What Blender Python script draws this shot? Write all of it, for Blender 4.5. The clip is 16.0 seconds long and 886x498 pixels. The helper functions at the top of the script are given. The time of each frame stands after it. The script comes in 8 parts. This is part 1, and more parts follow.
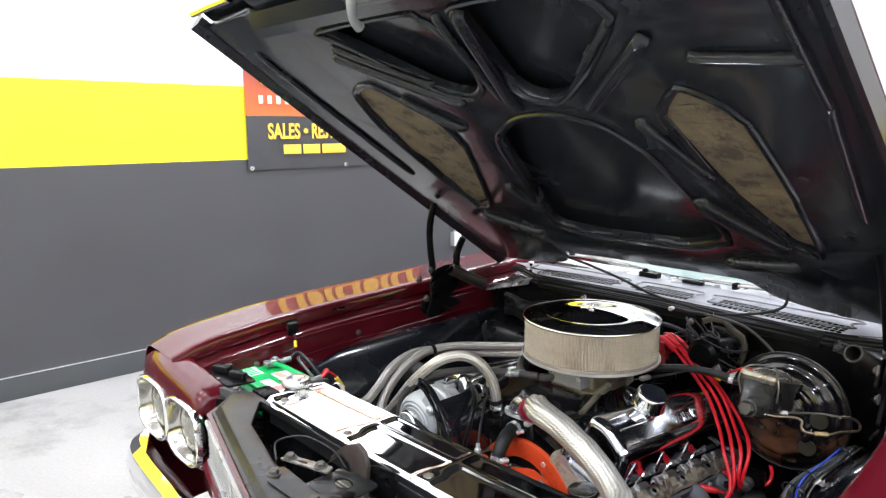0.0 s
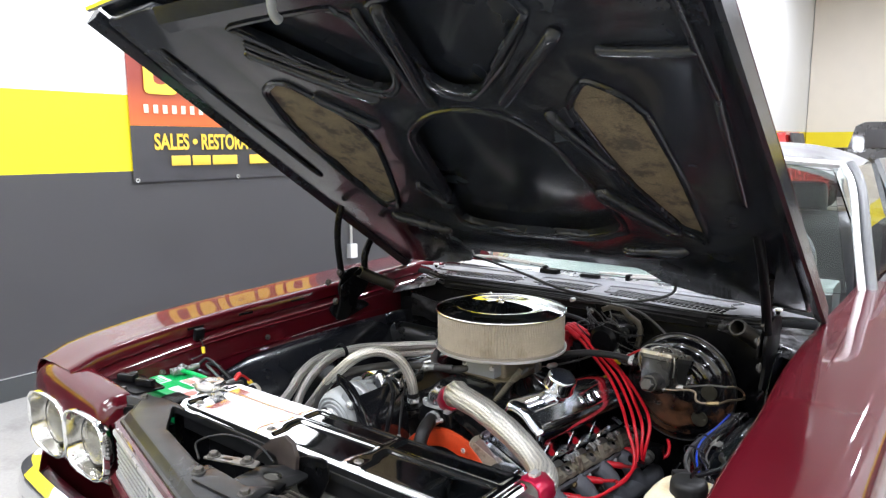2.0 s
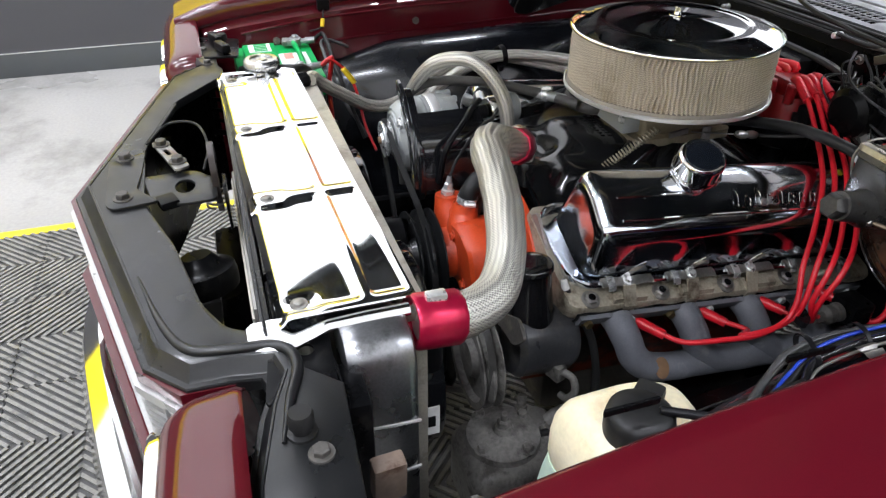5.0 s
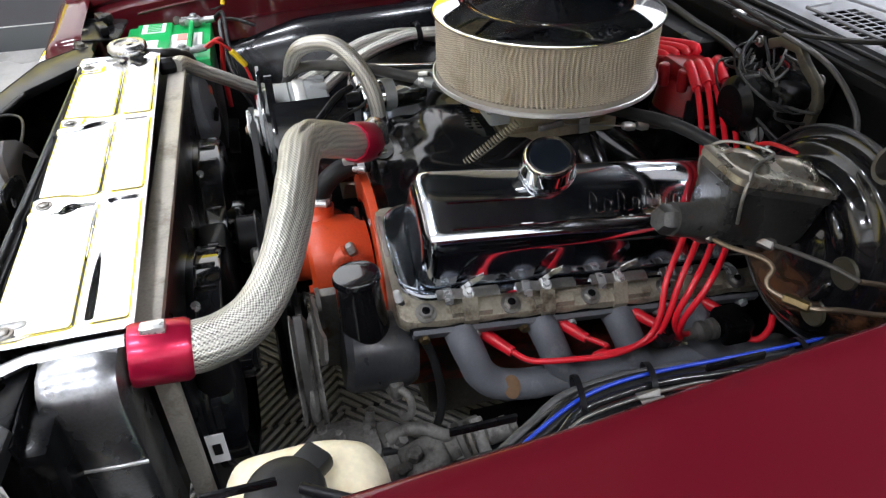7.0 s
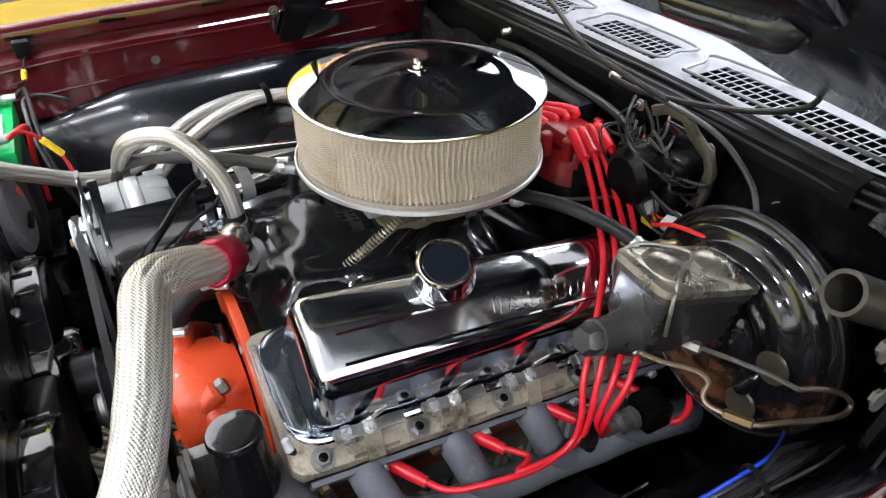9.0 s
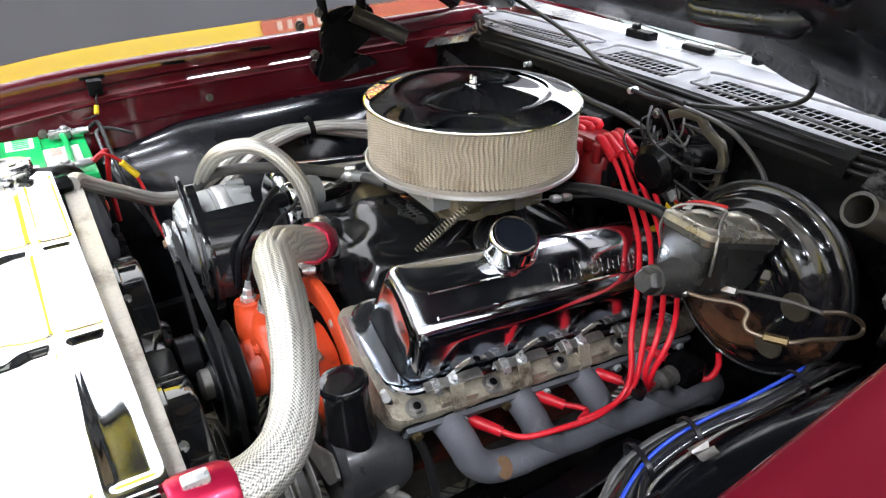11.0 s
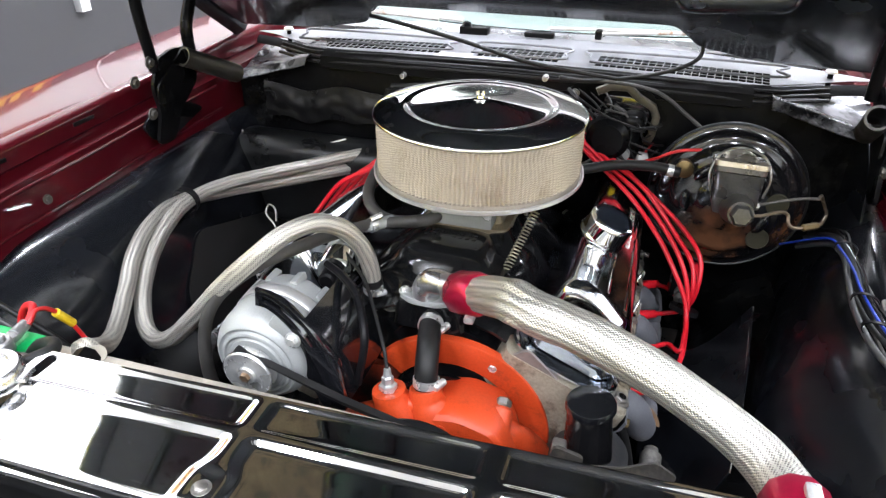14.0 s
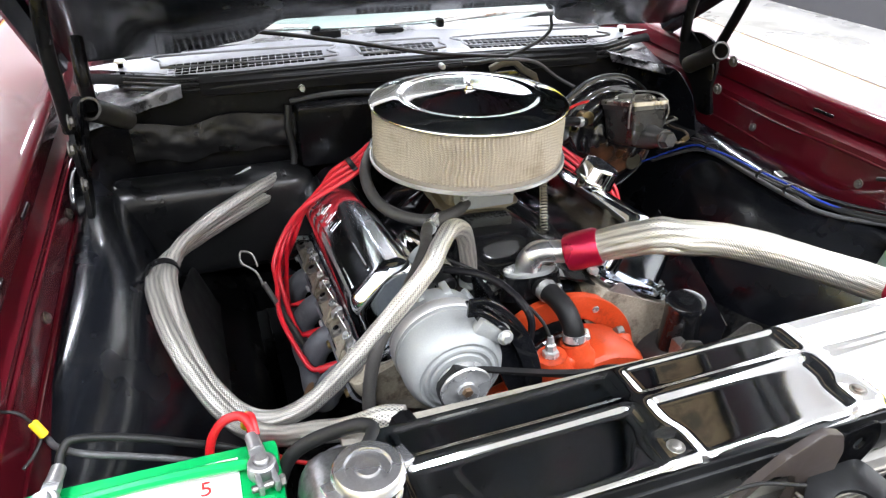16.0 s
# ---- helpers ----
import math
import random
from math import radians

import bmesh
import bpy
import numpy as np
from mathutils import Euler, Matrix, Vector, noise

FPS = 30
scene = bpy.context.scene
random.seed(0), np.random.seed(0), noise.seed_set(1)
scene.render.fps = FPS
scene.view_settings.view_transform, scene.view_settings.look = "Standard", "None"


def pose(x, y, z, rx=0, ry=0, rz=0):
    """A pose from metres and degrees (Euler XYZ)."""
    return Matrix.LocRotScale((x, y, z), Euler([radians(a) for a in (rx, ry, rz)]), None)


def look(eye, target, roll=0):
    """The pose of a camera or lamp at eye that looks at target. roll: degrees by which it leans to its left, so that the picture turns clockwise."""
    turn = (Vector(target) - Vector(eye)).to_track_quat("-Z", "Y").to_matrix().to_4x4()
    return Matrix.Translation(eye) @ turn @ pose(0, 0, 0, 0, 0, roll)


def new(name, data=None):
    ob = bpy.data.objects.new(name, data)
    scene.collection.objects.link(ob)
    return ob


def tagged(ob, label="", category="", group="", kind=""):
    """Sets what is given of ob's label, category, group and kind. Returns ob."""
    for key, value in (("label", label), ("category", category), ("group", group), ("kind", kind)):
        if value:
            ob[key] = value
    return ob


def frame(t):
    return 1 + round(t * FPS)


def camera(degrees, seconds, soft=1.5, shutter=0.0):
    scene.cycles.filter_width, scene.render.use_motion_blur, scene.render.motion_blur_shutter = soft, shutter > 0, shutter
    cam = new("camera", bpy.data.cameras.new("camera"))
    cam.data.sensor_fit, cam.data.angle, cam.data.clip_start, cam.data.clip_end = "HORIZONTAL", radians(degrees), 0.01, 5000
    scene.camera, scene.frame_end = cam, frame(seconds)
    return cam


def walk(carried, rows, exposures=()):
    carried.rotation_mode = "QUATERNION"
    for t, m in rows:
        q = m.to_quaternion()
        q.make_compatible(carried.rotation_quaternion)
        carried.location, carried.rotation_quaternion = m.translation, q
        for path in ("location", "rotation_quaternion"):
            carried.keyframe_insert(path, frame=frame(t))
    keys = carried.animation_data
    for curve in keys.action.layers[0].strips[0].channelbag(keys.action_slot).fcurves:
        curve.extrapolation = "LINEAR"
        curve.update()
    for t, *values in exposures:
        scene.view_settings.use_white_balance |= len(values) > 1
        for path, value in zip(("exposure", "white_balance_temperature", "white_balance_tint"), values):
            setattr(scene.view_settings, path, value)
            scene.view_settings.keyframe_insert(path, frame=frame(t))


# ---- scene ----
cam = camera(65.3, 16.0, 1.3)
PATH = [
    (0, (1.056, -1.479, 1.423), (-0.408, -0.161, 1.076), -0.2),
    (0.5, (1.05, -1.672, 1.442), (-0.395, -0.323, 1.141), -0.6),
    (1, (1.069, -1.705, 1.443), (-0.252, -0.233, 1.15), -0.6),
    (1.5, (1.062, -1.674, 1.427), (-0.198, -0.149, 1.135), -0.4),
    (2, (1.041, -1.556, 1.374), (-0.195, -0.012, 1.077), -0.2),
    (2.5, (1.011, -1.451, 1.306), (-0.235, 0.045, 0.848), 0.6),
    (3, (0.935, -1.325, 1.306), (-0.312, 0.036, 0.537), 0.6),
    (3.5, (0.946, -1.183, 1.28), (-0.373, 0.059, 0.434), 0.3),
    (4, (1.013, -1.015, 1.278), (-0.437, 0.017, 0.365), 1.0),
    (4.2, (1.009, -0.967, 1.269), (-0.488, -0.051, 0.309), 1.1),
    (6.3, (1.068, -0.489, 1.258), (-0.536, -0.218, 0.095), -1.0),
    (6.5, (1.054, -0.468, 1.268), (-0.544, -0.186, 0.099), -1.3),
    (7, (1.014, -0.433, 1.257), (-0.557, -0.037, 0.085), -1.5),
    (7.5, (0.963, -0.445, 1.237), (-0.566, 0.087, 0.063), -1.0),
    (8, (0.884, -0.476, 1.225), (-0.579, 0.216, 0.049), -0.7),
    (8.5, (0.838, -0.442, 1.282), (-0.594, 0.3, 0.099), -0.5),
    (8.7, (0.825, -0.401, 1.301), (-0.605, 0.351, 0.122), -0.2),
    (10.8, (0.914, -0.571, 1.264), (-0.587, 0.314, 0.281), 0.2),
    (11, (0.924, -0.618, 1.272), (-0.562, 0.284, 0.282), -0.0),
    (11.5, (0.865, -0.68, 1.264), (-0.507, 0.379, 0.265), -0.3),
    (12, (0.794, -0.792, 1.281), (-0.382, 0.484, 0.286), -0.1),
    (12.5, (0.69, -0.944, 1.291), (-0.31, 0.476, 0.299), 0.0),
    (13, (0.57, -0.974, 1.285), (-0.225, 0.566, 0.287), 0.2),
    (13.5, (0.44, -0.98, 1.283), (-0.222, 0.626, 0.29), 0.4),
    (14, (0.274, -1.084, 1.307), (-0.241, 0.569, 0.306), 0.3),
    (14.5, (0.096, -1.153, 1.32), (-0.184, 0.554, 0.316), 0.3),
    (15, (-0.055, -1.106, 1.312), (-0.096, 0.619, 0.3), 0.4),
    (15.5, (-0.266, -1.135, 1.312), (-0.008, 0.571, 0.301), 0.8),
    (16, (-0.451, -1.128, 1.322), (0.136, 0.499, 0.318), 1.0),
]
walk(cam, [(t, look(eye, target, roll)) for t, eye, target, roll in PATH], [(0.0, -0.20), (1.5, -0.32), (2.5, -0.34), (4.2, -0.52), (7.0, -0.43), (8.0, -0.06), (8.7, 0.20), (10.8, 0.16), (12.0, 0.0), (13.5, 0.08), (14.5, 0.28), (16.0, 0.26)])

# ---- world, lights ----
world = bpy.data.worlds.new("world")
scene.world = world
world.use_nodes = True
world.node_tree.nodes["Background"].inputs[0].default_value = (0.9, 0.95, 1.0, 1)
world.node_tree.nodes["Background"].inputs[1].default_value = 0.05

# ---- materials ----


def nodes_of(m):
    m.use_nodes = True
    return m.node_tree.nodes, m.node_tree.links


def M(name, col, rough=0.5, metal=0.0, coat=0.0, var=0.18, scale=9.0, rvar=0.12, bump=0.0, bscale=160.0, spec=0.5, col2=None, amount=0.5, dirt_scale=14.0, trans=0.0, sss=0.0):
    """A principled material: colour drifts at two scales, roughness too, with a fine relief; col2 is a stain with patches of its own."""
    m = bpy.data.materials.new(name)
    n, l = nodes_of(m)
    b = n["Principled BSDF"]
    geo = n.new("ShaderNodeNewGeometry")
    big, fine = n.new("ShaderNodeTexNoise"), n.new("ShaderNodeTexNoise")
    big.inputs["Scale"].default_value, big.inputs["Detail"].default_value = scale, 4
    fine.inputs["Scale"].default_value, fine.inputs["Detail"].default_value = bscale, 3
    l.new(geo.outputs["Position"], big.inputs["Vector"])
    l.new(geo.outputs["Position"], fine.inputs["Vector"])
    add = n.new("ShaderNodeMath")
    add.operation = "ADD"
    l.new(big.outputs[0], add.inputs[0])
    l.new(fine.outputs[0], add.inputs[1])
    rng = n.new("ShaderNodeMapRange")
    rng.inputs[1].default_value, rng.inputs[2].default_value = 0.6, 1.4
    rng.inputs[3].default_value, rng.inputs[4].default_value = 1 - var, 1 + var
    l.new(add.outputs[0], rng.inputs[0])
    mul = n.new("ShaderNodeVectorMath")
    mul.operation = "SCALE"
    mul.inputs[0].default_value = col
    l.new(rng.outputs[0], mul.inputs["Scale"])
    out = mul.outputs[0]
    if col2:
        st = n.new("ShaderNodeTexNoise")
        st.inputs["Scale"].default_value, st.inputs["Detail"].default_value, st.inputs["Roughness"].default_value = dirt_scale, 7, 0.7
        l.new(geo.outputs["Position"], st.inputs["Vector"])
        r2 = n.new("ShaderNodeMapRange")
        r2.inputs[1].default_value, r2.inputs[2].default_value = 0.62 - 0.25 * amount, 0.72 - 0.2 * amount
        l.new(st.outputs[0], r2.inputs[0])
        mix = n.new("ShaderNodeMix")
        mix.data_type = "RGBA"
        mix.inputs["B"].default_value = (*col2, 1)
        l.new(r2.outputs[0], mix.inputs["Factor"])
        l.new(out, mix.inputs["A"])
        out = mix.outputs["Result"]
    l.new(out, b.inputs["Base Color"])
    rr = n.new("ShaderNodeMapRange")
    rr.inputs[1].default_value, rr.inputs[2].default_value = 0.3, 0.7
    rr.inputs[3].default_value, rr.inputs[4].default_value = max(rough * (1 - rvar), 0.01), min(rough * (1 + rvar) + 0.01, 1)
    l.new(big.outputs[0], rr.inputs[0])
    l.new(rr.outputs[0], b.inputs["Roughness"])
    b.inputs["Metallic"].default_value = metal
    b.inputs["Coat Weight"].default_value = coat
    b.inputs["Coat Roughness"].default_value = 0.04
    b.inputs["Specular IOR Level"].default_value = spec
    b.inputs["Transmission Weight"].default_value = trans
    if sss:
        b.inputs["Subsurface Weight"].default_value = sss
        b.inputs["Subsurface Radius"].default_value = (0.02, 0.016, 0.01)
    if bump:
        bp = n.new("ShaderNodeBump")
        bp.inputs["Strength"].default_value, bp.inputs["Distance"].default_value = bump, 0.0015
        l.new(fine.outputs[0], bp.inputs["Height"])
        l.new(bp.outputs[0], b.inputs["Normal"])
    return m


def braid_material(name, col, rough, pitch, depth=0.9, metal=1.0, dark=0.2):
    """Woven strands that cross along a hose, from the hose's own length and girth (its UV, in metres)."""
    m = bpy.data.materials.new(name)
    n, l = nodes_of(m)
    b = n["Principled BSDF"]
    uv = n.new("ShaderNodeUVMap")
    sep = n.new("ShaderNodeSeparateXYZ")
    l.new(uv.outputs[0], sep.inputs[0])

    def op(kind, a, c=None):
        x = n.new("ShaderNodeMath")
        x.operation = kind
        for i, v in enumerate((a, c)):
            if v is None:
                continue
            if isinstance(v, (int, float)):
                x.inputs[i].default_value = v
            else:
                l.new(v, x.inputs[i])
        return x.outputs[0]

    k = 2 * math.pi / pitch
    wob = n.new("ShaderNodeTexNoise")
    wob.inputs["Scale"].default_value, wob.inputs["Detail"].default_value = 28.0, 2
    l.new(uv.outputs[0], wob.inputs["Vector"])
    v = op("ADD", sep.outputs[1], op("MULTIPLY", op("SUBTRACT", wob.outputs[0], 0.5), 0.008))
    s1 = op("SINE", op("MULTIPLY", op("ADD", op("MULTIPLY", sep.outputs[0], 0.85), v), k))
    s2 = op("SINE", op("MULTIPLY", op("SUBTRACT", op("MULTIPLY", sep.outputs[0], 0.85), v), k))
    h = op("ADD", op("MULTIPLY", op("ADD", s1, s2), 0.5), op("MULTIPLY", op("SUBTRACT", wob.outputs[0], 0.5), 0.5))
    ridge = op("MULTIPLY", op("SINE", op("MULTIPLY", v, k * 0.5)), op("ADD", wob.outputs[0], 0.3))
    h2 = op("ADD", op("MULTIPLY", h, 0.7), op("MULTIPLY", ridge, 0.55))
    rng = n.new("ShaderNodeMapRange")
    rng.inputs[1].default_value, rng.inputs[2].default_value = -0.88, -0.18
    l.new(op("ADD", h, op("MULTIPLY", ridge, 0.60)), rng.inputs[0])
    mix = n.new("ShaderNodeMix")
    mix.data_type = "RGBA"
    mix.inputs["A"].default_value = (*[c * dark for c in col], 1)
    mix.inputs["B"].default_value = (*col, 1)
    l.new(rng.outputs[0], mix.inputs["Factor"])
    l.new(mix.outputs["Result"], b.inputs["Base Color"])
    b.inputs["Metallic"].default_value, b.inputs["Roughness"].default_value = metal, rough
    bp = n.new("ShaderNodeBump")
    bp.inputs["Strength"].default_value, bp.inputs["Distance"].default_value = depth * 0.7, 0.0008
    l.new(h2, bp.inputs["Height"])
    l.new(bp.outputs[0], b.inputs["Normal"])
    return m


PAINT = M("burgundy_paint", (0.062, 0.0026, 0.0065), 0.40, 0.0, 1.0, 0.10, 3, 0.2, 0.02, 900, spec=0.05)
BLACKGLOSS = M("black_gloss_enamel", (0.007, 0.0075, 0.009), 0.14, 0.0, 1.0, 0.3, 6, 0.4, 0.0, 60, col2=(0.012, 0.012, 0.013), amount=0.15)
INNERBLACK = M("black_wheelhouse_paint", (0.006, 0.0068, 0.009), 0.24, 0.0, 0.45, 0.3, 6, 0.4, 0.0, 60, spec=0.3, col2=(0.014, 0.014, 0.015), amount=0.15)
INNERBLACK.node_tree.nodes["Principled BSDF"].inputs["Coat Roughness"].default_value = 0.13
HOODBLACK = M("black_hood_enamel", (0.0130, 0.0158, 0.0205), 0.20, 0.0, 0.16, 0.3, 6, 0.4, 0.0, 90, spec=0.4)
SATIN = M("satin_black_paint", (0.008, 0.0085, 0.009), 0.33, 0.0, 0.1, 0.25, 12, 0.25, 0.06, 260, spec=0.35, col2=(0.02, 0.02, 0.021), amount=0.12)
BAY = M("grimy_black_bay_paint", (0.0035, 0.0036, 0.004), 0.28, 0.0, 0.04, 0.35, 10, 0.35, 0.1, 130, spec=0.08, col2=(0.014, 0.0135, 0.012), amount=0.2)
TARNISHED = M("tarnished_reflector", (0.40, 0.36, 0.26), 0.22, 0.9, 0, 0.2, 30, 0.3)
DEADENER = M("waxy_black_sealer", (0.007, 0.007, 0.0075), 0.34, 0, 0.0, 0.3, 20, 0.3, 0.4, 90, spec=0.28)
CHROME = M("chrome", (0.86, 0.87, 0.88), 0.045, 1.0, 0, 0.03, 6, 0.5)
COVERCHROME = M("softly_polished_chrome", (0.70, 0.74, 0.80), 0.10, 1.0, 0, 0.05, 9, 0.4)
TANKALU = M("dull_tank_aluminium", (0.27, 0.275, 0.285), 0.30, 0.95, 0, 0.2, 9, 0.4, 0.05, 300, col2=(0.12, 0.12, 0.125), amount=0.4, dirt_scale=14)
BOWL = M("aged_chrome_bowl", (0.55, 0.54, 0.50), 0.16, 1.0, 0, 0.15, 20, 0.4)
POLISHED = M("polished_aluminium", (0.52, 0.52, 0.53), 0.27, 0.9, 0, 0.12, 8, 0.5, 0.04, 400, col2=(0.40, 0.40, 0.39), amount=0.2, dirt_scale=30)
ALU = M("brushed_aluminium", (0.70, 0.70, 0.69), 0.38, 0.75, 0, 0.12, 12, 0.25, 0.08, 700)
CASTALU = M("cast_aluminium", (0.33, 0.345, 0.34), 0.52, 0.2, 0, 0.12, 20, 0.25, 0.12, 520)
ZINC = M("zinc_plate", (0.66, 0.67, 0.66), 0.28, 0.7, 0, 0.15, 40, 0.3)
STEEL = M("dull_steel", (0.30, 0.29, 0.27), 0.45, 0.9, 0, 0.2, 30, 0.3, 0.1, 300, col2=(0.16, 0.09, 0.05), amount=0.3)
DUSTIRON = M("dusty_cast_iron", (0.155, 0.148, 0.135), 0.6, 0.15, 0, 0.4, 30, 0.3, 0.35, 150, col2=(0.055, 0.05, 0.045), amount=0.45, dirt_scale=24)
SPRINGTUBE = M("dark_oily_steel_tube", (0.035, 0.032, 0.027), 0.4, 0.4, 0, 0.3, 20, 0.3, 0.1, 200)
GREASE = M("greasy_iron", (0.075, 0.07, 0.063), 0.5, 0.3, 0, 0.35, 25, 0.3, 0.25, 220, col2=(0.16, 0.14, 0.11), amount=0.4)
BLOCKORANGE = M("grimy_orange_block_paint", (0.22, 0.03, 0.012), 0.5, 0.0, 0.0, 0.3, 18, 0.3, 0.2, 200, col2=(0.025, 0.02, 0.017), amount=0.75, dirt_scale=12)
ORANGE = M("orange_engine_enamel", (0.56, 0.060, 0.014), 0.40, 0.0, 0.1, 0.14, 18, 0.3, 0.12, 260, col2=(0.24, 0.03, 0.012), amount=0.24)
HEADIRON = M("tan_iron_head", (0.40, 0.36, 0.28), 0.45, 0.35, 0, 0.25, 22, 0.3, 0.25, 240, col2=(0.13, 0.10, 0.07), amount=0.42)
PRIMER = M("grey_header_coating", (0.125, 0.13, 0.145), 0.6, 0.05, 0, 0.15, 20, 0.2, 0.12, 300, col2=(0.20, 0.20, 0.21), amount=0.2)
INTAKEBLACK = M("black_intake_paint", (0.0055, 0.0058, 0.0065), 0.16, 0.0, 0.4, 0.25, 14, 0.3, 0.12, 240, spec=0.4)
SEALBLACK = M("dull_black_weatherstrip", (0.006, 0.006, 0.0065), 0.62, 0, 0, 0.2, 20, 0.2, 0.15, 200, spec=0.08)
RUBBER = M("black_rubber", (0.012, 0.012, 0.012), 0.45, 0, 0, 0.2, 20, 0.2, 0.08, 300, spec=0.25)
GREYRUBBER = M("dusty_rubber_hose", (0.045, 0.043, 0.04), 0.55, 0, 0, 0.2, 30, 0.2, 0.1, 300)
PLASTIC = M("black_plastic", (0.007, 0.007, 0.008), 0.32, 0, 0, 0.15, 20, 0.2, 0.04, 400, spec=0.14)
GREYPLASTIC = M("grey_plastic", (0.17, 0.18, 0.20), 0.42, 0, 0, 0.1, 20)
WIRERED = M("red_silicone", (0.62, 0.010, 0.022), 0.36, 0, 0.1, 0.1, 20, 0.2)
CABLERED = M("red_cable", (0.50, 0.012, 0.015), 0.4)
TAPED = M("shiny_black_tape", (0.012, 0.012, 0.013), 0.16, 0, 0.6, 0.3, 60, 0.3, 0.9, 160)
WIREBLUE = M("blue_wire", (0.01, 0.045, 0.42), 0.32)
WIREGREY = M("grey_loom", (0.055, 0.055, 0.055), 0.4, var=0.3, scale=40)
YELLOW = M("yellow_connector", (0.8, 0.55, 0.02), 0.4)
WHITEPLASTIC = M("white_plastic", (0.75, 0.75, 0.73), 0.4)
ANODRED = M("red_anodised_aluminium", (0.42, 0.008, 0.045), 0.30, 0.6, 0.2, 0.12, 20)
REDCAP = M("red_distributor_plastic", (0.24, 0.007, 0.010), 0.32, var=0.2, col2=(0.12, 0.01, 0.01), amount=0.2)
GOLD = M("dull_brass", (0.17, 0.125, 0.06), 0.4, 0.85)
RUSTBOOST = M("rust_stained_booster", (0.006, 0.006, 0.007), 0.13, 0.0, 0.5, 0.3, 12, 0.3, 0.05, 200, spec=0.4, col2=(0.13, 0.055, 0.024), amount=0.16, dirt_scale=6)
_n, _l = nodes_of(RUSTBOOST)
_geo, _dist, _noi = _n.new("ShaderNodeNewGeometry"), _n.new("ShaderNodeVectorMath"), _n.new("ShaderNodeTexNoise")
_dist.operation = "DISTANCE"
_dist.inputs[1].default_value = (0.405, 0.13, 0.655)
_l.new(_geo.outputs["Position"], _dist.inputs[0])
_noi.inputs["Scale"].default_value, _noi.inputs["Detail"].default_value = 26.0, 6
_l.new(_geo.outputs["Position"], _noi.inputs["Vector"])
_add, _rng, _mix = _n.new("ShaderNodeMath"), _n.new("ShaderNodeMapRange"), _n.new("ShaderNodeMix")
_add.operation = "MULTIPLY_ADD"
_add.inputs[1].default_value = 0.16
_l.new(_noi.outputs[0], _add.inputs[0])
_l.new(_dist.outputs["Value"], _add.inputs[2])
_rng.inputs[1].default_value, _rng.inputs[2].default_value, _rng.inputs[3].default_value, _rng.inputs[4].default_value = 0.12, 0.175, 0.85, 0.0
_l.new(_add.outputs[0], _rng.inputs[0])
_mix.data_type = "RGBA"
_bsdf = _n["Principled BSDF"]
_l.new(_bsdf.inputs["Base Color"].links[0].from_socket, _mix.inputs["A"])
_mix.inputs["B"].default_value = (0.14, 0.062, 0.03, 1)
_l.new(_rng.outputs[0], _mix.inputs["Factor"])
_l.new(_mix.outputs["Result"], _bsdf.inputs["Base Color"])
MASTERIRON = M("grimy_cast_iron", (0.062, 0.061, 0.058), 0.30, 0.55, 0.15, 0.35, 25, 0.3, 0.15, 260, col2=(0.10, 0.045, 0.022), amount=0.16, dirt_scale=16)
OLDZINC = M("yellowed_zinc_cover", (0.42, 0.39, 0.33), 0.28, 0.85, 0, 0.25, 25, 0.3, col2=(0.22, 0.17, 0.11), amount=0.3, dirt_scale=30)
GREEN = M("green_battery_case", (0.0, 0.36, 0.085), 0.33, 0, 0.1, 0.08, 10)
LABELWHITE = M("white_label", (0.82, 0.82, 0.80), 0.4, var=0.05)
LABELPINK = M("faded_red_print", (0.75, 0.25, 0.2), 0.5)
LEAD = M("lead_clamp", (0.36, 0.36, 0.36), 0.4, 0.8, bump=0.1)
TANK = M("aged_translucent_plastic", (0.66, 0.60, 0.43), 0.40, 0, 0, 0.14, 12, 0.2, 0.02, 200, col2=(0.60, 0.46, 0.26), amount=0.12, dirt_scale=10, sss=0.5)
TANKLOW = M("washer_fluid_behind_plastic", (0.44, 0.56, 0.46), 0.42, 0, 0, 0.12, 12, 0.2, 0.02, 200, sss=0.5)
PLEAT = M("cream_filter_paper", (0.60, 0.53, 0.42), 0.75, 0, 0, 0.2, 14, 0.1, 0.5, 1100, col2=(0.44, 0.36, 0.26), amount=0.3, dirt_scale=9)
_n, _l = nodes_of(PLEAT)
_geo, _sep, _at = _n.new("ShaderNodeNewGeometry"), _n.new("ShaderNodeSeparateXYZ"), _n.new("ShaderNodeMath")
_l.new(_geo.outputs["Position"], _sep.inputs[0])
_at.operation = "ARCTAN2"
_l.new(_sep.outputs[1], _at.inputs[0])
_l.new(_sep.outputs[0], _at.inputs[1])


def _wave(source, k):
    m = _n.new("ShaderNodeMath")
    m.operation = "MULTIPLY"
    m.inputs[1].default_value = k
    _l.new(source, m.inputs[0])
    s = _n.new("ShaderNodeMath")
    s.operation = "SINE"
    _l.new(m.outputs[0], s.inputs[0])
    return s.outputs[0]


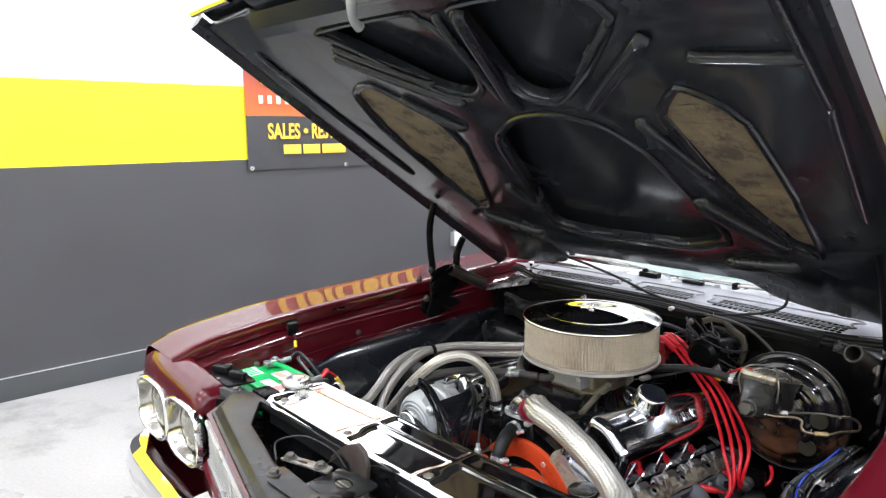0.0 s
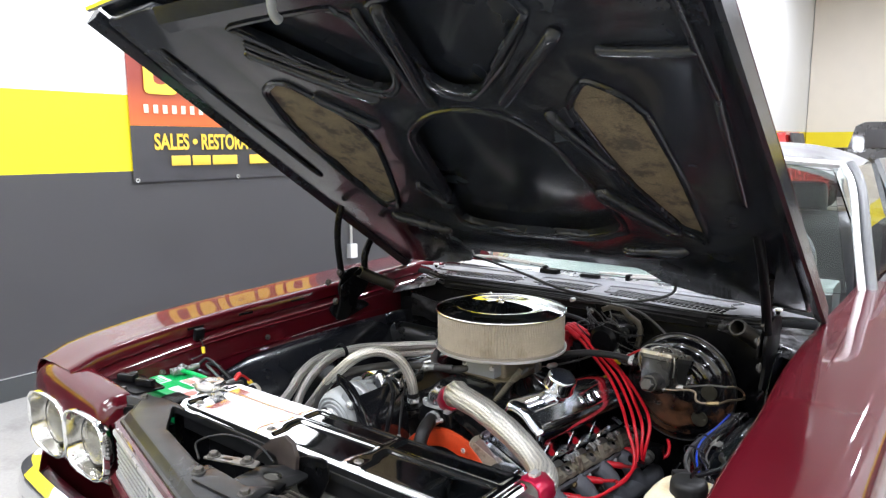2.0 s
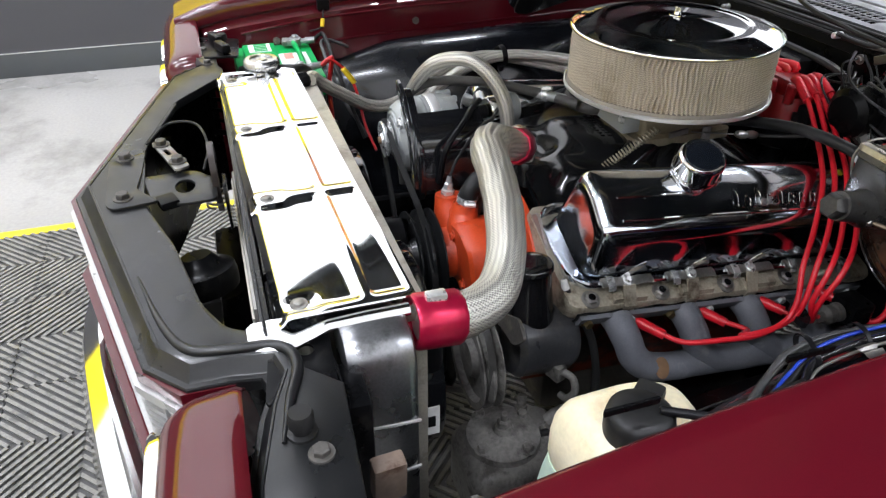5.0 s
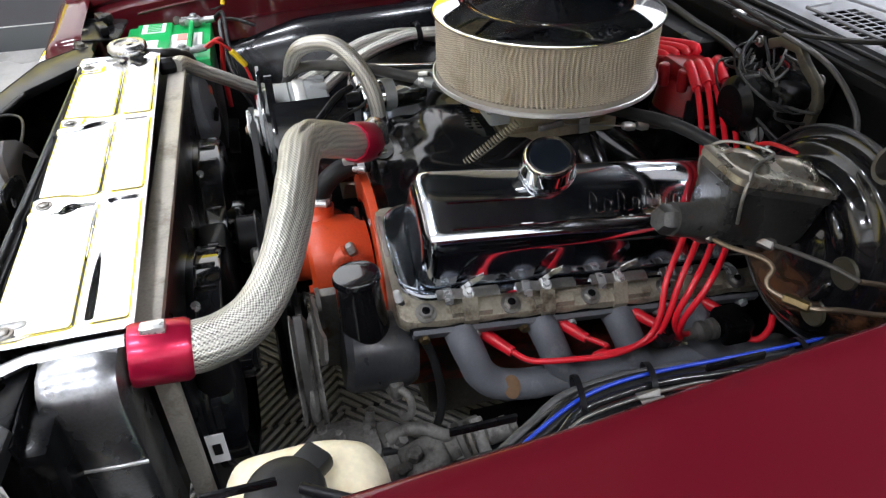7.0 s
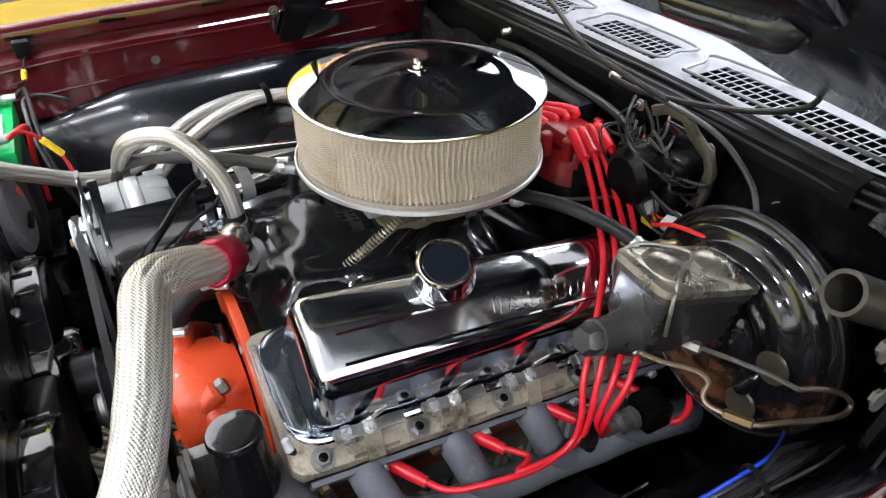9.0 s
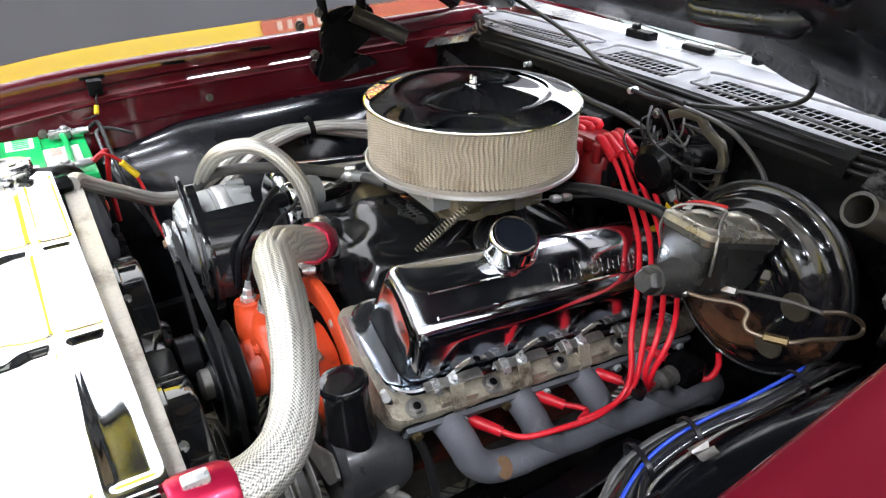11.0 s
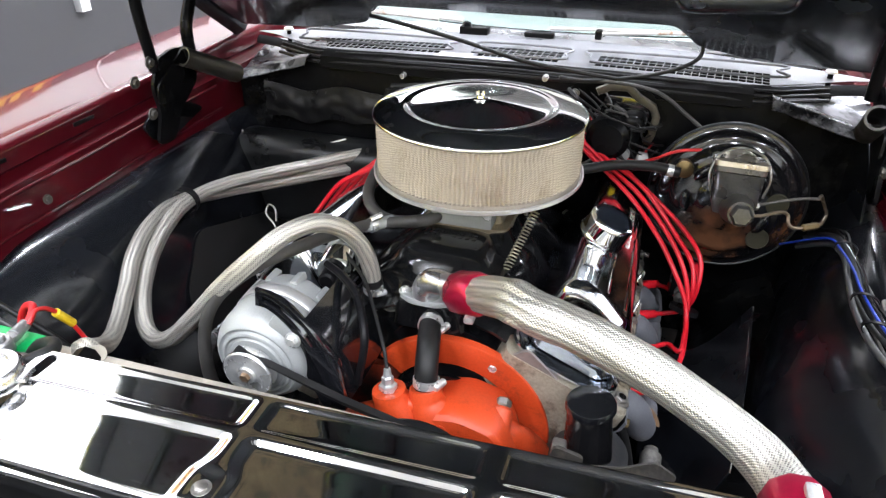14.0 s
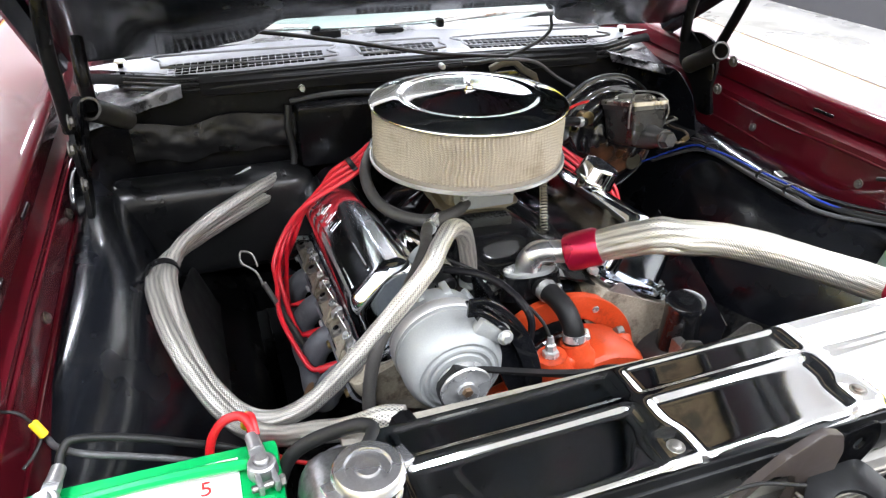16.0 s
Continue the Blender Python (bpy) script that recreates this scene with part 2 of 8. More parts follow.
# woven wire: light knots in a grid over the paper
_a, _b = _wave(_at.outputs[0], 300.0), _wave(_sep.outputs[2], 2300.0)
_mx = _n.new("ShaderNodeMath")
_mx.operation = "MULTIPLY"
_l.new(_a, _mx.inputs[0])
_l.new(_b, _mx.inputs[1])
_rg = _n.new("ShaderNodeMapRange")
_rg.inputs[1].default_value, _rg.inputs[2].default_value, _rg.inputs[3].default_value, _rg.inputs[4].default_value = -0.5, 0.5, 0.60, 1.12
_l.new(_mx.outputs[0], _rg.inputs[0])
_sc = _n.new("ShaderNodeVectorMath")
_sc.operation = "SCALE"
_bsdf = _n["Principled BSDF"]
_l.new(_bsdf.inputs["Base Color"].links[0].from_socket, _sc.inputs[0])
_l.new(_rg.outputs[0], _sc.inputs["Scale"])
_l.new(_sc.outputs[0], _bsdf.inputs["Base Color"])
GASKET = M("rubber_gasket", (0.30, 0.27, 0.23), 0.6)
INSUL = M("glassfibre_pad", (0.17, 0.135, 0.085), 0.95, 0, 0, 0.4, 22, 0.1, 1.0, 300, col2=(0.07, 0.06, 0.045), amount=0.5, dirt_scale=18)
CORNERSILVER = M("worn_silver_corner", (0.24, 0.24, 0.25), 0.34, 0.5, 0.1, 0.3, 14, 0.4, 0.35, 70, col2=(0.012, 0.012, 0.013), amount=0.62, dirt_scale=13)
COWLSILVER = M("silver_cowl_paint", (0.15, 0.153, 0.165), 0.38, 0.15, 0.08, 0.16, 8, 0.3, 0.03, 300, col2=(0.07, 0.07, 0.075), amount=0.22, dirt_scale=18)
RAIL = M("stained_rail", (0.46, 0.43, 0.37), 0.45, 0.5, 0, 0.2, 18, 0.3, 0.1, 300, col2=(0.28, 0.25, 0.20), amount=0.3)
CORE = M("radiator_core", (0.27, 0.26, 0.235), 0.5, 0.35, 0, 0.2, 30, 0.2, 0.2, 900)
GRILLE = M("silver_grille", (0.50, 0.50, 0.49), 0.3, 0.6, 0, 0.12, 20)
CARB = M("dichromate_carburettor", (0.34, 0.29, 0.20), 0.42, 0.8, 0, 0.25, 40, 0.2, 0.1, 300)
SPRING = M("tan_spring", (0.30, 0.27, 0.20), 0.4, 0.7)
CONCRETE = M("polished_concrete", (0.326, 0.318, 0.303), 0.33, 0, 0, 0.14, 1.6, 0.35, 0.05, 70, col2=(0.21, 0.205, 0.19), amount=0.45, dirt_scale=1.3)
MATRIB = M("dusty_mat_rib", (0.20, 0.195, 0.18), 0.55, 0, 0, 0.3, 14, 0.2, 0.1, 200, col2=(0.10, 0.10, 0.095), amount=0.4)
MATBLACK = M("black_floor_tile", (0.042, 0.042, 0.042), 0.40, 0, 0, 0.2, 20, 0.2)
MATYELLOW = M("yellow_floor_edge", (0.75, 0.62, 0.03), 0.45)
WHITEWALL = M("white_wall_paint", (0.86, 0.86, 0.85), 0.6, var=0.03, scale=2, bump=0.1, bscale=220)
CREAMWALL = M("cream_wall_paint", (0.78, 0.72, 0.62), 0.6, var=0.04, scale=2)
GREYWALL = M("charcoal_wall_paint", (0.049, 0.049, 0.053), 0.55, var=0.08, scale=3, bump=0.12, bscale=220)
YELLOWWALL = M("yellow_wall_paint", (0.86, 0.70, 0.015), 0.55, var=0.04, scale=3, bump=0.1, bscale=220)
BASEBOARD = M("charcoal_base", (0.055, 0.06, 0.062), 0.45, var=0.06)
CEIL = M("pale_ceiling", (0.52, 0.52, 0.52), 0.7, var=0.1)
LAMPBODY = M("white_lamp_housing", (0.8, 0.8, 0.8), 0.4)
BANRED = M("red_banner_vinyl", (0.27, 0.045, 0.03), 0.42, var=0.08, scale=3, bump=0.08, bscale=8)
_n, _l = nodes_of(BANRED)
_geo, _sep, _rng, _mix = _n.new("ShaderNodeNewGeometry"), _n.new("ShaderNodeSeparateXYZ"), _n.new("ShaderNodeMapRange"), _n.new("ShaderNodeMix")
_l.new(_geo.outputs["Position"], _sep.inputs[0])
_l.new(_sep.outputs[2], _rng.inputs[0])
_rng.inputs[1].default_value, _rng.inputs[2].default_value, _rng.inputs[3].default_value, _rng.inputs[4].default_value = 1.50, 1.78, 1.0, 0.0
_mix.data_type = "RGBA"
_mix.inputs["B"].default_value = (0.62, 0.13, 0.03, 1)
_bsdf = _n["Principled BSDF"]
_l.new(_bsdf.inputs["Base Color"].links[0].from_socket, _mix.inputs["A"])
_l.new(_rng.outputs[0], _mix.inputs["Factor"])
_l.new(_mix.outputs["Result"], _bsdf.inputs["Base Color"])
BANBLACK = M("black_banner_vinyl", (0.045, 0.045, 0.05), 0.36, var=0.15, scale=3, bump=0.25, bscale=9)
BANGOLD = M("gold_print", (0.80, 0.52, 0.06), 0.45, var=0.1)
BANWHITE = M("pale_print", (0.78, 0.72, 0.55), 0.45, var=0.1)
TYRE = M("tyre_rubber", (0.02, 0.02, 0.02), 0.7)
DASH = M("pale_vinyl", (0.10, 0.115, 0.11), 0.5, var=0.1)
SEAT = M("dark_vinyl", (0.03, 0.03, 0.032), 0.5)
VINYLROOF = M("grey_vinyl_roof", (0.12, 0.125, 0.13), 0.35, 0, 0.2, 0.2, 5, 0.3, 0.15, 200)
REDTRUCK = M("red_truck_paint", (0.42, 0.015, 0.012), 0.25, 0, 0.8)
DARKTRUCK = M("dark_truck_paint", (0.010, 0.008, 0.007), 0.28, 0, 0.3)
BRAID = braid_material("braided_stainless", (0.66, 0.64, 0.575), 0.35, 0.0040, metal=0.75, dark=0.30)
BRAIDSMALL = braid_material("fine_braided_stainless", (0.68, 0.66, 0.60), 0.34, 0.0040, metal=0.75, dark=0.16)

GLASS = bpy.data.materials.new("window_glass")
_n, _l = nodes_of(GLASS)
_n["Principled BSDF"].inputs["Transmission Weight"].default_value = 1.0
_n["Principled BSDF"].inputs["Roughness"].default_value = 0.0
_n["Principled BSDF"].inputs["IOR"].default_value = 1.45
_n["Principled BSDF"].inputs["Specular IOR Level"].default_value = 0.25
_n["Principled BSDF"].inputs["Base Color"].default_value = (0.84, 0.92, 0.88, 1)
LENS = bpy.data.materials.new("lamp_glass")
_n, _l = nodes_of(LENS)
_n["Principled BSDF"].inputs["Transmission Weight"].default_value = 0.97
_n["Principled BSDF"].inputs["Base Color"].default_value = (0.85, 0.87, 0.86, 1)
_n["Principled BSDF"].inputs["Roughness"].default_value = 0.06

GLOW = bpy.data.materials.new("lamp_diffuser")
_n, _l = nodes_of(GLOW)
_n["Principled BSDF"].inputs["Emission Color"].default_value = (1, 0.98, 0.95, 1)
_n["Principled BSDF"].inputs["Emission Strength"].default_value = 18.0

# ---- building helpers ----
WHERE = {}


def thing(name, loc, label="", category="", group="", kind=""):
    ob = new(name)
    ob.location = loc
    ob.empty_display_size = 0.05
    WHERE[ob] = Vector(loc)
    return tagged(ob, label, category, group, kind)


def to_object(name, bm, material, offset, angle=38):
    bmesh.ops.recalc_face_normals(bm, faces=bm.faces)
    for v in bm.verts:
        v.co -= offset
    me = bpy.data.meshes.new(name)
    bm.to_mesh(me)
    bm.free()
    me.polygons.foreach_set("use_smooth", [True] * len(me.polygons))
    me.set_sharp_from_angle(angle=radians(angle))
    me.materials.append(material)
    return new(name, me)


def part(name, bm, material, parent, label="", angle=38):
    """Links bm, in world metres, as one mesh under a thing or a part."""
    ob = to_object(name, bm, material, WHERE[parent], angle)
    ob.parent = parent
    WHERE[ob] = WHERE[parent]
    return tagged(ob, label)


def solo(name, bm, material, loc, label="", category="", group="", kind="", angle=38):
    """A thing of one mesh, with its origin at loc."""
    ob = to_object(name, bm, material, Vector(loc), angle)
    ob.location = loc
    WHERE[ob] = Vector(loc)
    return tagged(ob, label, category, group, kind)


def join(*bms):
    out = bms[0]
    for b in bms[1:]:
        me = bpy.data.meshes.new("tmp")
        b.to_mesh(me)
        b.free()
        out.from_mesh(me)
        bpy.data.meshes.remove(me)
    return out


def moved(bm, m):
    bmesh.ops.transform(bm, matrix=m, verts=bm.verts)
    return bm


def box(cx, cy, cz, sx, sy, sz, bevel=0.003, rot=(0, 0, 0), seg=2):
    bm = bmesh.new()
    bmesh.ops.create_cube(bm, size=1, matrix=Matrix.Diagonal((sx, sy, sz, 1)))
    if bevel:
        bmesh.ops.bevel(bm, geom=bm.edges[:], offset=min(bevel, 0.45 * min(sx, sy, sz)), segments=seg, affect="EDGES", profile=0.6)
    return moved(bm, pose(cx, cy, cz, *rot))


def lathe(profile, m=None, seg=40, close=False):
    """Turns (radius, height) pairs about the local z axis."""
    bm = bmesh.new()
    rings = []
    for r, z in profile:
        if r < 1e-6:
            rings.append([bm.verts.new((0, 0, z))])
        else:
            rings.append([bm.verts.new((r * math.cos(2 * math.pi * i / seg), r * math.sin(2 * math.pi * i / seg), z)) for i in range(seg)])
    pairs = list(zip(rings, rings[1:])) + ([(rings[-1], rings[0])] if close else [])
    for a, b in pairs:
        for i in range(seg):
            j = (i + 1) % seg
            if len(a) == 1 and len(b) == 1:
                continue
            if len(a) == 1:
                bm.faces.new((a[0], b[i], b[j]))
            elif len(b) == 1:
                bm.faces.new((a[i], a[j], b[0]))
            else:
                bm.faces.new((a[i], a[j], b[j], b[i]))
    return moved(bm, m) if m else bm


def axis(loc, direction):
    """A pose whose z axis runs along direction."""
    return Matrix.Translation(loc) @ Vector(direction).to_track_quat("Z", "Y").to_matrix().to_4x4()


def rod(a, b, r, seg=16, r2=None):
    a, b = Vector(a), Vector(b)
    d = (b - a).length
    r2 = r if r2 is None else r2
    e = min(r * 0.25, d * 0.2)
    return lathe([(0, 0), (r - e, 0), (r, e), (r2, d - e), (max(r2 - e, 1e-4), d), (0, d)], axis(a, b - a), seg)


def smooth_path(pts, per=8):
    pts = [Vector(p) for p in pts]
    ext = [2 * pts[0] - pts[1], *pts, 2 * pts[-1] - pts[-2]]
    out = []
    for i in range(1, len(ext) - 2):
        p0, p1, p2, p3 = ext[i - 1 : i + 3]
        for k in range(per):
            t = k / per
            out.append(0.5 * (2 * p1 + (p2 - p0) * t + (2 * p0 - 5 * p1 + 4 * p2 - p3) * t * t + (3 * p1 - p0 - 3 * p2 + p3) * t ** 3))
    return out + [pts[-1]]


def tube(pts, r, seg=14, per=8, caps=True, lumps=0.0, folds=()):
    """A round hose through the points, with UV in metres along and around. r: one radius, or one for each given point. folds: (count, depth, from, to) of lengthwise creases, from and to as shares of the length."""
    radii = r if isinstance(r, (list, tuple)) else [r] * len(pts)
    path = smooth_path(pts, per)
    rr = [radii[min(i // per, len(radii) - 1)] * (1 - (i % per) / per) + radii[min(i // per + 1, len(radii) - 1)] * ((i % per) / per) for i in range(len(path))]
    bm = bmesh.new()
    uv = bm.loops.layers.uv.new("UVMap")
    rings, along, total = [], [], 0.0
    tan = (path[1] - path[0]).normalized()
    side = tan.orthogonal().normalized()
    for i, p in enumerate(path):
        nt = (path[min(i + 1, len(path) - 1)] - path[max(i - 1, 0)]).normalized()
        side = (tan.rotation_difference(nt) @ side)
        side = (side - nt * side.dot(nt)).normalized()
        tan = nt
        up = nt.cross(side)
        if i:
            total += (p - path[i - 1]).length
        along.append(total)
        k = 1 + (lumps * noise.noise(p * 30) if lumps else 0)
        u = i / (len(path) - 1)
        crease = [0.0] * seg
        for count, depth, u0, u1 in folds:
            fade = max(0.0, min(1.0, (u - u0) / 0.04, (u1 - u) / 0.06)) * (0.65 + 0.6 * noise.noise(p * 22))
            for j in range(seg):
                a = 2 * math.pi * j / seg
                crease[j] -= depth * fade * abs(math.cos(count * 0.5 * a + 2.0 * noise.noise(p * 9))) ** 6
        rings.append([bm.verts.new(p + rr[i] * (k + crease[j]) * (math.cos(2 * math.pi * j / seg) * side + math.sin(2 * math.pi * j / seg) * up)) for j in range(seg)])
    for i in range(len(rings) - 1):
        girth = 2 * math.pi * rr[i]
        for j in range(seg):
            f = bm.faces.new((rings[i][j], rings[i][(j + 1) % seg], rings[i + 1][(j + 1) % seg], rings[i + 1][j]))
            for loop, (u, v) in zip(f.loops, ((along[i], j), (along[i], j + 1), (along[i + 1], j + 1), (along[i + 1], j))):
                loop[uv].uv = (u, v / seg * girth)
    if caps:
        bm.faces.new(rings[0])
        bm.faces.new(rings[-1])
    return bm


def loft(rings, closed=True, caps=True):
    """Joins rings of equally many points into one skin."""
    bm = bmesh.new()
    vs = [[bm.verts.new(p) for p in ring] for ring in rings]
    n = len(vs[0])
    for a, b in zip(vs, vs[1:]):
        for i in range(n if closed else n - 1):
            j = (i + 1) % n
            bm.faces.new((a[i], a[j], b[j], b[i]))
    if caps and closed:
        bm.faces.new(vs[0])
        bm.faces.new(vs[-1])
    return bm


def thick(bm, d):
    """Gives an open sheet a thickness d, inwards."""
    bmesh.ops.recalc_face_normals(bm, faces=bm.faces)
    bmesh.ops.solidify(bm, geom=bm.faces[:], thickness=d)
    return bm


def plate(outline, d, m=None, holes=(), bevel=0.0):
    """A flat plate with holes, from 2D outlines, d thick downwards from its local z = 0."""
    bm = bmesh.new()
    edges = []
    for loop in (outline, *holes):
        vs = [bm.verts.new((x, y, 0)) for x, y in loop]
        edges += [bm.edges.new((a, b)) for a, b in zip(vs, vs[1:] + vs[:1])]
    bmesh.ops.triangle_fill(bm, use_beauty=True, use_dissolve=False, edges=edges)
    top = bm.faces[:]
    bmesh.ops.recalc_face_normals(bm, faces=top)
    if top[0].normal.z < 0:
        bmesh.ops.reverse_faces(bm, faces=top)
    rim = [e for e in bm.edges if e.is_boundary]
    out = bmesh.ops.extrude_face_region(bm, geom=top, use_keep_orig=True)
    low = [v for v in out["geom"] if isinstance(v, bmesh.types.BMVert)]
    for v in low:
        v.co.z -= d
    if bevel:
        rim = [e for e in rim if e.is_valid]
        bmesh.ops.bevel(bm, geom=rim, offset=bevel, segments=2, affect="EDGES", profile=0.5)
    return moved(bm, m) if m else bm


def rounded(pts, r, seg=4):
    """A 2D outline with its corners rounded by r."""
    out = []
    n = len(pts)
    for i in range(n):
        p, a, b = Vector(pts[i]), Vector(pts[i - 1]), Vector(pts[(i + 1) % n])
        k = min(r, 0.45 * (a - p).length, 0.45 * (b - p).length)
        s, e = p + (a - p).normalized() * k, p + (b - p).normalized() * k
        for j in range(seg + 1):
            t = j / seg
            q = (1 - t) ** 2 * s + 2 * t * (1 - t) * p + t * t * e
            out.append((q.x, q.y))
    return out


def bolt(loc, direction, r=0.007, h=0.006, washer=True):
    """A hexagon head, on a washer."""
    m = axis(loc, direction)
    bm = lathe([(0, h), (r * 0.85, h), (r, h * 0.85), (r, 0), (0, 0)], m, 6)
    if washer:
        bm = join(bm, lathe([(0, 0.0015), (r * 1.45, 0.0015), (r * 1.5, -0.001), (0, -0.001)], m, 18))
    return bm


def ring(loc, direction, r, w, d=0.0015, seg=24):
    """A band clamp round a hose of radius r."""
    m = axis(loc, direction)
    return lathe([(r, -w / 2), (r + d, -w / 2), (r + d, w / 2), (r, w / 2)], m, seg, close=True)


def ribbon_outline(path, w):
    """The outline of a flat strip of half width w along a path."""
    one, two = [], []
    for i, (x, z) in enumerate(path):
        a, b = path[max(i - 1, 0)], path[min(i + 1, len(path) - 1)]
        d = Vector((b[0] - a[0], b[1] - a[1])).normalized()
        one.append((x - d.y * w, z + d.x * w))
        two.append((x + d.y * w, z - d.x * w))
    return one + two[::-1]


def E(x, y, z):
    """Places on the engine, which drops towards the rear; z as at its front."""
    return Vector((x, y, z - 0.107 * (y + 0.27)))

# ---- the hall ----
WX = -3.072
CEILING = 5.2


def slab(name, cx, cy, cz, sx, sy, sz, material, label=""):
    return solo(name, box(cx, cy, cz, sx, sy, sz, 0), material, (cx, cy, cz - sz / 2), label, kind="structure")


slab("floor", 1.1, 5.5, -0.1, 8.7, 27.4, 0.2, CONCRETE, "pale polished concrete workshop floor with faint stains")
wall_west = thing("wall_west", (WX, 5.5, 0), "white wall with a yellow band above a charcoal dado", kind="structure")
part("dado", box(WX - 0.1, 5.5, 0.6125, 0.2, 27.4, 1.225, 0), GREYWALL, wall_west, "charcoal painted dado")
part("band", box(WX - 0.1, 5.5, 1.452, 0.2, 27.4, 0.454, 0), YELLOWWALL, wall_west, "bright yellow painted band")
part("upper_wall", box(WX - 0.1, 5.5, (1.679 + CEILING) / 2, 0.2, 27.4, CEILING - 1.679, 0), WHITEWALL, wall_west, "white painted upper wall")
bm = box(WX + 0.004, 5.5, 0.063, 0.008, 27.0, 0.126, 0.003)
solo("baseboard", bm, BASEBOARD, (WX, 5.5, 0), "dark charcoal rubber baseboard", kind="structure")
solo("trim", box(WX + 0.0055, 5.5, 0.1275, 0.011, 27.0, 0.003, 0), ALU, (WX, 5.5, 0.126), "thin pale strip along the baseboard", kind="structure")
for nm, cx, cy, sx, sy in (("wall_north", 1.1, 19.1, 8.7, 0.2), ("wall_south", 1.1, -8.1, 8.7, 0.2)):
    w = thing(nm, (cx, cy, 0), "cream wall with a yellow band above a charcoal dado", kind="structure")
    part("dado", box(cx, cy, 0.6125, sx - 0.4, sy, 1.225, 0), GREYWALL, w)
    part("band", box(cx, cy, 1.452, sx - 0.4, sy, 0.454, 0), YELLOWWALL, w)
    part("upper_wall", box(cx, cy, (1.679 + CEILING) / 2, sx - 0.4, sy, CEILING - 1.679, 0), CREAMWALL, w)
w = thing("wall_east", (5.35, 5.5, 0), "white wall with a charcoal dado", kind="structure")
part("dado", box(5.35, 5.5, 0.6125, 0.2, 27.4, 1.225, 0), GREYWALL, w)
part("band", box(5.35, 5.5, 1.452, 0.2, 27.4, 0.454, 0), YELLOWWALL, w)
part("upper_wall", box(5.35, 5.5, (1.679 + CEILING) / 2, 0.2, 27.4, CEILING - 1.679, 0), WHITEWALL, w)
slab("ceiling", 1.1, 5.5, CEILING + 0.1, 8.7, 27.4, 0.2, CEIL, "pale painted steel ceiling deck")

# lamps under the ceiling
LAMP_POWER = 168.0


def ceiling_light(x, y):
    t = thing("ceiling_light", (x, y, CEILING), "long white strip light under the ceiling", "ceiling light", "strip lights in rows")
    part("housing", box(x, y, CEILING - 0.045, 0.34, 1.26, 0.09, 0.01), LAMPBODY, t)
    d = bpy.data.lights.new("strip_lamp", "AREA")
    d.shape, d.size, d.size_y, d.energy, d.color = "RECTANGLE", 0.30, 1.2, LAMP_POWER, (0.945, 0.98, 1.09)
    lamp = new("lamp", d)
    lamp.location = (0, 0, -0.096)
    lamp.parent = t


for lx in (-1.7, 0.9, 3.6):
    for ly in (-5.2, -2.3, 0.9, 4.4, 9.0, 14.5):
        ceiling_light(2.4 if (lx, ly) == (0.9, 4.4) else lx, 2.4 if (lx, ly) == (3.6, 0.9) else ly)

# banner
banner = thing("banner", (WX + 0.012, 0.56, 1.15), "red and black vinyl banner with gold lettering on the wall", "banner")
BX = WX + 0.012


def cloth(y0, y1, z0, z1, x, d=0.003, ripple=0.006):
    n, k = 40, 10
    bm = loft([[(x + ripple * noise.noise((y0 + (y1 - y0) * i / n * 1.0, (z0 + (z1 - z0) * j / k) * 1.6, 3.1)), y0 + (y1 - y0) * i / n, z0 + (z1 - z0) * j / k) for j in range(k + 1)] for i in range(n + 1)], closed=False)
    return thick(bm, d)


part("lower_panel", cloth(0.562, 3.61, 1.155, 1.497, BX), BANBLACK, banner, "black vinyl lower panel")
part("upper_panel", cloth(0.562, 1.958, 1.4985, 2.04, BX), BANRED, banner, "brick red vinyl upper panel")
part("dark_panel", cloth(1.960, 3.61, 1.4985, 2.04, BX), BANBLACK, banner, "black vinyl panel")
for gy in (0.585, 1.301, 2.02, 2.74, 3.58):
    part("grommet", lathe([(0.006, 0), (0.014, 0), (0.014, 0.004), (0.006, 0.004)], axis((BX + 0.008, gy, 1.168), (1, 0, 0)), 16, True), ZINC, banner)


def lettering(text, y, z, size, width, material, parent, x):
    c = bpy.data.curves.new("text", "FONT")
    c.body, c.size, c.extrude, c.offset = text, size, 0.001, 0.028 * size
    o = new("text", c)
    bpy.context.view_layer.update()
    me = bpy.data.meshes.new_from_object(o)
    bpy.data.objects.remove(o)
    bm = bmesh.new()
    bm.from_mesh(me)
    bpy.data.meshes.remove(me)
    lo, hi = min(v.co.x for v in bm.verts), max(v.co.x for v in bm.verts)
    top = max(v.co.y for v in bm.verts)
    k = width / (hi - lo)
    for v in bm.verts:
        v.co = Vector((x + v.co.z, y + (v.co.x - lo) * k, z + v.co.y * size / top))
    return part("lettering", bm, material, parent)


lettering("SALES", 0.705, 1.355, 0.098, 0.235, BANGOLD, banner, BX + 0.013)
part("dot", lathe([(0, 0.002), (0.017, 0.002), (0.018, 0), (0, 0)], axis((BX + 0.011, 0.985, 1.402), (1, 0, 0)), 20), BANGOLD, banner)
lettering("RESTORATION", 1.030, 1.355, 0.098, 0.56, BANGOLD, banner, BX + 0.013)
for y0, w in ((0.813, 0.13), (0.96, 0.13), (1.107, 0.19), (1.398, 0.42)):
    part("print_bar", box(BX + 0.012, y0 + w / 2, 1.283, 0.003, w, 0.062, 0.0008), BANGOLD, banner)
for i in range(9):
    part("print_bar", box(BX + 0.012, 0.665 + i * 0.062, 1.60, 0.003, 0.030, 0.052, 0.0008), BANWHITE, banner)
